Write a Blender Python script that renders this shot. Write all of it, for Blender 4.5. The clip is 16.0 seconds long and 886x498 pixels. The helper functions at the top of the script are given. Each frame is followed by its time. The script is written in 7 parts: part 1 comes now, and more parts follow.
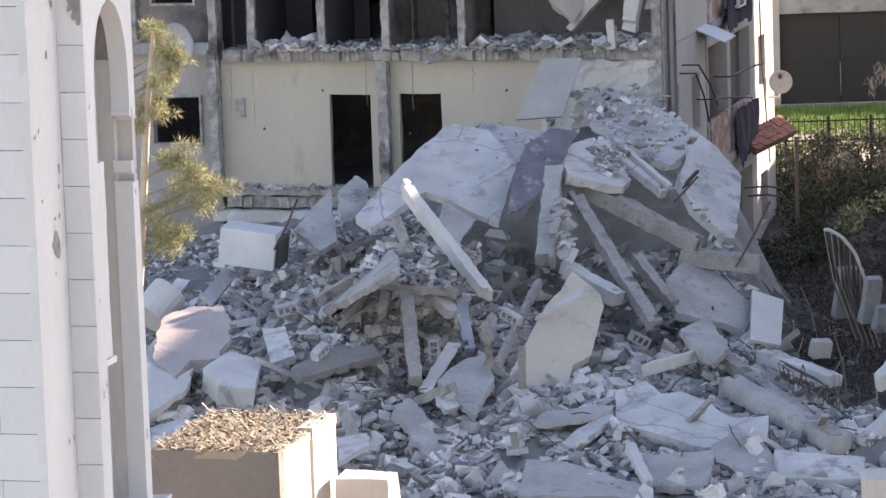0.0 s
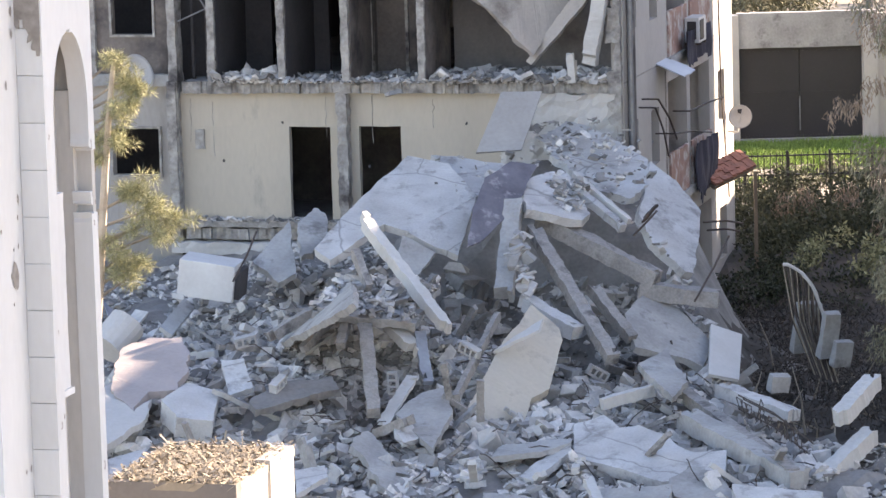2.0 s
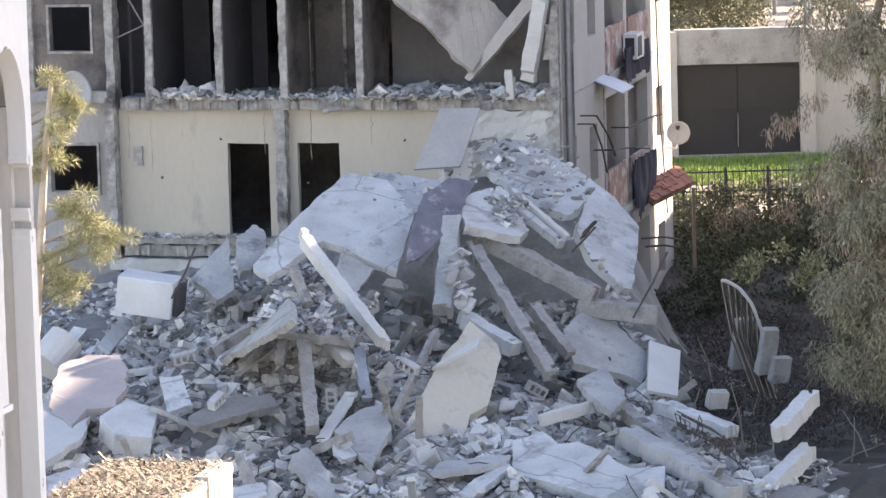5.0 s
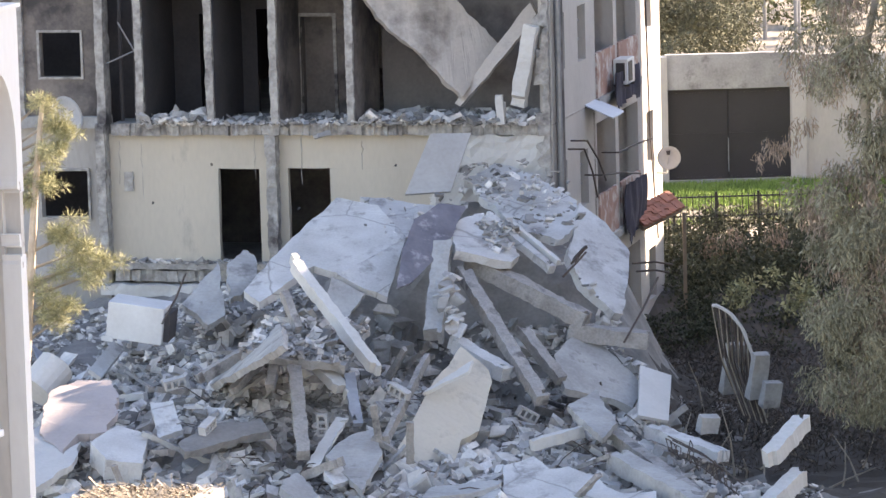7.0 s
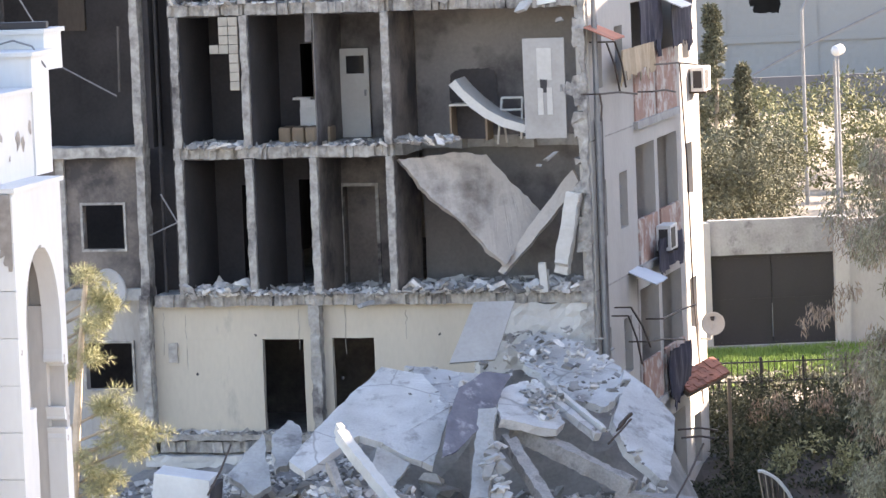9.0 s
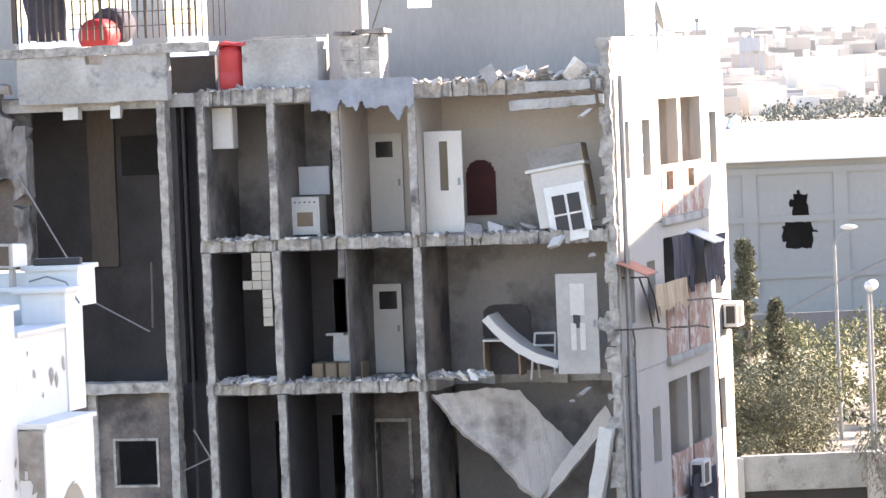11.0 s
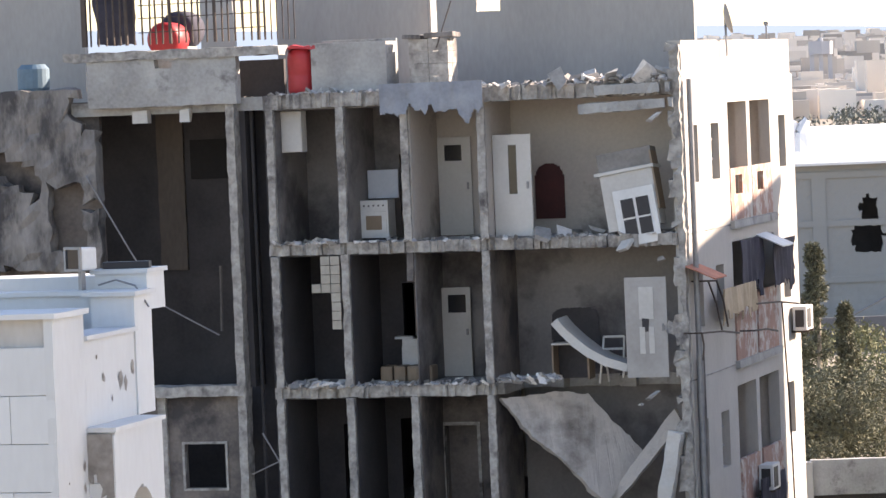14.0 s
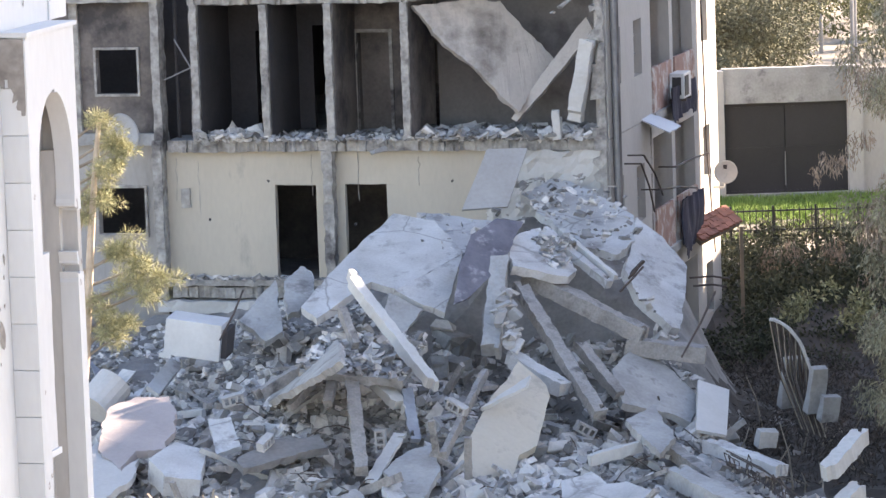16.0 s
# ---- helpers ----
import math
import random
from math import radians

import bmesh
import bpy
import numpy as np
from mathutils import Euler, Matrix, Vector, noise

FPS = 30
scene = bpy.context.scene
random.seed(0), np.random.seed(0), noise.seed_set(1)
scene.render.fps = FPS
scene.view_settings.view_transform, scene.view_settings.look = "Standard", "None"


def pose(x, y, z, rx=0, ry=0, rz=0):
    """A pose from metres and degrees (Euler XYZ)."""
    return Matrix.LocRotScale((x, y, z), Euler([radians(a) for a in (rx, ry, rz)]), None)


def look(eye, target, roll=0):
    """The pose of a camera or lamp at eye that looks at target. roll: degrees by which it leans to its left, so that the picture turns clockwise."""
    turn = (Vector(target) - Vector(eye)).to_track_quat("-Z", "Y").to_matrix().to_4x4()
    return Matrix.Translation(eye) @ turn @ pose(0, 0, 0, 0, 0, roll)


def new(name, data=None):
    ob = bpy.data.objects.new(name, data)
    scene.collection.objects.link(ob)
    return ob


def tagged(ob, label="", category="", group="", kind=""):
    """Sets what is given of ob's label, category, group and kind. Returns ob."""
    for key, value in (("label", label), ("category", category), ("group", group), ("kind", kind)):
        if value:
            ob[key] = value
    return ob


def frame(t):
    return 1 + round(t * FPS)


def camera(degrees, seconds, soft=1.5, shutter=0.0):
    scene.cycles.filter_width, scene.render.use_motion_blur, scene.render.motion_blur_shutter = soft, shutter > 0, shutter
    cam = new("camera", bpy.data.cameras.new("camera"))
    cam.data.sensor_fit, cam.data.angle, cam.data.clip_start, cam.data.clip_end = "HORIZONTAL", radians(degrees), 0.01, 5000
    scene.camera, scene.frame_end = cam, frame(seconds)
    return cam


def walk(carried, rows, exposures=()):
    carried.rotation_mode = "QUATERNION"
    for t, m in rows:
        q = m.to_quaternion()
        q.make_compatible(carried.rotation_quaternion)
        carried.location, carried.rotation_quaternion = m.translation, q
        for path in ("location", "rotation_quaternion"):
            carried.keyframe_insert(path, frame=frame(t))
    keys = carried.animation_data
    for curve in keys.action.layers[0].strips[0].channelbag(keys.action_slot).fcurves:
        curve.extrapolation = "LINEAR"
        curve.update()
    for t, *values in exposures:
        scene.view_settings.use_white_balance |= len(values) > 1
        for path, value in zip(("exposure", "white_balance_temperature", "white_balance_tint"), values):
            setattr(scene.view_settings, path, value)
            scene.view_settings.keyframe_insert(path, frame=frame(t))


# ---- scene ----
# One long-lens camera standing on a high place, turning only.
EYE = 15.5
cam = camera(12.0, 16.0, soft=1.5)
# seconds, turn to the right, tilt up, lean of the picture's top to the right (degrees)
TURNS = [
    (0, -0.433, -8.890, -1.979),
    (0.5, -0.119, -8.711, -1.960),
    (1, -0.052, -8.599, -1.816),
    (1.5, 0.071, -8.540, -1.785),
    (2, 0.144, -8.461, -1.600),
    (2.5, 0.340, -8.623, -1.547),
    (3, 0.718, -8.717, -1.634),
    (3.2, 0.836, -8.677, -1.686),
    (5.5, 1.004, -8.219, -1.524),
    (6, 1.069, -8.187, -1.574),
    (6.5, 1.109, -8.039, -1.557),
    (7, 1.130, -7.921, -1.573),
    (7.5, 1.112, -8.002, -1.739),
    (8, 1.089, -8.027, -1.850),
    (8.5, 0.923, -6.608, -2.112),
    (9, 0.604, -5.613, -2.245),
    (9.2, 0.521, -5.324, -2.277),
    (11.3, 0.213, -1.902, -2.295),
    (11.5, 0.154, -1.589, -2.297),
    (12, 0.025, -1.050, -2.369),
    (12.5, -0.134, -0.830, -2.414),
    (13, -0.385, -1.512, -2.409),
    (13.5, -0.567, -1.957, -2.330),
    (14, -0.654, -2.312, -2.327),
    (14.1, -0.623, -2.655, -2.339),
    (14.2, -0.388, -3.502, -2.052),
    (14.5, 0.146, -4.395, -2.198),
    (15, 0.451, -5.600, -1.889),
    (15.5, 0.443, -6.547, -1.818),
    (16, 0.354, -7.688, -1.942),
]
walk(cam, [(t, pose(0, 0, EYE, 90 + tilt, 0, -turn) @ pose(0, 0, 0, 0, 0, lean)) for t, turn, tilt, lean in TURNS],
     [(0.0, 2.05, 7200, 21), (1.0, 2.22, 7200, 21), (3.0, 2.32, 7250, 21), (5.5, 2.42, 7250, 21), (8.0, 2.42, 7250, 21), (9.0, 2.48, 7000, 20), (11.3, 2.55, 6900, 19), (11.5, 2.45, 6900, 19), (12.0, 2.05, 6900, 19), (12.5, 1.6, 6900, 19), (13.0, 1.45, 6900, 19), (13.6, 1.55, 6900, 19), (14.0, 1.75, 6900, 19), (14.5, 2.15, 6950, 19), (15.0, 2.42, 7000, 20), (16.0, 2.4, 7100, 20)])

# ---- light: low winter sun from the right and behind the building, open sky ----
SUN_AZ, SUN_EL = 67.0, 25.0          # azimuth clockwise from +y
world = bpy.data.worlds.new("sky")
scene.world = world
world.use_nodes = True
sky = world.node_tree.nodes.new("ShaderNodeTexSky")
sky.sky_type, sky.sun_disc = "NISHITA", False
sky.sun_elevation, sky.sun_rotation = radians(SUN_EL), radians(SUN_AZ)
sky.air_density, sky.dust_density, sky.ozone_density = 1.0, 0.45, 1.0
back = world.node_tree.nodes["Background"]
back.inputs["Strength"].default_value = 0.1
world.node_tree.links.new(sky.outputs[0], back.inputs[0])
sun = new("sun", bpy.data.lights.new("sun", "SUN"))
sun.data.energy, sun.data.angle, sun.data.color = 5.0, radians(0.5), (1.0, 0.88, 0.72)
_s = Vector((math.sin(radians(SUN_AZ)) * math.cos(radians(SUN_EL)), math.cos(radians(SUN_AZ)) * math.cos(radians(SUN_EL)), math.sin(radians(SUN_EL))))
sun.matrix_world = look(_s * 200, (0, 0, 0))


# ---- materials ----
def mat(name, base, dark, scale=1.2, rough=0.9, bump=0.3, grain=14.0, spread=0.5, soot=None, soot_at=0.55, soot_scale=0.5, metal=0.0, island=0.0, random_ob=0.0, streak=1.0, cracks=0.0):
    """A dusty, stained surface: two colours mixed by broad stains and fine grain, optional soot with a shape of its own."""
    m = bpy.data.materials.new(name)
    m.use_nodes = True
    n, l = m.node_tree.nodes, m.node_tree.links
    bsdf = n["Principled BSDF"]
    bsdf.inputs["Roughness"].default_value, bsdf.inputs["Metallic"].default_value = rough, metal
    geo = n.new("ShaderNodeNewGeometry")
    mapping = n.new("ShaderNodeMapping")
    mapping.inputs["Scale"].default_value = (1, 1, streak)
    l.new(geo.outputs["Position"], mapping.inputs["Vector"])
    broad, fine = n.new("ShaderNodeTexNoise"), n.new("ShaderNodeTexNoise")
    for node, s, d in ((broad, scale, 6.0), (fine, grain, 5.0)):
        node.inputs["Scale"].default_value, node.inputs["Detail"].default_value = s, d
        l.new(mapping.outputs[0], node.inputs["Vector"])
    ramp = n.new("ShaderNodeValToRGB")
    ramp.color_ramp.elements[0].position, ramp.color_ramp.elements[1].position = 0.5 - spread / 3, 0.5 + spread / 3
    ramp.color_ramp.elements[0].color, ramp.color_ramp.elements[1].color = (*dark, 1), (*base, 1)
    add = n.new("ShaderNodeMath")
    add.operation = "MULTIPLY_ADD"
    add.inputs[1].default_value, add.inputs[2].default_value = 0.55, 0.22
    l.new(fine.outputs[0], add.inputs[0])
    mix = n.new("ShaderNodeMix")
    mix.data_type = "FLOAT"
    mix.inputs[0].default_value = 0.45
    l.new(broad.outputs[0], mix.inputs[2]), l.new(add.outputs[0], mix.inputs[3])
    l.new(mix.outputs[0], ramp.inputs[0])
    colour = ramp.outputs[0]
    if island or random_ob:
        hue = n.new("ShaderNodeHueSaturation")
        rng = n.new("ShaderNodeMapRange")
        a = island or random_ob
        rng.inputs["To Min"].default_value, rng.inputs["To Max"].default_value = 1 - a, 1 + a
        if island:
            l.new(geo.outputs["Random Per Island"], rng.inputs[0])
        else:
            l.new(n.new("ShaderNodeObjectInfo").outputs["Random"], rng.inputs[0])
        l.new(rng.outputs[0], hue.inputs["Value"])
        l.new(colour, hue.inputs["Color"])
        colour = hue.outputs[0]
    if soot:
        sn = n.new("ShaderNodeTexNoise")
        sn.inputs["Scale"].default_value, sn.inputs["Detail"].default_value, sn.inputs["Roughness"].default_value = soot_scale, 8.0, 0.65
        l.new(mapping.outputs[0], sn.inputs["Vector"])
        sr = n.new("ShaderNodeValToRGB")
        sr.color_ramp.elements[0].position, sr.color_ramp.elements[1].position = soot_at - 0.07, soot_at + 0.07
        l.new(sn.outputs[0], sr.inputs[0])
        sm = n.new("ShaderNodeMix")
        sm.data_type = "RGBA"
        sm.inputs[7].default_value = (*soot, 1)
        l.new(sr.outputs[0], sm.inputs[0]), l.new(colour, sm.inputs[6])
        colour = sm.outputs[2]
    if cracks:
        cell = n.new("ShaderNodeTexVoronoi")
        cell.feature = "DISTANCE_TO_EDGE"
        cell.inputs["Scale"].default_value = cracks
        warp = n.new("ShaderNodeMix")
        warp.data_type = "VECTOR"
        warp.inputs[0].default_value = 0.22
        l.new(mapping.outputs[0], warp.inputs[4]), l.new(broad.outputs["Color"], warp.inputs[5])
        l.new(warp.outputs[1], cell.inputs["Vector"])
        cr = n.new("ShaderNodeValToRGB")
        cr.color_ramp.elements[0].position, cr.color_ramp.elements[1].position = 0.0015, 0.006
        l.new(cell.outputs["Distance"], cr.inputs[0])
        cm = n.new("ShaderNodeMix")
        cm.data_type = "RGBA"
        cm.inputs[6].default_value = (*[c * 0.75 for c in dark], 1)
        l.new(cr.outputs[0], cm.inputs[0]), l.new(colour, cm.inputs[7])
        colour = cm.outputs[2]
    l.new(colour, bsdf.inputs["Base Color"])
    if bump:
        b = n.new("ShaderNodeBump")
        b.inputs["Strength"].default_value, b.inputs["Distance"].default_value = bump, 0.03
        l.new(mix.outputs[0], b.inputs["Height"])
        l.new(b.outputs[0], bsdf.inputs["Normal"])
    return m


CONCRETE = mat("broken_concrete", (0.46, 0.45, 0.43), (0.24, 0.23, 0.22), bump=0.6, soot=(0.15, 0.14, 0.135), soot_at=0.64, soot_scale=1.6)
SLAB = mat("dusty_slab", (0.64, 0.63, 0.615), (0.38, 0.365, 0.35), scale=1.3, spread=0.55, bump=0.9, grain=26, soot=(0.27, 0.25, 0.24), soot_at=0.6, soot_scale=1.9, cracks=0.4)
BEAM = mat("stained_beam", (0.46, 0.43, 0.4), (0.16, 0.145, 0.135), scale=1.8, bump=0.9, grain=22, soot=(0.12, 0.11, 0.105), soot_at=0.6, soot_scale=1.8)
PALE = mat("pale_plaster", (0.6, 0.58, 0.55), (0.45, 0.43, 0.4), scale=0.8)
RUBBLE = mat("rubble_chunks", (0.56, 0.53, 0.5), (0.26, 0.245, 0.23), scale=3.4, island=0.68)
CHUNK = mat("rubble_block", (0.52, 0.5, 0.48), (0.3, 0.29, 0.28), scale=2.0, random_ob=0.35)
DUST = mat("rubble_dust", (0.3, 0.28, 0.265), (0.15, 0.14, 0.13), scale=1.5, bump=0.8)
BEIGE = mat("beige_plaster", (0.57, 0.505, 0.41), (0.42, 0.375, 0.31), scale=0.6, spread=0.7, soot=(0.24, 0.22, 0.2), soot_at=0.66, soot_scale=0.6, streak=0.35)
GREYWALL = mat("grey_render", (0.47, 0.44, 0.41), (0.3, 0.28, 0.26), scale=0.5, streak=0.3)
ROOFWALL = mat("roof_render", (0.4, 0.38, 0.355), (0.28, 0.265, 0.25), scale=0.5, streak=0.3)
ROOM = mat("room_plaster", (0.56, 0.51, 0.46), (0.4, 0.36, 0.33), scale=0.5, soot=(0.12, 0.1, 0.09), soot_at=0.62, soot_scale=0.35)
SOOTY = mat("sooted_plaster", (0.25, 0.21, 0.185), (0.1, 0.088, 0.082), scale=0.9, soot=(0.06, 0.053, 0.053), soot_at=0.53, soot_scale=0.6)
BLACK = mat("burnt_shade_black", (0.085, 0.077, 0.079), (0.04, 0.037, 0.04), scale=1.0)
BLOCKBEIGE = mat("beige_block", (0.44, 0.4, 0.34), (0.3, 0.27, 0.23), scale=2.5, random_ob=0.15)
VOID = mat("dark_opening", (0.025, 0.022, 0.022), (0.012, 0.011, 0.011), scale=1.0)
SOOTBROWN = mat("brown_soot", (0.16, 0.13, 0.11), (0.08, 0.067, 0.06), scale=0.8, streak=0.4)
SCORCH = mat("scorched_masonry", (0.3, 0.275, 0.255), (0.12, 0.11, 0.105), scale=2.6, bump=0.9, soot=(0.065, 0.06, 0.06), soot_at=0.54, soot_scale=1.7, streak=0.4)
EDGE = mat("broken_masonry", (0.5, 0.47, 0.43), (0.16, 0.145, 0.135), scale=5.0, bump=0.8, soot=(0.08, 0.07, 0.07), soot_at=0.62, soot_scale=1.2)
SIDE = mat("side_render", (0.52, 0.49, 0.45), (0.4, 0.37, 0.34), scale=0.6, streak=0.4)
STONE = mat("white_stone", (0.64, 0.66, 0.67), (0.5, 0.51, 0.52), scale=0.9, spread=0.8, streak=0.3, random_ob=0.06)
STONEGREY = mat("weathered_shade_stone", (0.52, 0.51, 0.49), (0.36, 0.35, 0.34), scale=0.8, streak=0.3)
DARKGATE = mat("dark_gate_steel", (0.035, 0.031, 0.033), (0.022, 0.02, 0.022), rough=0.6, scale=0.8, bump=0.05)
EARTH = mat("earth", (0.38, 0.33, 0.26), (0.22, 0.19, 0.15), scale=0.6, bump=0.6)
SUNLITBARK = mat("sunlit_pine_bark", (0.6, 0.5, 0.39), (0.36, 0.28, 0.2), scale=4, bump=0.6)
BARK = mat("bark", (0.42, 0.36, 0.28), (0.2, 0.16, 0.12), scale=3, bump=0.7)
LEAF = mat("pine_needles", (0.42, 0.4, 0.23), (0.22, 0.22, 0.11), scale=3, bump=0, island=0.45)
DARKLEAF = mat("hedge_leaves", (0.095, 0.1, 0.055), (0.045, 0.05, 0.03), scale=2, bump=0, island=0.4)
OLIVE = mat("eucalyptus_leaves", (0.33, 0.3, 0.2), (0.17, 0.16, 0.105), scale=1.5, bump=0, island=0.4)
CYPRESS = mat("cypress_leaves", (0.17, 0.17, 0.11), (0.09, 0.09, 0.06), scale=1.5, bump=0, island=0.4)
GRASS = mat("grass_blades", (0.24, 0.34, 0.08), (0.13, 0.2, 0.045), scale=1, bump=0, island=0.4)
STEEL = mat("rusty_steel", (0.1, 0.07, 0.055), (0.05, 0.04, 0.035), rough=0.7, scale=5, bump=0.1)
GREYSTEEL = mat("grey_steel", (0.3, 0.3, 0.31), (0.2, 0.2, 0.21), rough=0.5, metal=0.6, scale=4, bump=0.05)
WHITE = mat("white_enamel", (0.7, 0.7, 0.69), (0.55, 0.54, 0.53), rough=0.5, scale=1.5, bump=0.05)
GREYDOOR = mat("weathered_door", (0.42, 0.4, 0.38), (0.3, 0.28, 0.26), rough=0.7, scale=1.2, bump=0.1)
DOORWHITE = mat("painted_door", (0.6, 0.58, 0.55), (0.48, 0.46, 0.43), rough=0.6, scale=1.0, bump=0.05)
WOOD = mat("brown_wood", (0.3, 0.22, 0.15), (0.18, 0.13, 0.09), rough=0.6, scale=2, bump=0.1, streak=0.2)
RED = mat("red_plastic", (0.5, 0.035, 0.04), (0.36, 0.025, 0.03), rough=0.5, scale=2, bump=0.05)
TILE = mat("red_roof_tile", (0.42, 0.17, 0.11), (0.26, 0.12, 0.09), scale=3, random_ob=0.2)
REDPANEL = mat("red_brown_panel", (0.42, 0.25, 0.2), (0.28, 0.17, 0.14), scale=2.0, soot=(0.55, 0.51, 0.47), soot_at=0.54, soot_scale=2.5)
CLOTH = mat("grey_cloth", (0.34, 0.36, 0.4), (0.2, 0.21, 0.24), scale=2, bump=0.3)
DARKCLOTH = mat("dark_cloth", (0.07, 0.065, 0.09), (0.035, 0.033, 0.045), scale=2, bump=0.3)
GLASS = mat("dark_glass", (0.03, 0.03, 0.035), (0.02, 0.02, 0.02), rough=0.15, scale=2, bump=0)
CITY = mat("city_render", (0.62, 0.57, 0.51), (0.46, 0.43, 0.4), scale=0.05, bump=0, island=0.45)
FARWALL = mat("warehouse_render", (0.33, 0.33, 0.32), (0.24, 0.24, 0.235), scale=0.12, spread=0.8)
ROOFSHEET = mat("white_sheet_roof", (0.75, 0.75, 0.75), (0.65, 0.65, 0.65), rough=0.5, scale=0.3)
STRAW = mat("dry_litter", (0.42, 0.36, 0.27), (0.19, 0.155, 0.115), scale=4, bump=0.2, island=0.45)


# ---- mesh helpers ----
def mesh_ob(name, verts, faces, material, parent=None, label="", smooth=False):
    me = bpy.data.meshes.new(name)
    me.from_pydata(verts, [], faces)
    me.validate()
    me.update()
    me.materials.append(material)
    if smooth:
        me.polygons.foreach_set("use_smooth", [True] * len(me.polygons))
    ob = new(name, me)
    if parent:
        ob.parent = parent
    return tagged(ob, label)


def part(name, bm, material, parent=None, label="", smooth=False):
    me = bpy.data.meshes.new(name)
    bmesh.ops.recalc_face_normals(bm, faces=bm.faces)
    bm.to_mesh(me)
    bm.free()
    me.materials.append(material)
    if smooth:
        me.polygons.foreach_set("use_smooth", [True] * len(me.polygons))
    ob = new(name, me)
    if parent:
        ob.parent = parent
    return tagged(ob, label)


def empty(name, m, label, category, group="", kind=""):
    ob = new(name)
    ob.matrix_world = m
    return tagged(ob, label, category, group, kind)


def lines(a, b, step, extra):
    n = max(1, round((b - a) / step))
    cuts = {round(a + (b - a) * i / n, 4) for i in range(n + 1)}
    marks = {round(e, 4) for e in extra if a < e < b}
    cuts = {c for c in cuts if c in (round(a, 4), round(b, 4)) or all(abs(c - e) > step * 0.45 for e in marks)}
    return sorted(cuts | marks)


def sheet(a0, a1, b0, b1, c0, c1, axes="xzy", holes=(), step=0.5, amp=0.0, bite=None):
    """A panel of real thickness over a x b, from c0 to c1 thick; holes go through it; bite(a, b) true breaks pieces away."""
    bm = bmesh.new()
    sheet_into(bm, a0, a1, b0, b1, c0, c1, axes, holes, step, amp, bite)
    return bm


def sheet_into(bm, a0, a1, b0, b1, c0, c1, axes="xzy", holes=(), step=0.5, amp=0.0, bite=None):
    A = lines(a0, a1, step, [h[0] for h in holes] + [h[1] for h in holes])
    B = lines(b0, b1, step, [h[2] for h in holes] + [h[3] for h in holes])
    solid = {}
    for i in range(len(A) - 1):
        for j in range(len(B) - 1):
            a, b = (A[i] + A[i + 1]) / 2, (B[j] + B[j + 1]) / 2
            solid[i, j] = not any(h[0] < a < h[1] and h[2] < b < h[3] for h in holes) and not (bite and bite(a, b))
    verts = {}

    def v(i, j, k):
        if (i, j, k) not in verts:
            p = Vector((A[i], B[j], (c0, c1)[k]))
            if amp:
                p += noise.noise_vector(p * 2.3 + Vector((7, 3, 1))) * amp * 0.5 + noise.noise_vector(p * 7.1) * amp * 0.6 + noise.noise_vector(p * 17.0) * amp * 0.4
            if bite:
                near = [solid.get((i + di, j + dj)) for di in (-1, 0) for dj in (-1, 0)]
                if False in near and True in near:
                    q = noise.noise_vector(Vector((A[i] * 31.7, B[j] * 29.3, 0.5)))
                    p += Vector((q.x * min(step, 0.2) * 0.75, q.y * min(step, 0.2) * 0.75, 0))
            q = [0, 0, 0]
            for ax, val in zip(axes, p):
                q["xyz".index(ax)] = val
            verts[i, j, k] = bm.verts.new(q)
        return verts[i, j, k]
    for (i, j), s in solid.items():
        if not s:
            continue
        bm.faces.new((v(i, j, 0), v(i + 1, j, 0), v(i + 1, j + 1, 0), v(i, j + 1, 0)))
        bm.faces.new((v(i, j, 1), v(i, j + 1, 1), v(i + 1, j + 1, 1), v(i + 1, j, 1)))
        for di, dj, p, q in ((-1, 0, (i, j), (i, j + 1)), (1, 0, (i + 1, j), (i + 1, j + 1)), (0, -1, (i, j), (i + 1, j)), (0, 1, (i, j + 1), (i + 1, j + 1))):
            if not solid.get((i + di, j + dj), False):
                bm.faces.new((v(*p, 0), v(*q, 0), v(*q, 1), v(*p, 1)))


def box(x0, x1, y0, y1, z0, z1, bevel=0.0):
    bm = bmesh.new()
    box_into(bm, x0, x1, y0, y1, z0, z1)
    if bevel:
        bmesh.ops.bevel(bm, geom=bm.edges[:], offset=bevel, segments=2, affect="EDGES", profile=0.6)
    return bm


def box_into(bm, x0, x1, y0, y1, z0, z1, m=None):
    r = bmesh.ops.create_cube(bm, size=1.0)
    for v in r["verts"]:
        v.co = Vector(((x0 + x1) / 2 + v.co.x * (x1 - x0), (y0 + y1) / 2 + v.co.y * (y1 - y0), (z0 + z1) / 2 + v.co.z * (z1 - z0)))
        if m:
            v.co = m @ v.co


def rod_into(bm, a, b, r0, r1=None, seg=6):
    a, b = Vector(a), Vector(b)
    r1 = r0 if r1 is None else r1
    q = (b - a).to_track_quat("Z", "Y").to_matrix().to_4x4()
    m = Matrix.Translation((a + b) / 2) @ q
    bmesh.ops.create_cone(bm, cap_ends=True, segments=seg, radius1=r0, radius2=r1, depth=max((b - a).length, 1e-3), matrix=m)


def rod(a, b, r0, r1=None, seg=6):
    bm = bmesh.new()
    rod_into(bm, a, b, r0, r1, seg)
    return bm


def bar(points, r, seg=5):
    bm = bmesh.new()
    for a, b in zip(points[:-1], points[1:]):
        rod_into(bm, a, b, r, r, seg)
    return bm


def roughen(bm, amp, freq=2.0, seed=0.0):
    for v in bm.verts:
        v.co += noise.noise_vector(v.co * freq + Vector((seed, seed * 1.7, 3))) * amp
    return bm


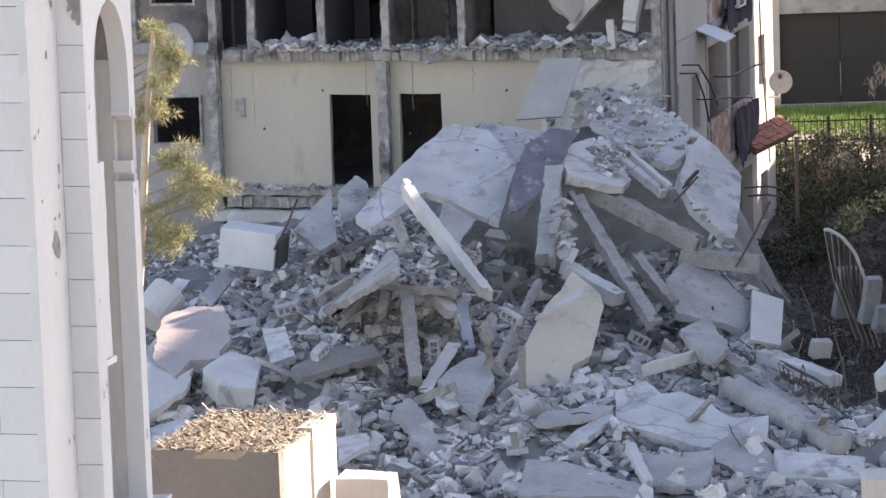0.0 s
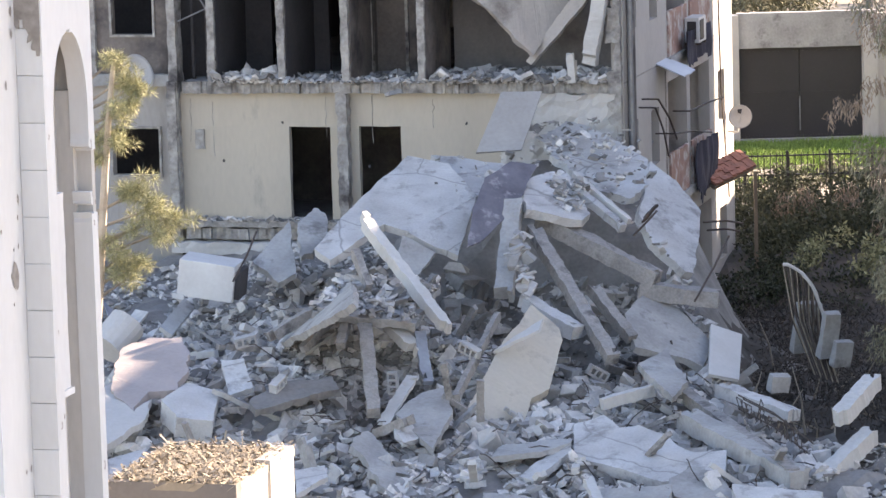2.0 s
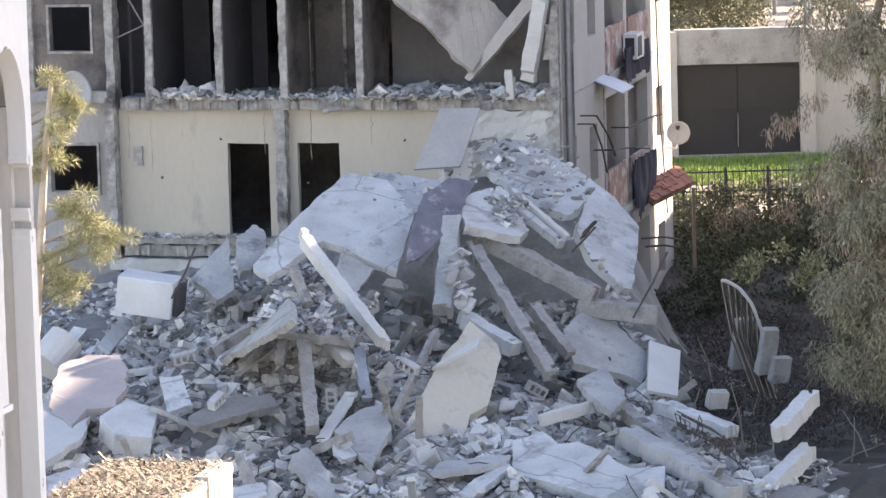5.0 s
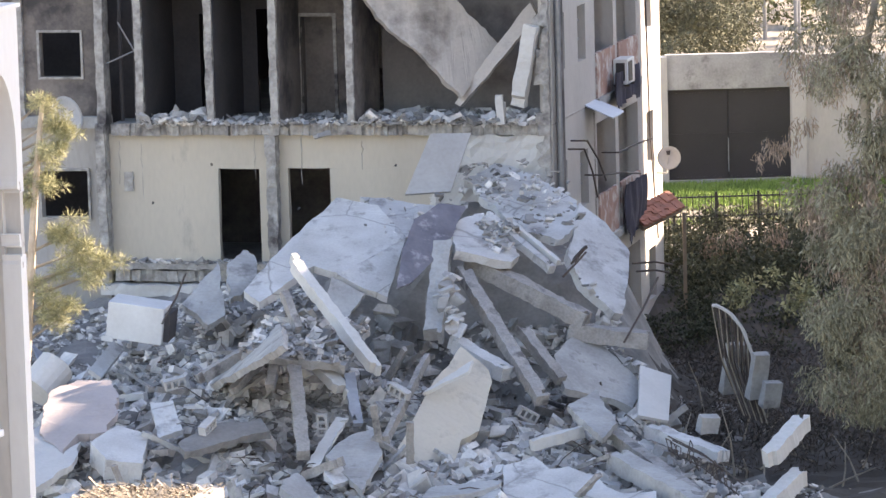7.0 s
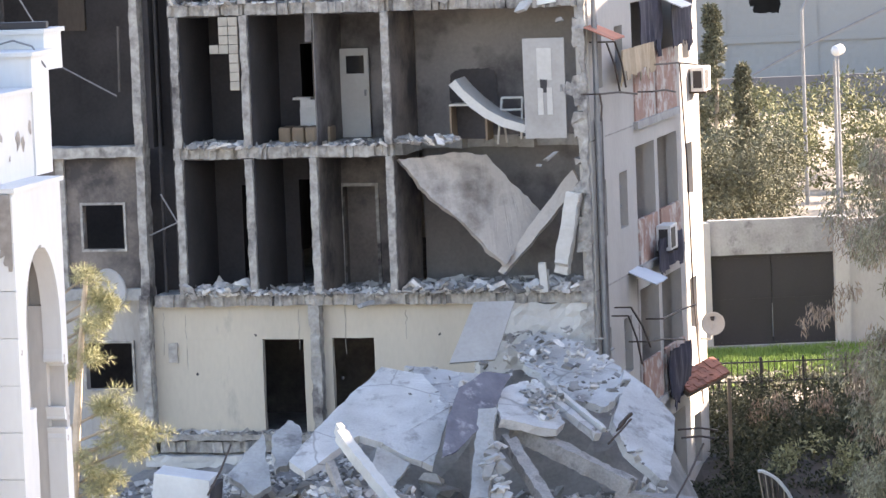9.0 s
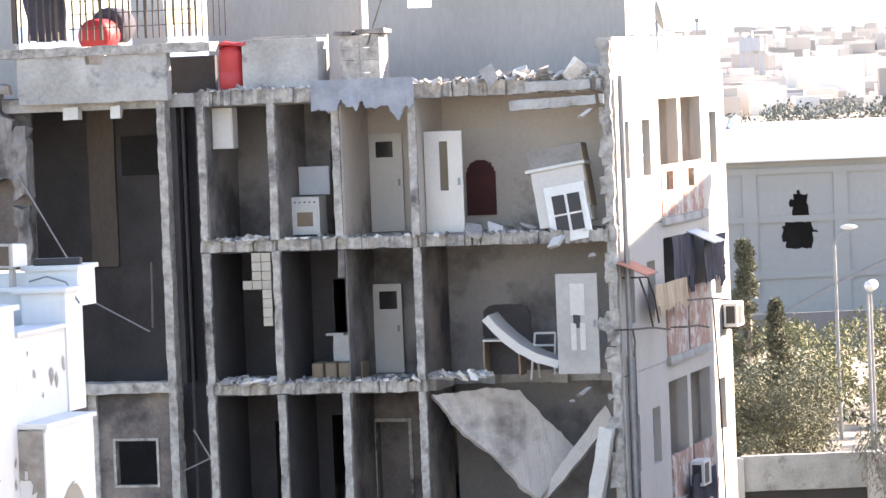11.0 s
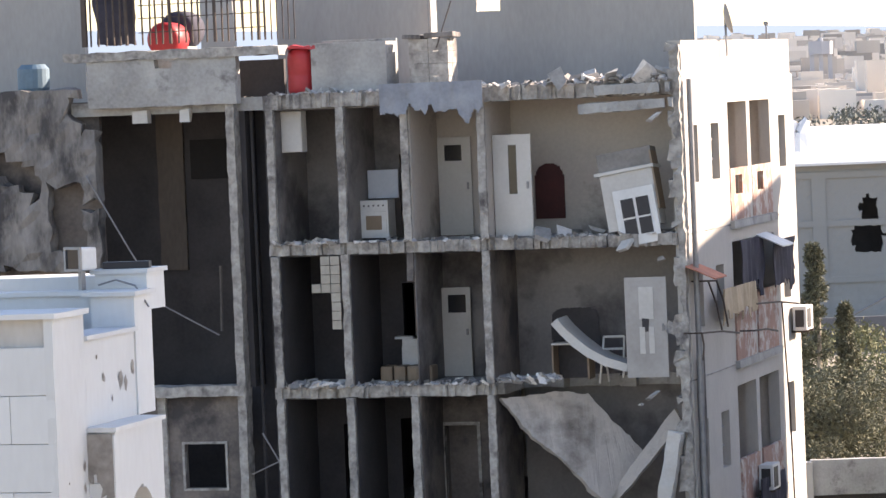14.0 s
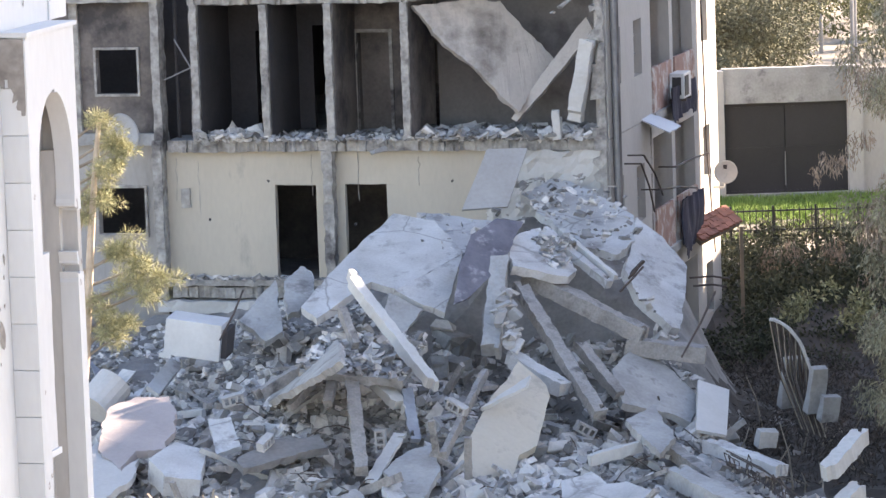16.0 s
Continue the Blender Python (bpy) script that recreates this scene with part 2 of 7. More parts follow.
def ragged(edge, depth, seed):
    """A bite that breaks the panel away above a wavering line."""
    return lambda a, b: b > edge + depth * noise.noise(Vector((a * 1.3 + seed, seed, 0.5))) + depth * 0.5 * noise.noise(Vector((a * 4.1, seed, 2.5)))


# ---- ground, one sheet to the horizon ----
def ground_height(x, y):
    d = math.hypot(x - 2, y - 95)
    return 0.06 * noise.noise(Vector((x * 0.15, y * 0.15, 0))) if d < 60 else 0.0


bm = bmesh.new()
sheet_into(bm, -40, 50, 30, 170, -0.6, 0.0, axes="xyz", step=2.0)
for v in bm.verts:
    v.co.z += ground_height(v.co.x, v.co.y)
box_into(bm, -4000, 4000, -300, 30, -0.6, 0.0)
box_into(bm, -4000, 4000, 170, 4600, -0.6, 0.0)
box_into(bm, -4000, -40, 30, 170, -0.6, 0.0)
box_into(bm, 50, 4000, 30, 170, -0.6, 0.0)
tagged(part("ground", bm, EARTH), "bare brown earth with scattered dust", "ground", kind="structure")

# ---- the bombed apartment building: local x along the cut face, y into it, origin at its corner ----
BASE = Matrix.Translation((3.94, 84.90, 0)) @ Matrix.Rotation(radians(-15), 4, "Z")
house = empty("apartment_building", BASE, "five-storey concrete apartment building torn open, rooms exposed and sooted", "building")
L1, L2, L3, L4, L5 = 3.12, 6.18, 9.24, 12.2, 15.3     # tops of the floor slabs and the roof
LEFT, DEEP = -8.7, 11.6
TH = 0.24


def house_part(name, bm, material, label=""):
    return part(name, bm, material, house, label)


# floor slabs with broken front edges
def slab(z, x0, x1, thick=TH, seed=1.0, y1=DEEP, cut=None):
    bm = sheet(x0, x1, 0.22, y1, z - thick, z, axes="xyz", step=0.3, amp=0.03, bite=cut)
    ob = house_part("floor_slab", bm, CONCRETE, "grey concrete slab with a broken edge")
    bm = sheet(x0, x1, -0.12, 0.24, z - thick + 0.004, z - 0.004, axes="xyz", step=0.06, amp=0.035,
               bite=lambda a, b: b < 0.02 + 0.16 * noise.noise(Vector((a * 1.9, seed, 0))) + 0.07 * noise.noise(Vector((a * 7.0, seed, 2))) or (cut and cut(a, b)))
    part("broken_edge", bm, EDGE, ob)
    return ob


slab(L5, LEFT - 0.1, -0.05, 0.3, 1.0)
slab(L4, LEFT - 0.1, -0.05, TH, 5.0)
slab(L3, LEFT - 0.1, -0.05, TH, 9.0, cut=lambda a, b: a > -4.1 and b < 1.9 + 0.3 * noise.noise(Vector((a * 2, b, 1))))
slab(L2, LEFT - 0.7, -0.05, TH, 13.0)
slab(L1, LEFT - 0.7, -0.05, TH, 17.0)
# partitions seen end-on
ROOM_DEEP = 2.1
XS = [LEFT, -7.19, -5.81, -4.19]
for lo, hi in ((L2, L3 - TH), (L3, L4 - TH), (L4, L5 - 0.3)):
    for k, x in enumerate(XS):
        material = SOOTY if lo < L4 - 0.1 and k < 4 else ROOM
        bite = None
        if lo == L3 and k == 1:
            bite = lambda a, b: b < 0.0
        if lo == L3 and k == 2:
            bite = lambda a, b: a < 1.2 and b < L4 - 0.95
        bm = sheet(-0.02, ROOM_DEEP, lo, hi, x - 0.07, x + 0.07, axes="yzx", step=0.3, amp=0.02, bite=bite)
        house_part("partition", bm, material)
        if not (lo == L3 and k == 2):
            bm = sheet(x - 0.08, x + 0.08, lo, hi, -0.07, 0.02, step=0.08, amp=0.03)
            house_part("partition_edge", bm, EDGE, "broken block edge of a partition")
# back walls of the rooms, with door openings
def back_wall(lo, hi, doors, material, y=ROOM_DEEP, x0=LEFT, x1=-0.2):
    bm = sheet(x0, x1, lo, hi, y, y + 0.15, holes=[(a, b, lo - 0.1, t) for a, b, t in doors], step=0.5)
    return house_part("back_wall", bm, material)


SMOKED = mat("smoked_plaster", (0.27, 0.25, 0.24), (0.17, 0.155, 0.15), scale=0.6, soot=(0.09, 0.08, 0.08), soot_at=0.55, soot_scale=0.5)
for lo, hi, looks in ((L4, L5 - 0.3, (SMOKED, SMOKED, ROOM)), (L3, L4 - TH, (BLACK, BLACK, SMOKED)), (L2, L3 - TH, (BLACK, BLACK, SOOTY))):
    for k in range(3):
        x0, x1 = XS[k] + 0.075, XS[k + 1] - 0.075
        holes = {(L4, 1): [(x0 + 0.55, x0 + 0.95, lo + 1.75)], (L3, 1): [(x0 + 0.5, x0 + 0.75, lo + 2.0)], (L3, 2): [(x1 - 0.32, x1 - 0.1, lo + 2.1)], (L2, 0): [(x0 + 0.6, x0 + 1.2, lo + 2.1)], (L2, 1): [(x0 + 0.35, x0 + 1.1, lo + 2.2)]}.get((lo, k), [])
        back_wall(lo, hi, holes, looks[k], x0=x0, x1=x1)
        house_part("room_lining", sheet(0.05, ROOM_DEEP, lo, hi, x0 - 0.005, x0 + 0.02, axes="yzx", step=0.4, amp=0.01), looks[k])
back_wall(L4, L5 - 0.3, [], ROOM, x0=-4.11)
back_wall(L3, L4 - TH, [], SMOKED, x0=-4.11)
back_wall(L2, L3 - TH, [], SMOKED, y=2.35, x0=-4.11)
for z, m_ in ((L5 - 0.3, SMOKED), (L4 - TH, BLACK), (L3 - TH, BLACK)):
    house_part("ceiling_plaster", sheet(LEFT + 0.1, -4.25, 0.15, ROOM_DEEP, z - 0.03, z - 0.006, axes="xyz", step=0.3, amp=0.008), m_, "sooted ceiling plaster")

# outer back wall and the dividing wall that closes the rooms
house_part("back_wall", sheet(-20, 0, 0, L5, DEEP, DEEP + 0.25, step=2.0), GREYWALL)
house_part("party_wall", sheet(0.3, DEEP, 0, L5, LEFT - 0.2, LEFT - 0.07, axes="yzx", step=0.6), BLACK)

# side wall with its slit windows and two-bay loggias (x = 0 plane, facing right)
side_holes = []
for z in (0, L1, L2, L3, L4):
    side_holes += [(0.8, 1.45, z + 0.98, z + 2.15), (2.75, 3.55, z + 0.98, z + 2.15), (4.5, 6.5, z + 0.05, z + 2.56), (6.85, 9.05, z + 0.05, z + 2.56), (10.05, 10.85, z + 1.02, z + 2.18)]
house_part("side_wall", sheet(0.12, DEEP, 0, L5 + 0.75, -0.25, 0.0, axes="yzx", holes=side_holes, step=0.5), SIDE, "pale rendered side wall")
for k, z in enumerate((0, L1, L2, L3, L4)):
    house_part("string_course", box(-0.02, 0.012, 0.12, DEEP, z - 0.05, z - 0.02), EDGE)
    house_part("loggia_wall", sheet(4.3, 9.3, z, z + 2.75, -1.5, -1.38, axes="yzx", holes=[(5.0, 5.9, z, z + 2.1), (6.9, 8.0, z + 0.9, z + 2.1)], step=0.7), ROOM)
    house_part("loggia_floor", box(-1.4, 0.1 if k else 0, 4.4, 9.15, z - 0.12, z + 0.04), CONCRETE)
    for a in (4.3, 9.15):
        house_part("loggia_cheek", box(-1.4, -0.25, a, a + 0.12, z, z + 2.8), ROOM)
    for a, b in ((4.5, 6.5), (6.85, 9.05)):
        if k == 4:
            house_part("balcony_panel", sheet(a, b, z + 0.05, z + 1.15, -0.05, 0.02, axes="yzx", holes=[(a + 0.5, a + 1.2, z + 0.6, z + 1.0)], step=0.3, amp=0.015), REDPANEL, "faded red balcony panel")
        elif k:
            house_part("balcony_panel", sheet(a, b, z + 0.02, z + (1.4 if k == 3 else 1.0), -0.03, 0.04, axes="yzx", step=0.25, amp=0.03), REDPANEL, "flaking red-brown balcony panel")
    for a, b in ((0.8, 1.45), (2.75, 3.55), (10.05, 10.85)):
        w = house_part("window", box(-0.2, -0.17, a, b, z + 0.98, z + 2.16), GLASS, "narrow dark window")
        for c in (0.33, 0.66):
            part("glazing_bar", box(-0.17, -0.13, a, b, z + 1.0 + 1.22 * c - 0.02, z + 1.0 + 1.22 * c + 0.02), GREYSTEEL, w)
house_part("coping", box(-0.27, 0.01, 0.1, DEEP, L5 + 0.75, L5 + 0.78), SIDE)
# broken end of the front wall at the corner
for lo, hi in ((0, L1), (L1, L2), (L2, L3), (L3, L4), (L4, L5 + 0.7)):
    house_part("corner_pillar", sheet(-0.42, -0.02, lo, hi, -0.06, 0.3, step=0.12, amp=0.07, bite=lambda a, b: a < -0.22 + 0.28 * noise.noise(Vector((b * 1.7, 4, 0)))), EDGE, "shattered corner pillar")
for v, r in ((0.5, 0.07), (0.72, 0.05)):
    house_part("drain_pipe", rod((0.08, v, 0.5), (0.08, v, L3 + 0.4), r, seg=8), SCORCH)
house_part("drain_pipe", rod((0.12, 0.25, 1.0), (0.12, 0.25, L5), 0.06, seg=8), GREYSTEEL)

# first-storey wall of the lost rooms: beige plaster with two doorways
D1, D2, D3, D4 = (-7.16, 5.21), (-6.27, 5.21), (-5.65, 5.23), (-4.75, 5.23)
house_part("beige_wall", sheet(LEFT - 0.9, -1.0, L1 + 0.05, L2 - TH, 0.25, 0.42,
           holes=[(D1[0], D2[0], L1, D1[1]), (D3[0], D4[0], L1, D3[1])], step=0.4, amp=0.02), BEIGE, "cracked beige plaster wall with two doorways")
for x, z0, z1 in ((-8.8, 4.6, 5.75), (-6.35, 5.0, 5.85), (-4.05, 5.2, 5.8), (-5.35, 4.9, 5.9), (-9.3, 4.9, 5.8)):
    pts = [Vector((x + 0.05 * noise.noise(Vector((x, k * 0.9, 0))), 0.247, z0 + (z1 - z0) * k / 7)) for k in range(8)]
    house_part("crack", bar(pts, 0.007, 4), EDGE)
for x, z in ((-8.6, 4.5), (-7.3, 5.3), (-3.35, 5.3), (-5.45, 4.4)):
    house_part("shrapnel_hole", roughen(rod((x, 0.255, z), (x, 0.243, z), 0.035, 0.03, 9), 0.012, 11), BLACK)
house_part("ground_wall", sheet(LEFT - 0.65, 0, 0, L1 - TH, 0.3, 0.5, step=0.8, amp=0.03), GREYWALL)
house_part("inner_wall", sheet(LEFT - 0.6, 0, 0, L2 - TH, 4.2, 4.35, step=1.0), SOOTY)

# left block: framed wall with a window on each low storey, burnt open stairwell above it
LB = -9.52
W1, W2, W3 = (-10.97, 8.07), (-10.07, 7.14), (-11.05, 5.16)
W4, W5, W6 = (-10.02, 4.18), (-11.0, 2.1), (-10.08, 1.28)
house_part("left_wall", sheet(-18, LB - 0.15, L2 + 0.1, L3 - 0.15, 0.3, 0.5, holes=[(W1[0], W2[0], W2[1], W1[1])], step=0.4, amp=0.015), SOOTY, "soot-stained wall with an empty window")
house_part("left_wall", sheet(-18, LB - 0.15, 0, L2 + 0.1, 0.32, 0.5, holes=[(W3[0], W4[0], W4[1], W3[1]), (W5[0], W6[0], W6[1], W5[1])], step=0.4, amp=0.015), GREYWALL, "grey wall with empty windows")
for a, b in ((W1, W2), (W3, W4)):
    fr = bmesh.new()
    for x in (a[0] - 0.05, b[0]):
        box_into(fr, x, x + 0.05, 0.26, 0.4, b[1] - 0.05, a[1] + 0.05)
    for z in (b[1] - 0.05, a[1]):
        box_into(fr, a[0] - 0.05, b[0] + 0.05, 0.262, 0.4, z, z + 0.05)
    house_part("window_frame", fr, EDGE, "bare window frame")
# concrete frame round the left wall
house_part("frame_beam", sheet(-18, LB, L3 - 0.16, L3 + 0.06, 0.0, 0.55, step=0.2, amp=0.035), EDGE)
house_part("frame_beam", sheet(-18, LB, L2 - 0.1, L2 + 0.14, 0.1, 0.6, step=0.2, amp=0.03), CONCRETE)
house_part("frame_beam", sheet(-18, LB, L1 - 0.2, L1 + 0.05, 0.1, 0.6, step=0.2, amp=0.03), CONCRETE)
house_part("frame_post", sheet(LB - 0.16, LB + 0.02, 0, L5 + 0.1, 0.05, 0.45, step=0.18, amp=0.04), EDGE, "chipped concrete post")
house_part("frame_post", sheet(-11.5, -11.32, L2, L3 - 0.16, 0.2, 0.42, step=0.2, amp=0.03), EDGE)
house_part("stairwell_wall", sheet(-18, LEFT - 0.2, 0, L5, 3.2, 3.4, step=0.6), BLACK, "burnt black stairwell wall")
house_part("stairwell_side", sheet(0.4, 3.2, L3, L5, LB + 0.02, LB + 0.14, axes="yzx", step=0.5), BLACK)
house_part("stairwell_roof", sheet(-18, LEFT - 0.1, 0.3, DEEP, L5 - 0.3, L5 - 0.02, axes="xyz", step=0.8), CONCRETE)
house_part("broken_wall", sheet(-18, (-12.55, 13.82)[0], L4 - 0.4, L5 + 0.3, 0.0, 0.35, step=0.18, amp=0.09, holes=[((-13.66, 13.86)[0], (-12.9, 13.83)[0], (-13.48, 12.18)[1], (-13.42, 13.61)[1])], bite=lambda a, b: noise.noise(Vector((a * 0.9, b * 0.9, 3))) > 0.3), SCORCH, "shattered wall with torn openings")
house_part("broken_wall", sheet((-14.09, 12.68)[0] - 3, (-12.64, 12.63)[0], L3, L5, 0.5, 0.65, step=0.4, amp=0.02), SOOTY)
house_part("parapet", sheet((-12.66, 16.19)[0], (-9.4, 16.06)[0], (-11.46, 15.16)[1], (-11.41, 16.14)[1], -0.02, 0.25, step=0.2, amp=0.03, bite=lambda a, b: noise.noise(Vector((a * 1.2, b * 1.4, 7))) > 0.5), CONCRETE, "grey concrete parapet with knocked edges")
house_part("parapet_cap", sheet((-13.16, 16.33)[0], (-8.43, 16.13)[0], (-11.41, 16.14)[1], (-11.4, 16.33)[1], -0.08, 0.6, step=0.2, amp=0.04), EDGE)
# dark window, hanging lumps and a twisted grille in the stairwell
# flat near-black panel; the opening's inner shade is put into its colour
house_part("window_opening", box(-11.55, -9.85, 3.12, 3.2, 13.55, 14.4), VOID, "black window opening in the stairwell, its dark depth as colour")
house_part("wall_panel", sheet(-10.6, -9.75, 10.3, 13.3, 3.08, 3.2, step=0.3, amp=0.02), SOOTBROWN, "brown sooted plaster panel")
house_part("wall_panel", sheet(-12.3, -11.7, 11.6, 15.0, 3.1, 3.2, step=0.3, amp=0.02), SOOTBROWN)
for k in range(7):
    house_part("grille_bar", rod((-10.45, 2.4, 10.5 + 0.16 * k), (-9.75, 2.5, 10.55 + 0.16 * k), 0.015), SCORCH)
for x in (-10.75, -10.42, -9.78):
    house_part("grille_post", rod((x, 2.4, 10.3), (x + 0.03, 2.4, 11.7), 0.03), SCORCH)
for x, w in ((-11.75, 0.32), (-10.72, 0.22)):
    house_part("hanging_lump", roughen(box(x, x + w, 0.1, 0.35, 14.82, 15.08), 0.05, 4), PALE, "pale concrete lump under the beam")
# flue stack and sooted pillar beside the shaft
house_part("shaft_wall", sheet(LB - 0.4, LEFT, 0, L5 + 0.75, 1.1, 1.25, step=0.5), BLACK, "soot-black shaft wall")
for x, r in ((-9.3, 0.04), (-9.0, 0.03)):
    house_part("drain_pipe", rod((x, 0.6, L2), (x, 0.6, L5), r, seg=8), BLACK)
house_part("pillar", sheet(-6.05, -5.83, L1, L2 - TH, -0.02, 0.3, step=0.12, amp=0.05), EDGE, "torn pillar between the beige walls")
house_part("pillar", sheet(-9.72, -9.52, L1 - 0.3, L2, -0.02, 0.35, step=0.12, amp=0.04), EDGE)
house_part("ledge", sheet(LEFT - 0.95, -5.2, L1 + 0.02, L1 + 0.16, -0.1, 0.24, step=0.15, amp=0.05), EDGE)
house_part("ledge", sheet(LEFT - 0.95, -5.4, L1 - 0.52, L1 - 0.28, -0.25, 0.28, step=0.15, amp=0.06), PALE)
house_part("plaster_patch", sheet(-9.2, -9.0, 4.75, 5.15, 0.2, 0.262, step=0.08, amp=0.03), EDGE)
house_part("broken_wall", sheet(-2.6, -0.04, L1, L2 - TH, 0.05, 0.3, step=0.15, amp=0.1), PALE, "pale broken wall stub")

# roof walls
house_part("roof_wall", sheet((-6.15, 17.1)[0], (-0.53, 16.85)[0], L5, (-3.35, 17.68)[1], 4.0, 4.2,
           holes=[(-5.26, -4.74, 16.9, 17.3)], step=0.3, amp=0.01), ROOFWALL, "grey rendered roof wall with a shell hole")
house_part("roof_wall", sheet((-10.07, 17.29)[0], (-6.56, 17.13)[0], L5, (-8.31, 17.7)[1], 5.0, 5.2, step=0.4), ROOFWALL)
PH = (-8.31, 17.7)[1]
house_part("penthouse_roof", sheet((-10.79, 17.32)[0], (-6.53, 17.13)[0], 4.9, 9.5, PH, PH + 0.12, axes="xyz", step=0.3, amp=0.02), CONCRETE)
house_part("penthouse_wall", box((-6.56, 17.13)[0] - 0.15, (-6.56, 17.13)[0], 5.2, 9.5, L5, PH), ROOFWALL)
house_part("roof_wall", sheet((-16.23, 17.56)[0], (-14.18, 17.47)[0], L5 - 0.2, (-14.89, 17.71)[1], 4.0, 4.2, step=0.4, amp=0.01), ROOFWALL)
house_part("roof_wall", sheet((-11.49, 17.35)[0], (-10.74, 17.31)[0], L5 - 0.2, (-11.09, 17.72)[1], 4.0, 4.2, step=0.4, amp=0.01), SIDE)

# ---- the rubble heap ----
def heap_noise(p):
    return 0.22 * noise.noise(p * 1.1) + 0.12 * noise.noise(p * 3.1)


def mound(x, y):
    def g(cx, cy, sx, sy):
        return math.exp(-((x - cx) / sx) ** 2 - ((y - cy) / sy) ** 2)
    def sm(v):
        v = min(1.0, max(0.0, v))
        return v * v * (3 - 2 * v)
    b = (0.5 + max(0.0, y - 66) * 0.1) * (1 - 0.85 * sm((x - 4.9) / 1.8) * sm((y - 71.5) / 5)) - 2.0 * g(-0.85, 75.3, 0.85, 1.5) - 0.9 * g(3.4, 78.4, 1.3, 0.9) - 3.0 * g(2.3, 80.3, 1.9, 2.2)
    return b + 2.2 * g(2.3, 85.6, 3.4, 2.2) + 1.3 * g(-1.0, 77.0, 2.6, 3.0) + 0.8 * g(-2.6, 82.5, 2.2, 2.5) - 0.5 * g(9.8, 82, 2.6, 7)


bm = sheet(-11, 12, 62, 87, -0.5, 0.0, axes="xyz", step=0.25)
for v in bm.verts:
    if v.co.z > -0.25:
        p = Vector((v.co.x, v.co.y, 0))
        v.co.z = mound(p.x, p.y) + heap_noise(p) - 0.1
heap = part("rubble_heap", bm, DUST)
tagged(heap, "heap of grey pulverised concrete and dust", "rubble", kind="stuff")

# ---- white stone building in the foreground: local x along its front, y back ----
stone = empty("stone_building", Matrix.Translation((-4.73, 45.00, 0)) @ Matrix.Rotation(radians(-15), 4, "Z"), "white stone building with a tall arch, chipped by shrapnel", "building")
V1, U2, V2 = 0.95, 0.31, 2.5
LEDGE = 11.8
TOWER = 13.1
ARCH = 1.75


part("core_wall", box(-4.0, -0.08, 0.08, V2, 0, LEDGE), STONEGREY, stone)
part("tower_core", box(-3.6, -0.08, 0.08, V1, LEDGE, TOWER), STONEGREY, stone)
part("side_face", sheet(0.0, V1, 0, TOWER, -0.1, 0.0, axes="yzx", step=0.16, amp=0.01), STONE, stone, "white painted side face with shrapnel chips")
part("pillar_core", box(-0.1, U2 - 0.06, V1 + 0.06, V1 + 0.2, 0, LEDGE), STONEGREY, stone)
# arch wall: a tall opening with a pointed-round head
def arch_half(z):
    return 0.56 if z < 10.2 else 0.56 * math.sqrt(max(0.0, 1 - ((z - 10.2) / 0.93) ** 2))


def in_arch(a, z):
    return 5.3 < z < 11.13 and abs(a - ARCH) < arch_half(z)


def torn(a, z):
    return a > 2.2 and 9.0 < z < 9.75 and noise.noise(Vector((a * 3, z * 3, 1))) > -0.15


bm = sheet(V1, V2, 0, LEDGE, U2 - 0.22, U2, axes="yzx", step=0.05, bite=lambda a, z: in_arch(a, z) or torn(a, z))
for v in bm.verts:
    h = arch_half(v.co.z)
    d = abs(v.co.y - ARCH)
    if 5.25 < v.co.z < 11.18 and abs(d - h) < 0.06 and not (v.co.y > 2.2 and 8.9 < v.co.z < 9.85):
        v.co.y = ARCH + math.copysign(h, v.co.y - ARCH)
part("arch_wall", bm, STONE, stone, "white wall with a tall pointed arch")
part("infill", sheet(ARCH - 0.6, ARCH - 0.2, 7.15, 9.35, U2 - 0.3, U2 - 0.06, axes="yzx", step=0.15, amp=0.012), STONE, stone, "pale infill beside the arch")


def scar(y, z, r, x, seed):
    """A shrapnel scar: a shallow grey crater on a right-hand face."""
    q = random.Random(seed)
    bm = bmesh.new()
    ring = [bm.verts.new((x + 0.003, y + r * 0.6 * q.uniform(0.5, 1.2) * math.cos(k * 0.7), z + r * q.uniform(0.5, 1.3) * math.sin(k * 0.7))) for k in range(9)]
    mid = bm.verts.new((x - 0.004, y, z))
    for k in range(9):
        bm.faces.new((ring[k], ring[(k + 1) % 9], mid))
    part("shrapnel_scar", bm, SCAR, stone)


SCAR = mat("scarred_stone", (0.34, 0.32, 0.3), (0.17, 0.155, 0.145), scale=6, bump=0.6)
sq = random.Random(4)
for k in range(20):
    scar(sq.uniform(0.06, 0.85), sq.uniform(4.8, 12.8), sq.uniform(0.02, 0.07), 0.005, k)
scar(0.62, 8.55, 0.2, 0.006, 99)
for k in range(9):
    scar(sq.choice((sq.uniform(1.0, 1.15), sq.uniform(2.36, 2.46))), sq.uniform(5.0, 11.5), sq.uniform(0.03, 0.07), U2, k + 40)
for y, z, r in ((1.5, 12.35, 0.07), (2.05, 12.3, 0.13), (2.2, 12.25, 0.1), (2.45, 12.4, 0.09), (2.75, 12.5, 0.13), (1.75, 12.1, 0.04), (2.9, 12.2, 0.06), (1.3, 12.6, 0.04)):
    scar(y, z, r, 0.006, int(y * 100))
# niche walls and jamb in greyer stone; the niche's shade is in the colour
part("niche_wall", sheet(V1 + 0.2, V2, 0, LEDGE, U2 - 0.62, U2 - 0.5, axes="yzx", step=0.5), STONEGREY, stone)
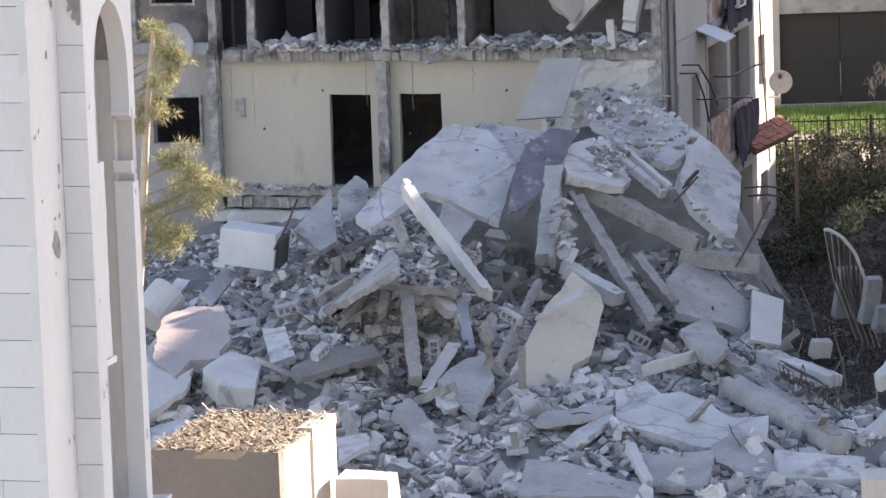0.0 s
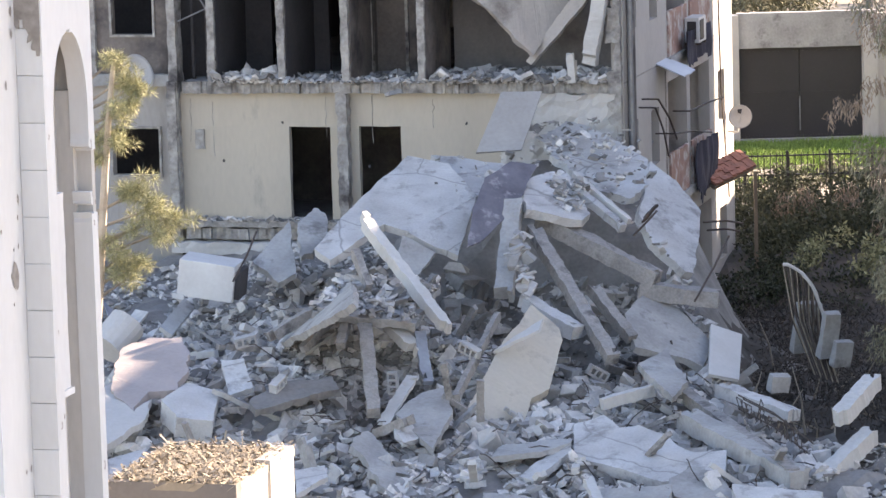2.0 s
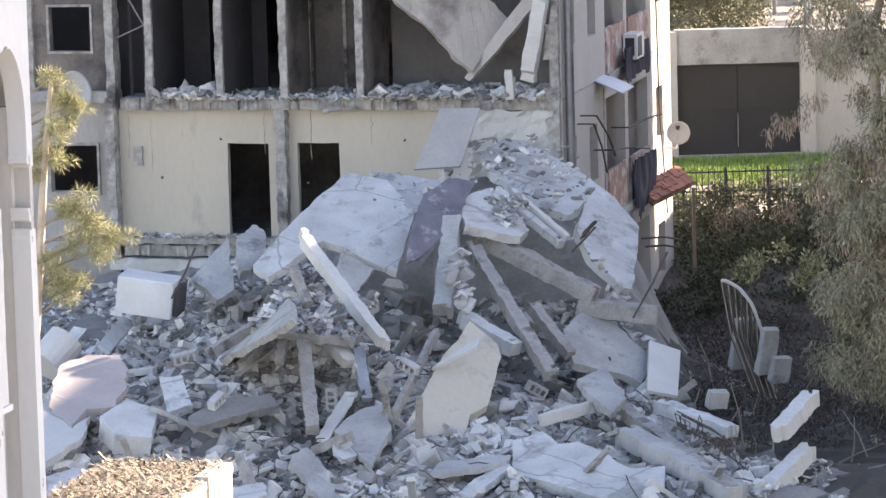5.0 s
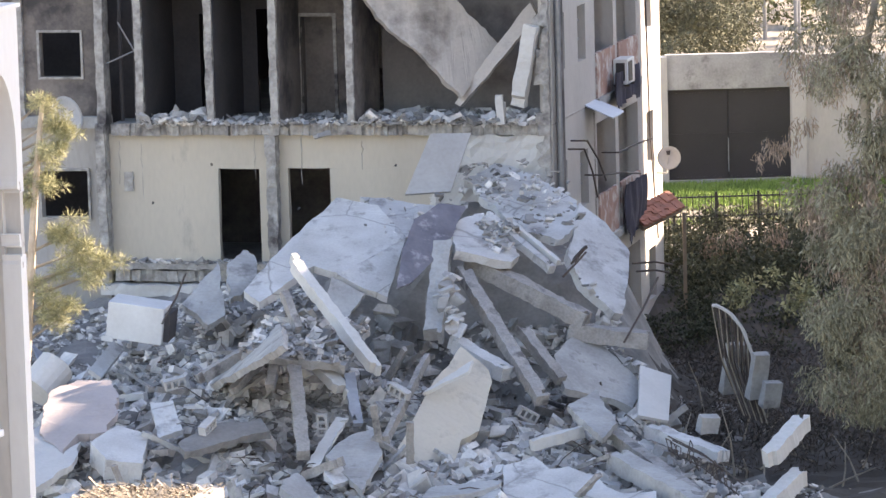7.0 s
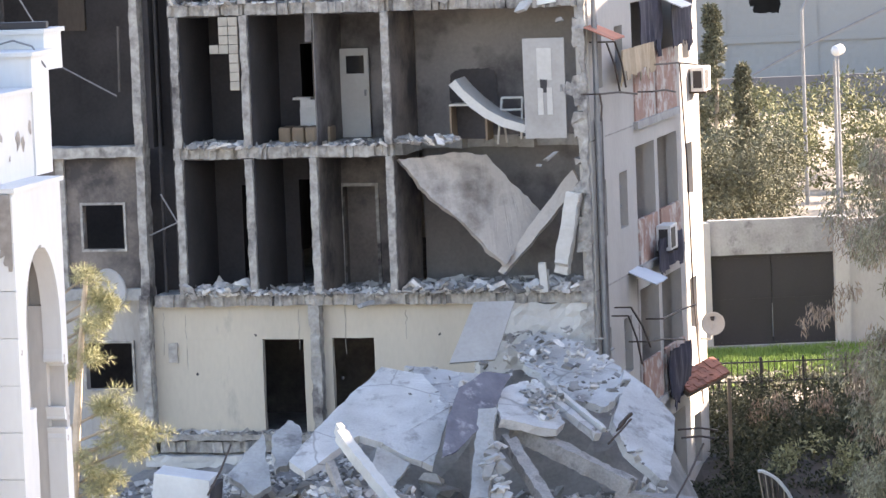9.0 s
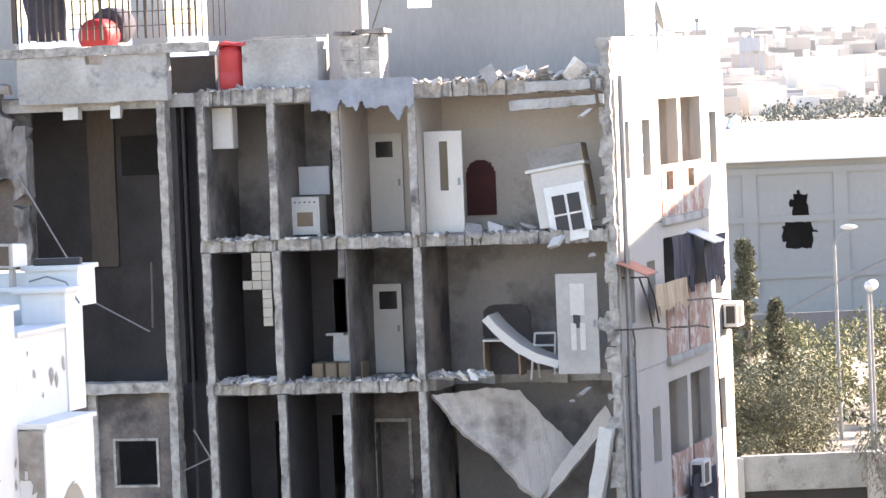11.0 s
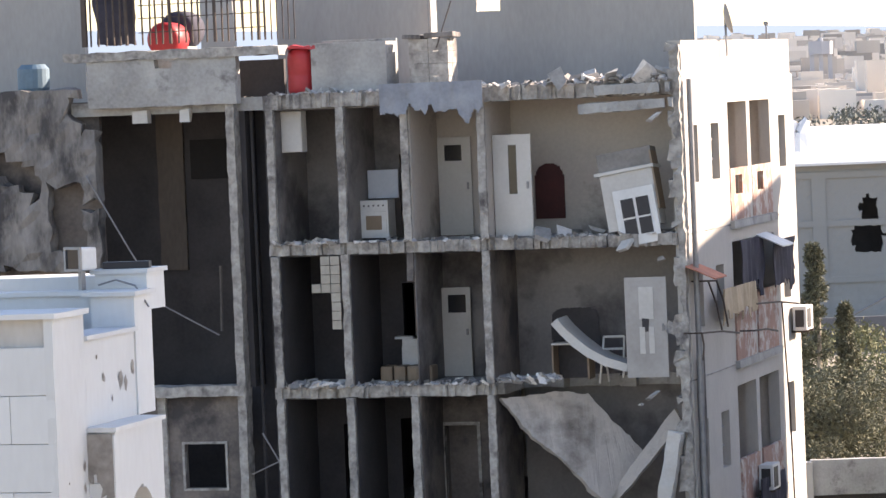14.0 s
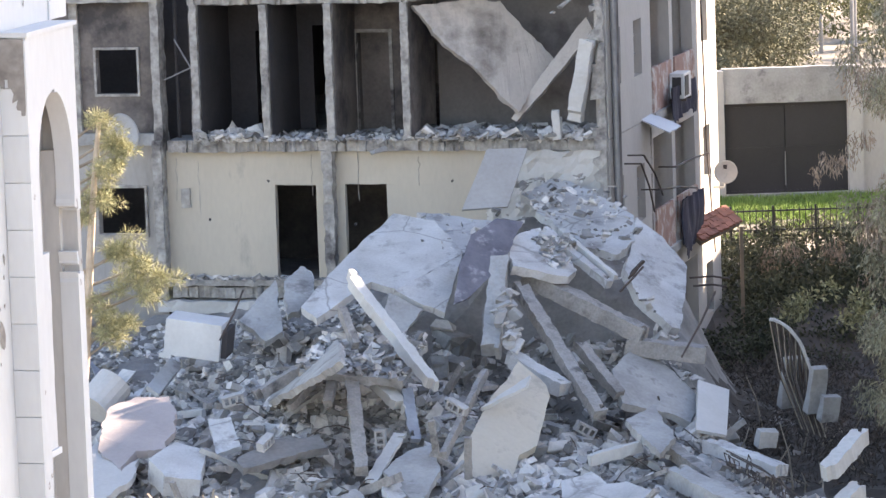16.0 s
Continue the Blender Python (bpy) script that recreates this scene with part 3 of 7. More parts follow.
part("niche_wall", box(U2 - 0.6, U2 - 0.02, V2 - 0.08, V2 + 0.02, 0, LEDGE), STONEGREY, stone)
part("jamb", sheet(U2 - 0.5, U2 - 0.2, 0, 10.4, 2.32, 2.42, step=0.2, amp=0.01), STONEGREY, stone)
part("sill", box(U2 - 0.5, U2 - 0.03, ARCH - 0.6, ARCH - 0.15, 7.08, 7.15), STONE, stone)
part("foot_ledge", sheet(V1 + 0.1, V2 + 0.3, 5.05, 5.3, U2 - 0.3, U2 + 0.12, axes="yzx", step=0.08, amp=0.05), STONEGREY, stone)
# ledge, bare pillar head below it, and the set-back top
part("ledge_cap", sheet(V1 - 0.03, V2 + 0.06, LEDGE, LEDGE + 0.05, -0.3, U2 + 0.03, axes="yzx", step=0.2, amp=0.01), STONE, stone)
part("bare_patch", sheet(0.0, U2 - 0.02, LEDGE - 0.95, LEDGE - 0.02, V1 - 0.045, V1 - 0.03, step=0.05, bite=lambda a, b: b < LEDGE - 0.6 + 0.3 * noise.noise(Vector((a * 6, 1, 0))) - 0.5 * a), SCAR, stone, "bare grey mortar where facing fell off")
part("tower_cap", sheet(-0.06, V1 + 0.06, TOWER, TOWER + 0.06, -3.6, 0.05, axes="yzx", step=0.3, amp=0.008), STONE, stone)
part("upper_wall", sheet(V1, 2.55, LEDGE + 0.05, 12.8, -0.4, 0.0, axes="yzx", step=0.14, amp=0.006), STONE, stone, "white upper wall pocked by shrapnel")
part("upper_cap", sheet(V1, 2.6, 12.8, 12.85, -0.45, 0.035, axes="yzx", step=0.2, amp=0.006), STONE, stone)
part("corner_post", sheet(2.55, 3.12, LEDGE + 0.05, 13.2, -0.5, 0.02, axes="yzx", step=0.14, amp=0.006), STONE, stone)
part("corner_post_cap", sheet(2.48, 3.2, 13.2, 13.25, -0.6, 0.06, axes="yzx", step=0.2, amp=0.006), STONE, stone)
part("back_parapet", sheet(-3.6, -0.45, LEDGE, 13.2, 2.9, 3.1, step=0.3, amp=0.006), STONE, stone)
part("back_parapet_cap", sheet(-3.7, -0.45, 13.2, 13.25, 2.85, 3.16, step=0.3, amp=0.006), STONE, stone)
part("roof_block", sheet(-0.68, -0.05, 13.0, 13.42, 3.2, 3.8, step=0.3, amp=0.006), STONE, stone)
part("roof_block_cap", sheet(-0.72, -0.02, 13.42, 13.47, 3.15, 3.85, step=0.3, amp=0.006), STONE, stone)
part("roof_deck", box(-3.6, -0.4, V1, 3.1, LEDGE, LEDGE + 0.1), STONEGREY, stone)
part("roof_block", sheet(-3.6, -0.75, 13.0, 13.38, 3.6, 4.4, step=0.4, amp=0.006), STONE, stone)
part("back_wall", box(-3.6, -0.9, V2, 4.4, 0, 13.0), STONEGREY, stone)
# stone courses on the two front faces
one = box(0, 1, 0, 0.1, 0.003, 0.517, 0.006)
stone_mesh = part("stone", one, STONE)
source = stone_mesh.data
bpy.data.objects.remove(stone_mesh)
row_at = 0
z = 0.32
while z + 0.52 < TOWER + 0.05:
    for x0, x1 in (((-1.02, -0.003), (-2.0, -1.023)) if row_at % 2 else ((-0.52, -0.003), (-1.5, -0.523), (-2.0, -1.503))):
        ob = new("stone", source)
        ob.parent = stone
        ob.matrix_local = Matrix.Translation((x0, random.uniform(-0.003, 0.003), z)) @ Matrix.Diagonal((x1 - x0 - 0.003, 1, 1, 1))
    if z + 0.52 < LEDGE + 0.02:
        ob = new("stone", source)
        ob.parent = stone
        ob.matrix_local = Matrix.Translation((0.002, V1 - 0.03 + random.uniform(-0.003, 0.003), z)) @ Matrix.Diagonal((U2 - 0.004, 1, 1, 1))
    z += 0.52
    row_at += 1

# floodlight on the stone building's roof
fl = empty("floodlight", stone.matrix_world @ pose(-0.83, 2.95, 13.38, 0, 0, -28), "white metal floodlight with a dark glass front", "floodlight")
part("housing", box(-0.13, 0.13, 0.0, 0.24, 0.1, 0.36, 0.03), WHITE, fl)
part("front_frame", sheet(-0.14, 0.14, 0.09, 0.37, -0.03, 0.0, holes=[(-0.11, 0.11, 0.12, 0.34)], step=0.1), GREYSTEEL, fl, "grey steel rim")
part("glass", box(-0.11, 0.11, -0.012, -0.002, 0.12, 0.34), GLASS, fl, "dark glass")
part("bracket", box(-0.03, 0.03, 0.08, 0.14, -0.14, 0.1), GREYSTEEL, fl)
tray = tagged(part("steel_tray", box(0, 0.55, 0, 0.15, 0, 0.08, 0.01), DARKGATE), "dark steel tray on the white parapet", "tray")
tray.matrix_world = stone.matrix_world @ pose(-0.62, 3.3, 13.47, 0, 0, 8)
cable = tagged(part("cable", bar([(-0.6, 3.1, 13.3), (-0.35, 3.0, 13.36), (-0.1, 2.95, 13.29), (0.07, 2.9, 13.05)], 0.012), GREYSTEEL), "thin grey cable over the parapet", "cable")
cable.matrix_world = stone.matrix_world

# ---- low block with litter on its roof ----
SHED = pose((-2.55, 4.84)[0], 52.0, 0, 0, 0, -16)
STOP = (-2.55, 4.84)[1]
shed = empty("masonry_block", SHED, "low rendered block topped with sunlit dry litter", "block")
# front wall coloured darker to hold its shade; sunny side keeps SIDE
part("wall", sheet(-1.75, 0.0, 0, STOP, 0.0, 0.2, step=0.4, amp=0.006), mat("shaded_render", (0.2, 0.185, 0.175), (0.13, 0.12, 0.115), scale=0.8), shed)
part("wall", sheet(0.2, 1.25, 0, STOP, -0.2, 0.0, axes="yzx", step=0.3, amp=0.006), SIDE, shed)
part("wall", sheet(1.33, 2.3, 0, STOP + 0.05, -0.2, 0.02, axes="yzx", step=0.3, amp=0.006), SIDE, shed)
part("joint", box(-0.2, -0.04, 1.25, 1.33, 0, STOP - 0.05), GREYWALL, shed)
part("roof", sheet(-1.75, 0.0, 0.0, 2.4, STOP - 0.1, STOP, axes="xyz", step=0.2, amp=0.015), EARTH, shed)
part("wall", box(-1.75, -1.55, 0.2, 2.4, 0, STOP - 0.1), GREYWALL, shed)

low_b = empty("masonry_block", pose(4.83, 52.0, 0), "low sunlit cream block at the foot of the view", "block")
part("wall", sheet(0.0, 2.2, 0, 4.24, 0.0, 0.2, step=0.3, amp=0.008), SIDE, low_b)
part("wall", sheet(0.2, 0.7, 0, 4.24, 0.0, 0.2, axes="yzx", step=0.3, amp=0.008), SIDE, low_b)
part("roof", sheet(0.2, 2.2, 0.2, 0.7, 4.09, 4.24, axes="xyz", step=0.2, amp=0.02), SIDE, low_b)
kerb = tagged(part("low_wall", roughen(sheet(0, 0.72, 0, 4.18, 0, 0.5, step=0.12), 0.03, 3), SIDE), "broken sunlit low wall beside the block", "wall")
kerb.matrix_world = pose(-1.91, 53.5, 0, 0, 0, -16)

# ---- unseen blocks added on the sunny side to shade heap, walls and hedge ----
for x, y, w, d, h in ((24, 70.5, 12, 22, 16.8), (24, 92.5, 12, 9.2, 21.5), (24, 102.2, 12, 10.5, 10.5), (24, 56.3, 6, 4.9, 31)):
    near = empty("shade_block", Matrix.Translation((x, y, 0)), "plain rendered block added out of view to cast shade", "building")
    part("wall", sheet(0, w, 0, h, 0, d, step=3.0), SIDE, near)
    part("roof", box(-0.3, w + 0.3, -0.3, d + 0.3, h, h + 0.25), CONCRETE, near)

# ---- rubble: loose chunks ----
def chunk_arrays(n, spots, lo, hi, rng, flat=0.6):
    """n irregular six-sided fragments at spots(rng, n) -> (n, 3)."""
    cube = np.array([(x, y, z) for x in (-0.5, 0.5) for y in (-0.5, 0.5) for z in (-0.5, 0.5)])
    quads = np.array([(0, 1, 3, 2), (4, 6, 7, 5), (0, 4, 5, 1), (2, 3, 7, 6), (0, 2, 6, 4), (1, 5, 7, 3)])
    size = lo * (hi / lo) ** (rng.random(n) ** 1.6)
    dims = np.stack([size, size * rng.uniform(0.5, 1.0, n), size * rng.uniform(0.12, flat, n)], 1)
    v = (cube[None] + rng.uniform(-0.2, 0.2, (n, 8, 3))) * dims[:, None]
    a, b, c = rng.normal(0, 0.45, n), rng.normal(0, 0.45, n), rng.uniform(0, 6.28, n)
    ca, sa, cb, sb, cc, sc = np.cos(a), np.sin(a), np.cos(b), np.sin(b), np.cos(c), np.sin(c)
    x, y, z = v[..., 0], v[..., 1], v[..., 2]
    y, z = y * ca[:, None] - z * sa[:, None], y * sa[:, None] + z * ca[:, None]
    x, z = x * cb[:, None] + z * sb[:, None], -x * sb[:, None] + z * cb[:, None]
    x, y = x * cc[:, None] - y * sc[:, None], x * sc[:, None] + y * cc[:, None]
    v = np.stack([x, y, z], -1) + spots(rng, n, size)[:, None]
    f = quads[None] + (np.arange(n) * 8)[:, None, None]
    return v.reshape(-1, 3), f.reshape(-1, 4)


def fast_mesh(name, v, f, material, parent=None, label=""):
    k = f.shape[1]
    me = bpy.data.meshes.new(name)
    me.vertices.add(len(v))
    me.vertices.foreach_set("co", v.astype(np.float32).ravel())
    me.loops.add(f.size)
    me.loops.foreach_set("vertex_index", f.astype(np.int32).ravel())
    me.polygons.add(len(f))
    me.polygons.foreach_set("loop_start", np.arange(0, f.size, k, dtype=np.int32))
    me.polygons.foreach_set("loop_total", np.full(len(f), k, dtype=np.int32))
    me.polygons.foreach_set("use_smooth", np.zeros(len(f), dtype=bool))
    me.update(calc_edges=True)
    me.materials.append(material)
    ob = new(name, me)
    if parent:
        ob.parent = parent
    return tagged(ob, label)


def heap_z(x, y):
    p = Vector((x, y, 0))
    return mound(x, y) + heap_noise(p) - 0.1


def on_heap(x0, x1, y0, y1):
    def spots(rng, n, size):
        x, y = rng.uniform(x0, x1, 4 * n), rng.uniform(y0, y1, 4 * n)
        ok = [k for k in range(4 * n) if noise.noise(Vector((x[k] * 0.8, y[k] * 0.8, 3))) + 0.3 * noise.noise(Vector((x[k] * 2.6, y[k] * 2.6, 8))) > -0.26 and not (x[k] > 5.6 and y[k] > 77) and not (0.0 < x[k] < 5.6 and y[k] > 82.2)]
        ok = (ok * 5)[:n]
        x, y = x[ok] + rng.uniform(-0.02, 0.02, n), y[ok] + rng.uniform(-0.02, 0.02, n)
        z = np.array([heap_z(a, b) for a, b in zip(x, y)])
        return np.stack([x, y, z + size * rng.uniform(-0.1, 0.3, n)], 1)
    return spots


rng = np.random.default_rng(4)
for n, area, lo, hi in ((15000, (-7, 8, 65, 86), 0.02, 0.09), (13000, (-7, 8, 65, 86), 0.04, 0.22), (3400, (-7, 7, 65, 82), 0.12, 0.42), (4500, (-6, 6, 66, 80), 0.1, 0.3), (3000, (-5, 0, 73, 82), 0.06, 0.36), (1500, (-1, 5, 70, 78), 0.05, 0.3), (1500, (-0.5, 5.4, 77.5, 82.0), 0.06, 0.4)):
    v, f = chunk_arrays(n, on_heap(*area), lo, hi, rng)
    tagged(fast_mesh("loose_rubble", v, f, RUBBLE), "loose grey fragments of concrete and block", "rubble", kind="stuff")

for n, lo, hi in ((2600, 0.05, 0.3), (260, 0.25, 0.6)):
    def in_hollow(r, m, size):
        x, y = r.uniform(0.2, 5.0, m), r.uniform(77.6, 83.2, m)
        return np.stack([x, y, np.array([heap_z(a, b) for a, b in zip(x, y)]) + size * r.uniform(-0.1, 0.3, m)], 1)
    v, f = chunk_arrays(n, in_hollow, lo, hi, rng)
    tagged(fast_mesh("loose_rubble", v, f, RUBBLE), "broken masonry packed under the fallen slabs", "rubble", kind="stuff")

blocks = empty("broken_blocks", Matrix.Translation((0, 0, 0)), "larger broken concrete blocks strewn over the heap", "rubble")
shapes = []
for k in range(10):
    v, f = chunk_arrays(1, lambda r, n, s: np.zeros((n, 3)), 0.9, 1.0, rng, 0.5)
    bm = bmesh.new()
    vs = [bm.verts.new(p) for p in v]
    for q in f:
        bm.faces.new([vs[i] for i in q])
    bmesh.ops.bevel(bm, geom=bm.edges[:], offset=0.04, segments=1, affect="EDGES")
    o = part("block", bm, CHUNK)
    shapes.append(o.data)
    bpy.data.objects.remove(o)
for k in range(290):
    x, y = rng.uniform(-6, 6.5), rng.uniform(66, 81)
    s = rng.uniform(0.18, 0.55) * (0.8 if rng.random() < 0.7 else 1.2)
    ob = new("block", shapes[k % 10])
    ob.parent = blocks
    ob.matrix_local = Matrix.LocRotScale((x, y, heap_z(x, y) + s * 0.12), Euler((rng.normal(0, 0.5), rng.normal(0, 0.5), rng.uniform(0, 6))), (s, s * rng.uniform(0.5, 1), s * rng.uniform(0.4, 1)))


# ---- rubble: slabs and beams ----
def plate(name, place, thick, material, label, category, seed=0.0, rag=0.05, step=0.13, amp=0.02, sag=0.0, cut=None):
    """A broken panel from one corner along two edges, thickness hanging below it."""
    a, ex, ey = (Vector(p) for p in place)
    w, h = ex.length, ey.length
    nrm = ex.cross(ey).normalized()
    if nrm.y > 0.2 or (abs(nrm.y) <= 0.2 and nrm.z < 0):
        nrm = -nrm

    def bite(s, t):
        edge = min(s, w - s, t, h - t)
        return edge < rag * (1 + 2.2 * noise.noise(Vector((s * 1.5 + seed, t * 1.5, seed)))) - step * 0.5 or (cut and cut(s / w, t / h))
    bm = sheet(0, w, 0, h, 0.0, thick, axes="xyz", step=step, amp=amp, bite=bite)
    u, v = ex / w, ey / h
    for p in bm.verts:
        s, t, c = p.co
        dip = sag * (4 * (s / w) * (1 - s / w) - 0.5)
        p.co = u * s + v * t - nrm * (c + dip)
    ob = part(name, bm, material)
    ob.matrix_world = Matrix.Translation(a)
    return tagged(ob, label, category)


def beam(name, ends, w, h, material, label, category="beam", seed=0.0, roll=0.0):
    """A broken beam between two ends."""
    a, b = (Vector(p) for p in ends)
    n = (b - a).length
    bm = sheet(-w / 2, w / 2, 0, n, -h / 2, h / 2, axes="xzy", step=0.1, amp=0.02 + 0.07 * min(w, h), bite=lambda s, t: (t < 0.15 or t > n - 0.15) and noise.noise(Vector((s * 9 + seed, t * 6, seed))) > 0.15)
    ob = part(name, bm, material)
    ob.matrix_world = Matrix.Translation(a) @ (b - a).to_track_quat("Z", "Y").to_matrix().to_4x4() @ Matrix.Rotation(radians(roll), 4, "Z")
    return tagged(ob, label, category)


PURPLE = mat("purple_grey_sheet", (0.17, 0.163, 0.19), (0.09, 0.086, 0.105), rough=0.6, scale=2.5, bump=0.6, soot=(0.4, 0.39, 0.4), soot_at=0.62, soot_scale=2.0)
def broken_slab(name, corners, thick, material, rag, label, category):
    """A broken slab: an outline of corners in one plane, its edges chipped, its thickness hanging below."""
    c = [Vector(p) for p in corners]
    o = c[0]
    n = Vector((0, 0, 0))
    for k in range(1, len(c) - 1):
        n += (c[k] - o).cross(c[k + 1] - o)
    n.normalize()
    if n.dot(Vector((0, 0, 15.5)) - o) < 0:
        n = -n
    ring = []
    for k, p in enumerate(c):
        q = c[(k + 1) % len(c)]
        m = max(1, int((q - p).length / 0.11)) if rag else 1
        for i in range(m):
            w = p.lerp(q, i / m)
            j = noise.noise_vector(w * 2.3) * rag * 1.6 + noise.noise_vector(w * 9.1) * rag
            ring.append(w + j - n * j.dot(n))
    bm = bmesh.new()
    up = [bm.verts.new(p - o) for p in ring]
    down = [bm.verts.new(p - o - n * thick * (1 + 0.15 * noise.noise(p * 5)) + noise.noise_vector(p * 6) * rag) for p in ring]
    top = bm.faces.new(up)
    bm.faces.new(down[::-1])
    for k in range(len(ring)):
        bm.faces.new((up[k], up[(k + 1) % len(ring)], down[(k + 1) % len(ring)], down[k]))
    bmesh.ops.triangulate(bm, faces=[f for f in bm.faces if len(f.verts) > 4])
    flat = [e for e in bm.edges if len(e.link_faces) == 2 and abs(e.link_faces[0].normal.dot(e.link_faces[1].normal)) > 0.999 and e.calc_length() > 0.25]
    bmesh.ops.subdivide_edges(bm, edges=flat, cuts=3, use_grid_fill=True)
    bm.normal_update()
    for v in bm.verts:
        w = v.co + o
        v.co += n * (0.03 * noise.noise(w * 1.7) + 0.014 * noise.noise(w * 6.0)) * (1.0 if rag else 0.2)
    ob = part(name, bm, material)
    ob.matrix_world = Matrix.Translation(o)
    return tagged(ob, label, category)


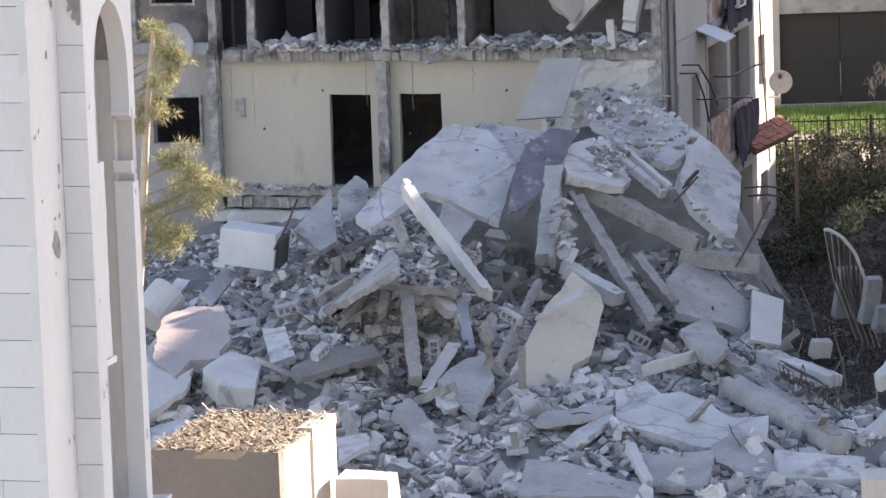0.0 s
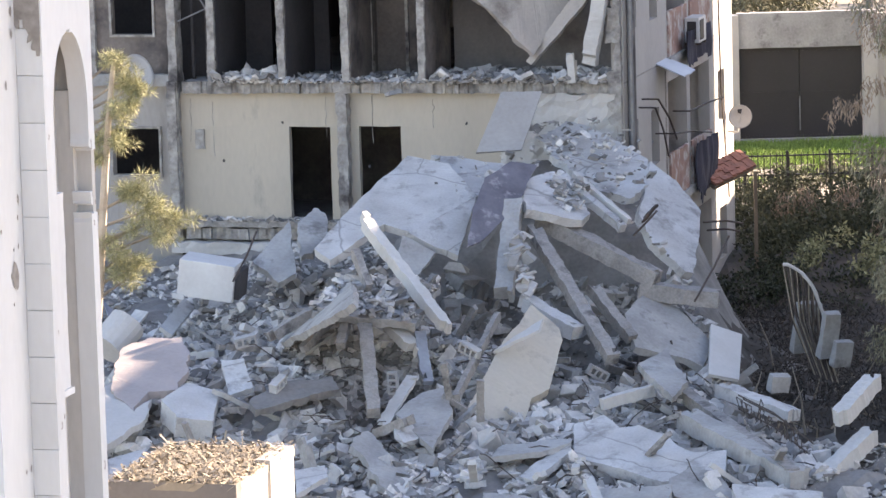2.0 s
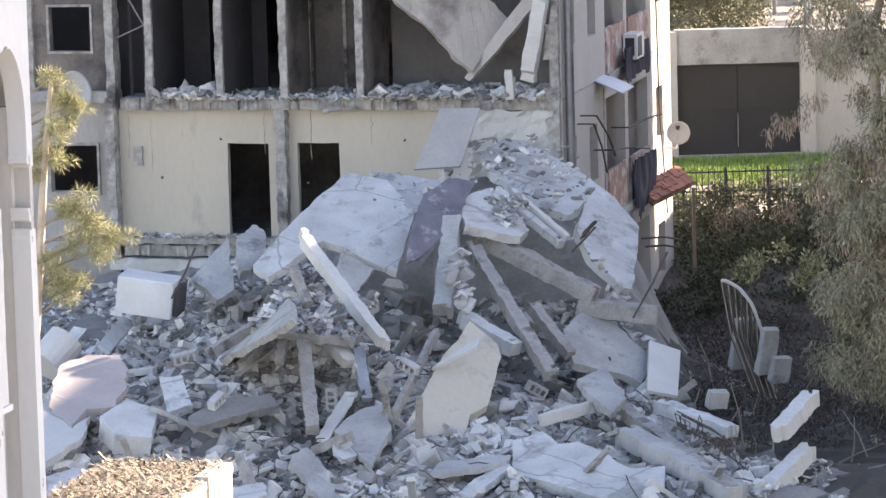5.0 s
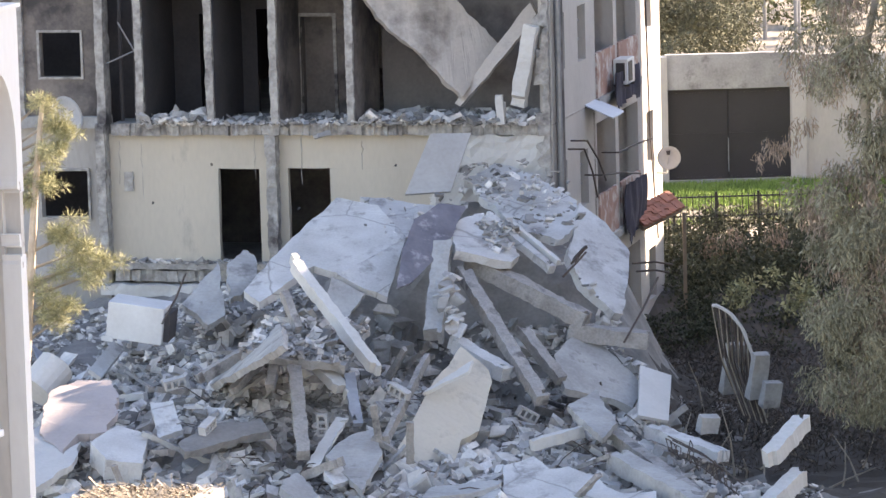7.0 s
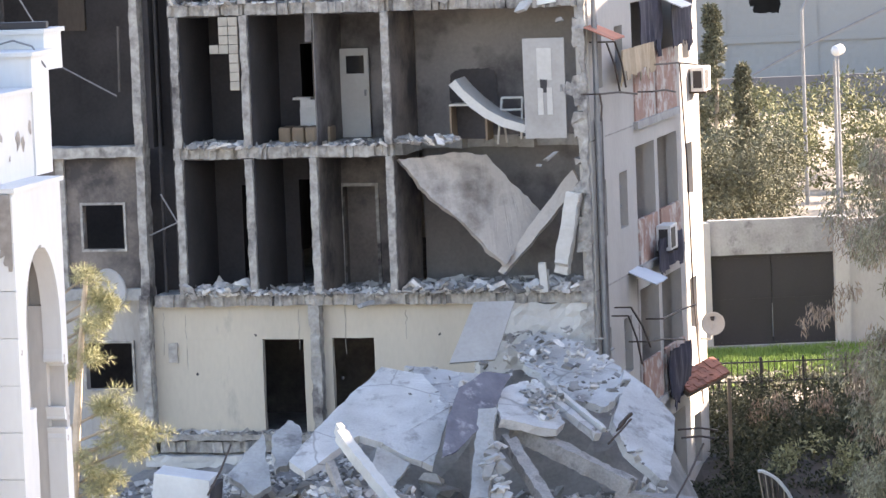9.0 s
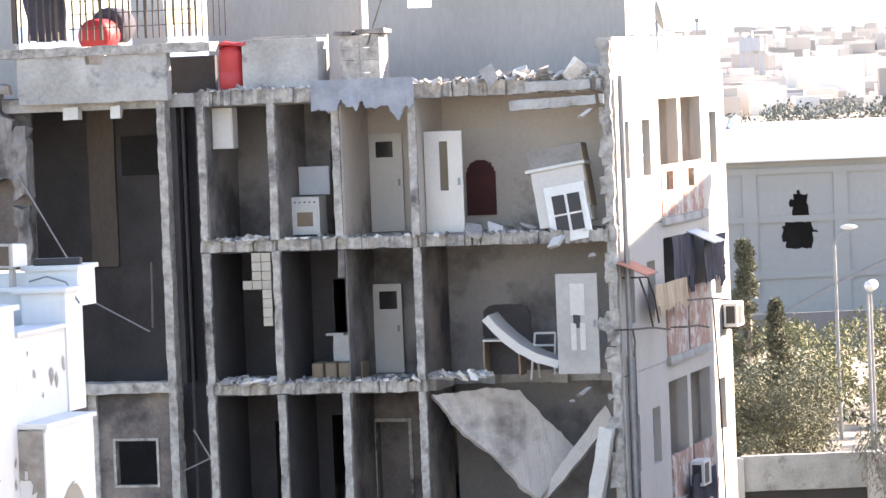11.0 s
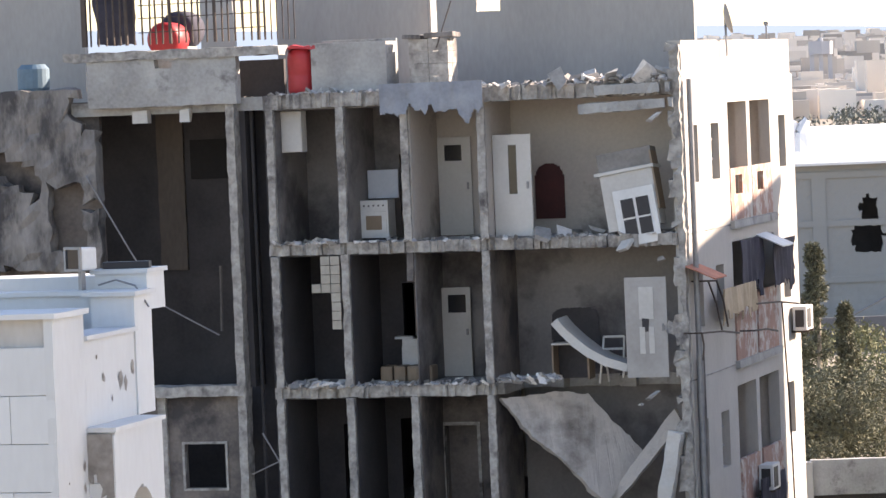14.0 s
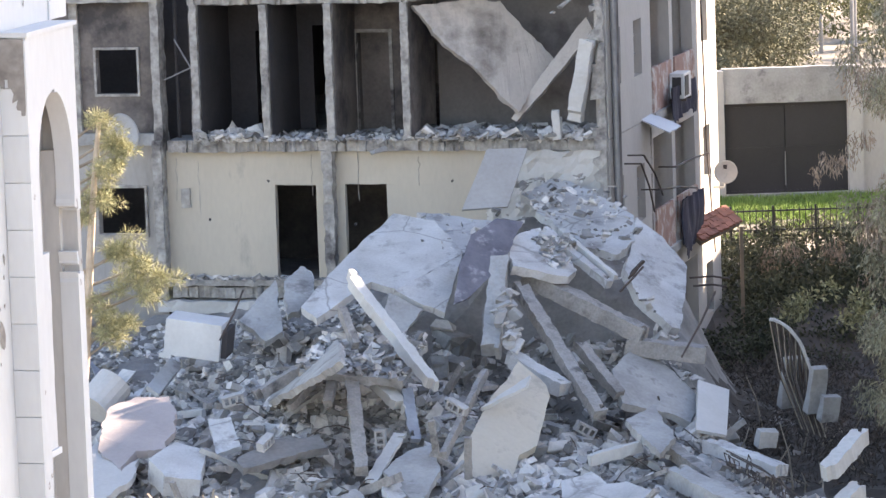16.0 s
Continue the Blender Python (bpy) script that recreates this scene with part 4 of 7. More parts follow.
PINK = mat("pink_plaster", (0.46, 0.395, 0.375), (0.34, 0.3, 0.285), scale=1.2, bump=0.6)
for name, corners, thick, material, rag, label, category in (
    ("concrete_slab", ((-2.24, 79.20, 3.82), (-1.39, 80.96, 4.48), (-0.44, 82.60, 5.10), (0.37, 82.13, 4.97), (0.89, 80.80, 4.51), (-0.39, 79.53, 4.01), (-0.92, 79.94, 4.14), (-1.95, 78.62, 3.63)), 0.16, SLAB, 0.02, "pale tilted roof slab, cracked along its side", "slab"),
    ("concrete_slab", ((0.87, 80.60, 4.51), (0.48, 78.90, 3.62), (-0.46, 79.30, 4.03)), 0.14, SLAB, 0.02, "broken corner of the pale slab folded down", "slab"),
    ("wall_panel", ((-0.55, 79.20, 4.01), (0.06, 79.00, 3.72), (-0.27, 78.40, 3.32), (-0.71, 78.61, 3.59)), 0.12, CONCRETE, 0.03, "tan broken panel under the slab", "panel"),
    ("concrete_slab", ((-0.01, 83.20, 5.00), (0.85, 83.23, 4.92), (1.92, 83.00, 4.76), (1.11, 81.25, 4.39), (0.68, 81.60, 4.52), (0.37, 82.73, 4.84)), 0.14, SLAB, 0.04, "cracked pale slab strewn with crumbs", "slab"),
    ("steel_sheet", ((1.06, 79.90, 4.97), (1.56, 80.49, 5.20), (2.04, 80.60, 5.09), (1.64, 79.48, 4.44), (0.88, 78.39, 3.95), (0.65, 78.20, 3.90), (0.82, 79.22, 4.57)), 0.03, PURPLE, 0.02, "bent purple-grey sheet metal draped over the slab edge", "sheet"),
    ("concrete_slab", ((1.79, 80.40, 4.78), (2.23, 81.20, 4.88), (2.70, 80.89, 4.65), (3.03, 79.80, 4.23), (2.90, 79.39, 4.16), (1.77, 79.23, 4.45)), 0.17, SLAB, 0.04, "broken pale slab with a crumbling lip", "slab"),
    ("concrete_slab", ((2.16, 84.20, 5.18), (2.89, 85.39, 5.39), (3.49, 84.75, 5.18), (4.35, 83.40, 4.78), (4.30, 82.07, 4.47), (3.91, 81.20, 4.30), (3.28, 81.60, 4.45), (2.66, 82.72, 4.78)), 0.16, SLAB, 0.06, "whitened slab on the crest, covered with dust", "slab"),
    ("concrete_slab", ((4.39, 83.00, 4.79), (4.84, 82.73, 4.42), (5.30, 82.20, 3.91), (5.20, 81.17, 3.50), (4.99, 79.80, 3.01), (4.83, 79.74, 3.07), (4.22, 80.13, 3.60), (4.03, 80.89, 4.05), (4.24, 82.09, 4.47)), 0.17, SLAB, 0.02, "white broken slab edge hanging over the heap", "slab"),
    ("concrete_slab", ((3.99, 78.80, 2.83), (4.56, 78.78, 2.57), (5.24, 78.00, 1.96), (4.96, 77.01, 1.70), (4.53, 77.08, 1.91), (3.70, 76.80, 2.16), (3.57, 77.78, 2.61)), 0.14, CONCRETE, 0.03, "grey slab sloping down the flank", "slab"),
    ("wall_panel", ((5.20, 78.20, 2.30), (5.79, 78.30, 2.07), (5.58, 76.40, 1.55), (5.00, 76.13, 1.72)), 0.06, DOORWHITE, 0, "pale board standing in the rubble", "board"),
    ("wall_panel", ((0.48, 73.54, 1.59), (1.23, 75.40, 2.55), (1.64, 76.10, 2.88), (1.79, 76.44, 3.05), (2.27, 76.04, 2.66), (2.32, 75.80, 2.49), (2.03, 74.58, 1.80), (1.69, 74.27, 1.70), (1.42, 73.20, 1.10), (0.28, 72.80, 1.18)), 0.18, BEIGE, 0.015, "upright beige wall panel with a snapped top", "panel"),
    ("wall_panel", ((1.04, 75.00, 2.46), (1.56, 75.25, 2.75), (1.97, 75.40, 2.96), (1.87, 75.10, 2.81), (1.20, 74.99, 2.52)), 0.06, PALE, 0.01, "pale snapped lip of the beige panel", "panel"),
    ("concrete_slab", ((2.39, 72.60, 1.53), (2.75, 72.71, 1.58), (2.92, 72.86, 1.63), (3.18, 72.28, 1.51), (3.52, 72.34, 1.54), (4.00, 71.75, 1.43), (4.18, 71.26, 1.33), (4.38, 70.99, 1.28), (4.96, 71.00, 1.32), (4.82, 69.99, 1.07), (3.77, 70.00, 1.01), (2.33, 71.31, 1.23)), 0.2, SLAB, 0.01, "white slab with bitten upper edge lying in front", "slab"),
    ("concrete_slab", ((3.86, 69.60, 1.13), (4.31, 70.03, 1.26), (4.68, 69.80, 1.17), (5.04, 68.89, 0.86), (4.85, 68.40, 0.71), (3.90, 69.06, 0.95)), 0.14, CONCRETE, 0.03, "grey slab fragment lying flat", "slab"),
    ("concrete_slab", ((2.68, 69.20, 1.06), (3.88, 69.20, 1.13), (3.71, 67.80, 0.82), (2.70, 68.03, 0.80)), 0.14, CONCRETE, 0.03, "grey slab fragment lying flat", "slab"),
    ("concrete_slab", ((0.75, 69.00, 1.11), (1.40, 68.91, 1.06), (2.65, 67.80, 0.84), (2.53, 67.32, 0.76), (0.58, 67.40, 0.86)), 0.14, CONCRETE, 0.04, "dusty slab half buried in fragments", "slab"),
    ("concrete_slab", ((4.90, 69.20, 1.09), (6.41, 69.00, 0.95), (6.27, 68.20, 0.76), (4.96, 68.12, 0.82)), 0.2, SLAB, 0.02, "pale slab fragment lying flat", "slab"),
    ("concrete_slab", ((1.35, 70.60, 1.05), (2.26, 72.00, 1.39), (2.30, 71.41, 1.31), (1.59, 70.20, 1.02)), 0.12, SLAB, 0.03, "narrow pale slab tipped on the rubble", "slab"),
    ("concrete_slab", ((1.10, 71.90, 1.35), (2.32, 72.00, 1.39), (2.29, 71.59, 1.37), (1.45, 71.05, 1.33), (0.87, 71.00, 1.31)), 0.1, CONCRETE, 0.03, "narrow grey slab tipped on the rubble", "slab"),
    ("wall_panel", ((-5.85, 74.41, 2.06), (-5.79, 75.80, 2.50), (-5.25, 76.29, 2.67), (-4.63, 76.20, 2.65), (-4.48, 75.35, 2.39), (-4.61, 74.33, 2.06), (-5.15, 74.22, 2.02), (-5.39, 73.60, 1.81)), 0.14, PINK, 0.05, "pale pink plaster panel", "panel"),
    ("wall_panel", ((-6.12, 74.40, 2.02), (-5.85, 74.93, 2.10), (-5.38, 73.57, 1.80), (-5.10, 74.20, 1.90), (-5.13, 73.29, 1.72), (-5.83, 71.80, 1.49), (-5.95, 71.79, 1.50)), 0.14, PALE, 0.03, "grey plaster panel leaning on the heap", "panel"),
    ("concrete_block", ((-4.88, 73.60, 2.00), (-4.43, 74.40, 2.16), (-3.88, 74.09, 2.00), (-3.96, 73.00, 1.69), (-4.57, 73.03, 1.79)), 0.4, SLAB, 0.02, "cube-like lump of pale concrete", "block"),
    ("concrete_slab", ((-3.46, 80.20, 3.44), (-2.78, 81.20, 4.04), (-2.63, 79.81, 3.23), (-2.96, 79.60, 3.10)), 0.14, CONCRETE, 0.03, "grey panel leaning beside the big slab", "slab"),
    ("concrete_slab", ((-2.63, 81.00, 4.02), (-2.31, 81.60, 4.28), (-2.07, 81.39, 4.17), (-1.98, 80.66, 3.83), (-2.26, 80.20, 3.63), (-2.52, 79.92, 3.52)), 0.14, CONCRETE, 0.05, "broken grey panel by the doorway", "slab"),
    ("concrete_slab", ((-3.89, 75.20, 2.39), (-3.48, 75.20, 2.42), (-3.28, 74.38, 2.02), (-3.70, 74.20, 1.91)), 0.1, SLAB, 0.02, "pale panel fragment standing in the rubble", "slab"),
    ("concrete_slab", ((-3.34, 73.60, 1.94), (-2.83, 74.30, 2.11), (-1.92, 74.60, 2.14), (-1.72, 74.15, 2.01), (-2.52, 73.62, 1.91), (-3.21, 73.20, 1.83)), 0.14, DUST, 0.05, "dusty slab half buried in fragments", "slab"),
    ("concrete_slab", ((-1.53, 76.60, 3.56), (-1.36, 71.18, 4.01), (-2.75, 75.60, 2.62), (-3.21, 80.03, 1.98), (-1.93, 76.80, 3.23)), 0.12, CONCRETE, 0.04, "fallen roof of a dark hollow", "slab"),
    ("concrete_slab", ((-1.51, 71.80, 1.53), (-1.18, 72.40, 1.55), (-0.45, 70.87, 1.04), (-0.56, 69.60, 0.81), (-0.89, 69.87, 0.96)), 0.12, CONCRETE, 0.05, "dusty slab sliding down the front", "slab"),
    ("concrete_slab", ((-0.76, 72.40, 1.64), (-0.52, 72.80, 1.71), (-0.34, 72.10, 1.46), (-0.61, 71.80, 1.43)), 0.1, SLAB, 0.03, "pale shard standing in the rubble", "shard"),
    ("concrete_slab", ((-2.44, 70.00, 1.38), (-1.93, 70.20, 1.40), (-1.87, 69.72, 1.30), (-2.38, 69.00, 1.17)), 0.1, SLAB, 0.02, "pale slab beside the low block", "slab"),
    ("wall_panel", ((-0.73, 73.00, 1.73), (-0.27, 73.96, 1.94), (0.20, 74.20, 1.98), (0.26, 73.00, 1.69), (-0.10, 71.60, 1.37), (-0.29, 71.95, 1.46)), 0.12, CONCRETE, 0.03, "grey panel leaning beside the beige wall", "panel"),
    ("concrete_slab", ((3.67, 75.00, 2.13), (4.25, 76.00, 2.25), (4.50, 74.43, 1.89), (4.19, 73.60, 1.77)), 0.12, CONCRETE, 0.04, "grey slab fragment on the flank", "slab"),
):
    broken_slab(name, corners, thick, material, rag, label, category)
broken_slab("door_panel", ((1.48, 84.30, 6.12), (2.29, 84.30, 6.11), (1.83, 83.40, 5.05), (0.92, 83.40, 5.02)), 0.05, GREYDOOR, 0.0, "pale grey door panel leaning on the wall", "panel")
plate("roof_sheet", ((-6.59, 82.5, 2.33), (1.35, -0.5, -0.53), (0.64, -3.77, -0.28)), 0.02, CLOTH, "crumpled grey sheet over the wreckage", "sheet", 28.0, rag=0.03, amp=0.06, sag=0.1)
plate("concrete_slab", ((-4.84, 80.5, 2.7), (0.22, -0.1, -0.15), (-0.39, -1.1, -0.35)), 0.1, SLAB, "broken pale slab fragment on the heap", "slab", 29.0)
plate("wall_panel", ((-5.75, 83.5, 2.48), (0.47, -0.1, -0.34), (0.2, -0.7, -0.46)), 0.08, PALE, "pale broken panel by the low window", "panel", 30.0)
plate("concrete_slab", ((-5.88, 71.49, 1.32), (0.79, 0.7, 0.08), (0.23, -1.98, -0.19)), 0.12, SLAB, "broken pale slab fragment on the heap", "slab", 27.0)

for ends, w, h, m_, lab in (
        (((-1.32, 77.60, 4.61), (0.22, 75.00, 2.88)), 0.2, 0.22, PALE, "long pale beam leaning across the heap"),
        (((-1.43, 76.40, 3.46), (-3.04, 75.80, 2.68)), 0.2, 0.2, BEAM, "pale broken concrete beam across the rubble"),
        (((-1.44, 76.80, 4.08), (-1.18, 76.20, 3.49)), 0.14, 0.16, BEAM, "grey concrete beam jutting from the heap"),
        (((-1.50, 76.20, 3.33), (-1.71, 75.00, 2.62)), 0.16, 0.16, BEAM, "grey concrete beam jutting from the heap"),
        (((-1.31, 76.10, 3.26), (-1.11, 73.00, 1.75)), 0.24, 0.2, BEAM, "dark-stained concrete beam standing in the hollow"),
        (((-1.15, 76.10, 3.21), (-0.33, 75.00, 2.45)), 0.26, 0.18, PALE, "pale broken concrete beam across the rubble"),
        (((-0.42, 74.40, 2.14), (-0.98, 72.80, 1.55)), 0.24, 0.06, PALE, "pale plank lying in the hollow"),
        (((-1.79, 76.00, 3.04), (-2.54, 75.20, 2.42)), 0.14, 0.14, BEAM, "grey concrete beam jutting from the heap"),
        (((1.57, 79.60, 4.49), (1.30, 77.60, 3.01)), 0.34, 0.3, CONCRETE, "upright grey column stump under the slabs"),
        (((1.91, 79.40, 4.03), (3.23, 75.80, 2.10)), 0.24, 0.22, BEAM, "long dusty beam leaning under the slabs"),
        (((2.06, 79.90, 4.15), (4.24, 78.80, 3.08)), 0.34, 0.3, BEAM, "heavy beam lying under the broken slabs"),
        (((2.45, 81.20, 4.84), (3.64, 79.60, 3.96)), 0.16, 0.16, SLAB, "pale twin-ribbed beam on the crest"),
        (((2.71, 81.30, 4.86), (3.78, 79.80, 4.06)), 0.1, 0.12, PALE, "thin pale beam on the crest"),
        (((1.63, 77.60, 2.95), (2.63, 76.60, 2.47)), 0.3, 0.26, SLAB, "rounded grey beam lying on the heap"),
        (((2.93, 78.20, 3.09), (3.65, 77.00, 2.26)), 0.2, 0.2, BEAM, "grey concrete beam jutting from the heap"),
        (((3.92, 78.90, 2.88), (5.39, 78.60, 2.70)), 0.36, 0.3, BEAM, "short thick beam end with broken plaster"),
        (((1.16, 76.40, 2.87), (0.31, 73.60, 1.81)), 0.1, 0.18, BEAM, "grey concrete beam jutting from the heap"),
        (((4.36, 75.20, 1.63), (5.97, 69.60, 1.13)), 0.22, 0.22, BEAM, "long dark beam sloping down the heap"),
        (((5.14, 75.00, 1.64), (6.34, 73.60, 1.37)), 0.3, 0.22, SLAB, "pale broken concrete beam across the rubble"),
        (((4.40, 73.00, 1.50), (6.07, 69.60, 1.05)), 0.4, 0.3, CONCRETE, "broad grey beam sloping down the heap"),
        (((2.51, 69.80, 1.10), (2.74, 67.80, 0.85)), 0.16, 0.14, PALE, "pale broken concrete beam across the rubble"),
        (((2.94, 73.80, 1.65), (3.88, 74.40, 1.77)), 0.12, 0.2, PALE, "pale broken concrete beam across the rubble"),
        (((7.68, 73.00, 2.07), (6.93, 71.60, 1.67)), 0.3, 0.28, PALE, "beige beam end standing out of the rubble"),
        (((7.53, 71.80, 1.37), (6.42, 70.20, 0.82)), 0.3, 0.28, PALE, "beige beam end standing out of the rubble"),
        (((4.31, 79.90, 4.35), (3.96, 79.50, 4.03)), 0.06, 0.06, STEEL, "dark bent bar on the crest"),
        (((-0.28, 75.40, 2.77), (-0.15, 74.40, 2.01)), 0.2, 0.1, CLOTH, "blue-grey rag-wrapped batten in the hollow")):
    beam("concrete_beam", ends, w, h, m_, lab, seed=w * 17 + ends[0][0])
# stacked pale blocks in the hollow
for k in range(26):
    t = k / 26
    a = Vector(((1.61, 78.6, 4.08), (1.7, 77.2, 3.17))[0]).lerp(Vector(((1.61, 78.6, 4.08), (1.7, 77.2, 3.17))[1]), t)
    ob = new("concrete_block", shapes[k % 10])
    s = rng.uniform(0.2, 0.36)
    ob.matrix_world = Matrix.LocRotScale(a + Vector((rng.uniform(-0.15, 0.15), rng.uniform(-0.2, 0.1), 0)), Euler((rng.normal(0, 0.4), rng.normal(0, 0.4), rng.uniform(0, 6))), (s, s * 0.8, s * 0.7))
    tagged(ob, "small pale masonry block in a loose stack", "block", "stacked blocks")

# white steel cabinet thrown on the heap
cab = empty("steel_cabinet", pose(*((-4.92, 79.6, 2.91), (-4.92, 79.6, 2.91))[0], 4, 8, -12), "white steel cabinet thrown on its side on the rubble", "cabinet")
part("body", box(0, 1.1, 0, 0.7, 0, 0.72, 0.02), WHITE, cab)
part("dark_back", box(1.1, 1.2, 0.1, 0.7, 0.05, 0.6), BLACK, cab)
part("base_rail", box(-0.08, 0.15, -0.02, 0.02, -0.06, 0.04), WHITE, cab)
# rebar and rods
def rods(points, r, label, m_=None):
    a = Vector(points[0])
    ob = part("steel_rod", bar([Vector(p) - a for p in points], r), m_ or STEEL)
    ob.matrix_world = Matrix.Translation(a)
    return tagged(ob, label, "rod", "twisted steel rods")


for ends in (((-3.34, 79.4, 4.12), (-3.78, 78.6, 3.3)), ((4.27, 79.0, 4.37), (3.81, 79.0, 3.9)), ((4.39, 77.4, 2.14), (4.37, 77.2, 1.64)), ((4.9, 78.2, 2.74), (5.69, 80.0, 3.69)), ((5.47, 84.0, 3.4), (6.31, 84.5, 3.28)), ((5.53, 84.0, 3.23), (6.21, 84.0, 3.19)), ((5.66, 78.0, 1.78), (5.67, 77.6, 1.31))):
    a, b = Vector(ends[0]), Vector(ends[1])
    c = (a + b) / 2 + Vector((0.05, 0, 0.04))
    rods([a, c, b], 0.022, "bent dark steel rod sticking out of the rubble")
for k in range(60):
    x, y = rng.uniform(-4, 6), rng.uniform(69, 80)
    p = Vector((x, y, heap_z(x, y) + 0.1))
    d = Vector((rng.normal(0, 1), rng.normal(0, 0.6), rng.uniform(0.1, 0.8))).normalized() * rng.uniform(0.4, 1.1)
    rods([p, p + d * 0.4, p + d * 0.75 + Vector((0.08, 0, -0.06)), p + d + Vector((0.16, 0, -0.2))], 0.01, "thin bent reinforcing bar in the rubble")
# reinforcement ladder near the front
a, b = (Vector(p) for p in ((5.36, 73.6, 1.53), (6.35, 70.81, 1.24)))
lad = empty("reinforcement_cage", Matrix.Translation(a), "bent rusty reinforcement cage among the beams", "rebar")
for off in (Vector((0, 0, 0)), Vector((0.1, 0.3, 0.12)), Vector((0, 0, 0.25))):
    part("long_bar", bar([off, (b - a) * 0.5 + off + Vector((0, 0, 0.08)), b - a + off], 0.014), STEEL, lad)
for k in range(14):
    p = (b - a) * (k + 0.5) / 14
    j = Vector((rng.uniform(-0.08, 0.08), 0, rng.uniform(-0.08, 0.1)))
    part("stirrup", bar([p, p + Vector((0.1, 0.3, 0.12)) + j, p + Vector((0, 0, 0.24)) + j * 1.6, p + j * 0.4], 0.009), STEEL, lad)

# fragments lying on the big slabs
def on_plate(place):
    a, ex, ey = (np.array(p) for p in place)

    def spots(r, n, size):
        s, t = r.random(n)[:, None], r.random(n)[:, None]
        return a + ex * s + ey * t + np.array((0, -0.02, 0.04))
    return spots


for place, n in ((((-0.39, 82.7, 5.01), (2.31, 0.5, 0.05), (0.8, -2.2, -0.56)), 50), (((1.81, 83.4, 5.03), (1.72, 0.4, 0.35), (0.67, -2.9, -0.7)), 70), (((3.3, 83.8, 5.31), (1.14, -0.4, -0.82), (0.13, -3.8, -1.27)), 60), (((1.68, 80.8, 4.65), (1.09, 0.0, 0.05), (0.12, -1.2, -0.41)), 110), (((1.96, 84.3, 5.43), (1.59, 0.0, 0.06), (0.08, -0.7, -0.48)), 90), (((2.2, 83.6, 5.4), (1.9, 0.2, -0.1), (0.3, -1.9, -0.75)), 90), (((1.75, 80.9, 4.75), (1.2, 0.1, 0.0), (0.1, -0.6, -0.25)), 120)):
    v, f = chunk_arrays(n, on_plate(place), 0.03, 0.2, rng, 0.4)
    tagged(fast_mesh("loose_rubble", v, f, RUBBLE), "small fragments and plaster crumbs on a fallen slab", "rubble", kind="stuff")

wt = tagged(part("water_tank", roughen(rod((0, 0, 0), (0.4, 0.4, 0.4), 0.36, 0.36, 18), 0.03, 2), PALE), "dented white steel tank lying in the rubble", "tank")
wt.matrix_world = Matrix.Translation(((-6.1, 77.0, 2.35), (-6.1, 77.0, 2.35))[0])

# flat shards standing at all angles
srng = random.Random(21)
shard_mats = (SLAB, CONCRETE, PALE, CONCRETE)
for k in range(250):
    x, y = srng.uniform(-5.5, 6.0), srng.uniform(66.5, 80.5)
    w, h, th = srng.uniform(0.18, 0.5), srng.uniform(0.15, 0.4), srng.uniform(0.05, 0.13)
    bm = sheet(-w / 2, w / 2, -h / 2, h / 2, -th / 2, th / 2, axes="xyz", step=0.07, amp=0.015, bite=lambda s, t: min(w / 2 - abs(s), h / 2 - abs(t)) < 0.1 * (1 + 2 * noise.noise(Vector((s * 3 + k, t * 3, k)))) - 0.05 or s / w + t / h > 0.75)
    ob = tagged(part("concrete_shard", bm, shard_mats[k % 4]), "flat broken shard of wall slab in the rubble", "shard", "broken wall shards")
    ob.matrix_world = pose(x, y, heap_z(x, y) + 0.14, srng.gauss(0, 35), srng.gauss(0, 25), srng.uniform(0, 360))

# hollow blocks that kept their shape
HOLLOW = sheet(0, 0.4, 0, 0.19, 0, 0.15, holes=[(0.04, 0.12, 0.04, 0.15), (0.16, 0.24, 0.04, 0.15), (0.28, 0.36, 0.04, 0.15)], step=0.2)
h0 = part("hollow_block", HOLLOW, CHUNK)
hollow = h0.data
bpy.data.objects.remove(h0)
for k, (p, rz, ry) in enumerate(((((-3.63, 76.0, 2.44), (-3.63, 76.0, 2.44))[0], 10, -12), (((-0.89, 74.6, 2.18), (-0.89, 74.6, 2.18))[0], 0, 88), (((-1.95, 75.8, 2.84), (-1.95, 75.8, 2.84))[0], 35, 10), (((0.4, 75.0, 2.48), (0.4, 75.0, 2.48))[0], -30, 25), (((-2.85, 73.85, 1.97), (-2.85, 73.85, 1.97))[0], 60, -20), (((2.75, 75.4, 1.91), (2.75, 75.4, 1.91))[0], 20, 30))):
    ob = tagged(new("hollow_block", hollow), "grey hollow concrete block lying in the rubble", "block", "hollow blocks")
    ob.matrix_world = pose(*p, 10, ry, rz)

# rubble-laden slab over the hollow in the middle of the heap
place = ((-2.22, 75.4, 3.21), (1.88, -0.2, -0.24), (0.5, 1.8, 0.45))
plate("concrete_slab", place, 0.15, CONCRETE, "slab buried under fragments, roofing a dark hollow", "slab", 41.0, rag=0.08, amp=0.05)
v, f = chunk_arrays(420, on_plate(place), 0.04, 0.3, rng, 0.5)
tagged(fast_mesh("loose_rubble", v, f, RUBBLE), "fragments heaped on a buried slab", "rubble", kind="stuff")
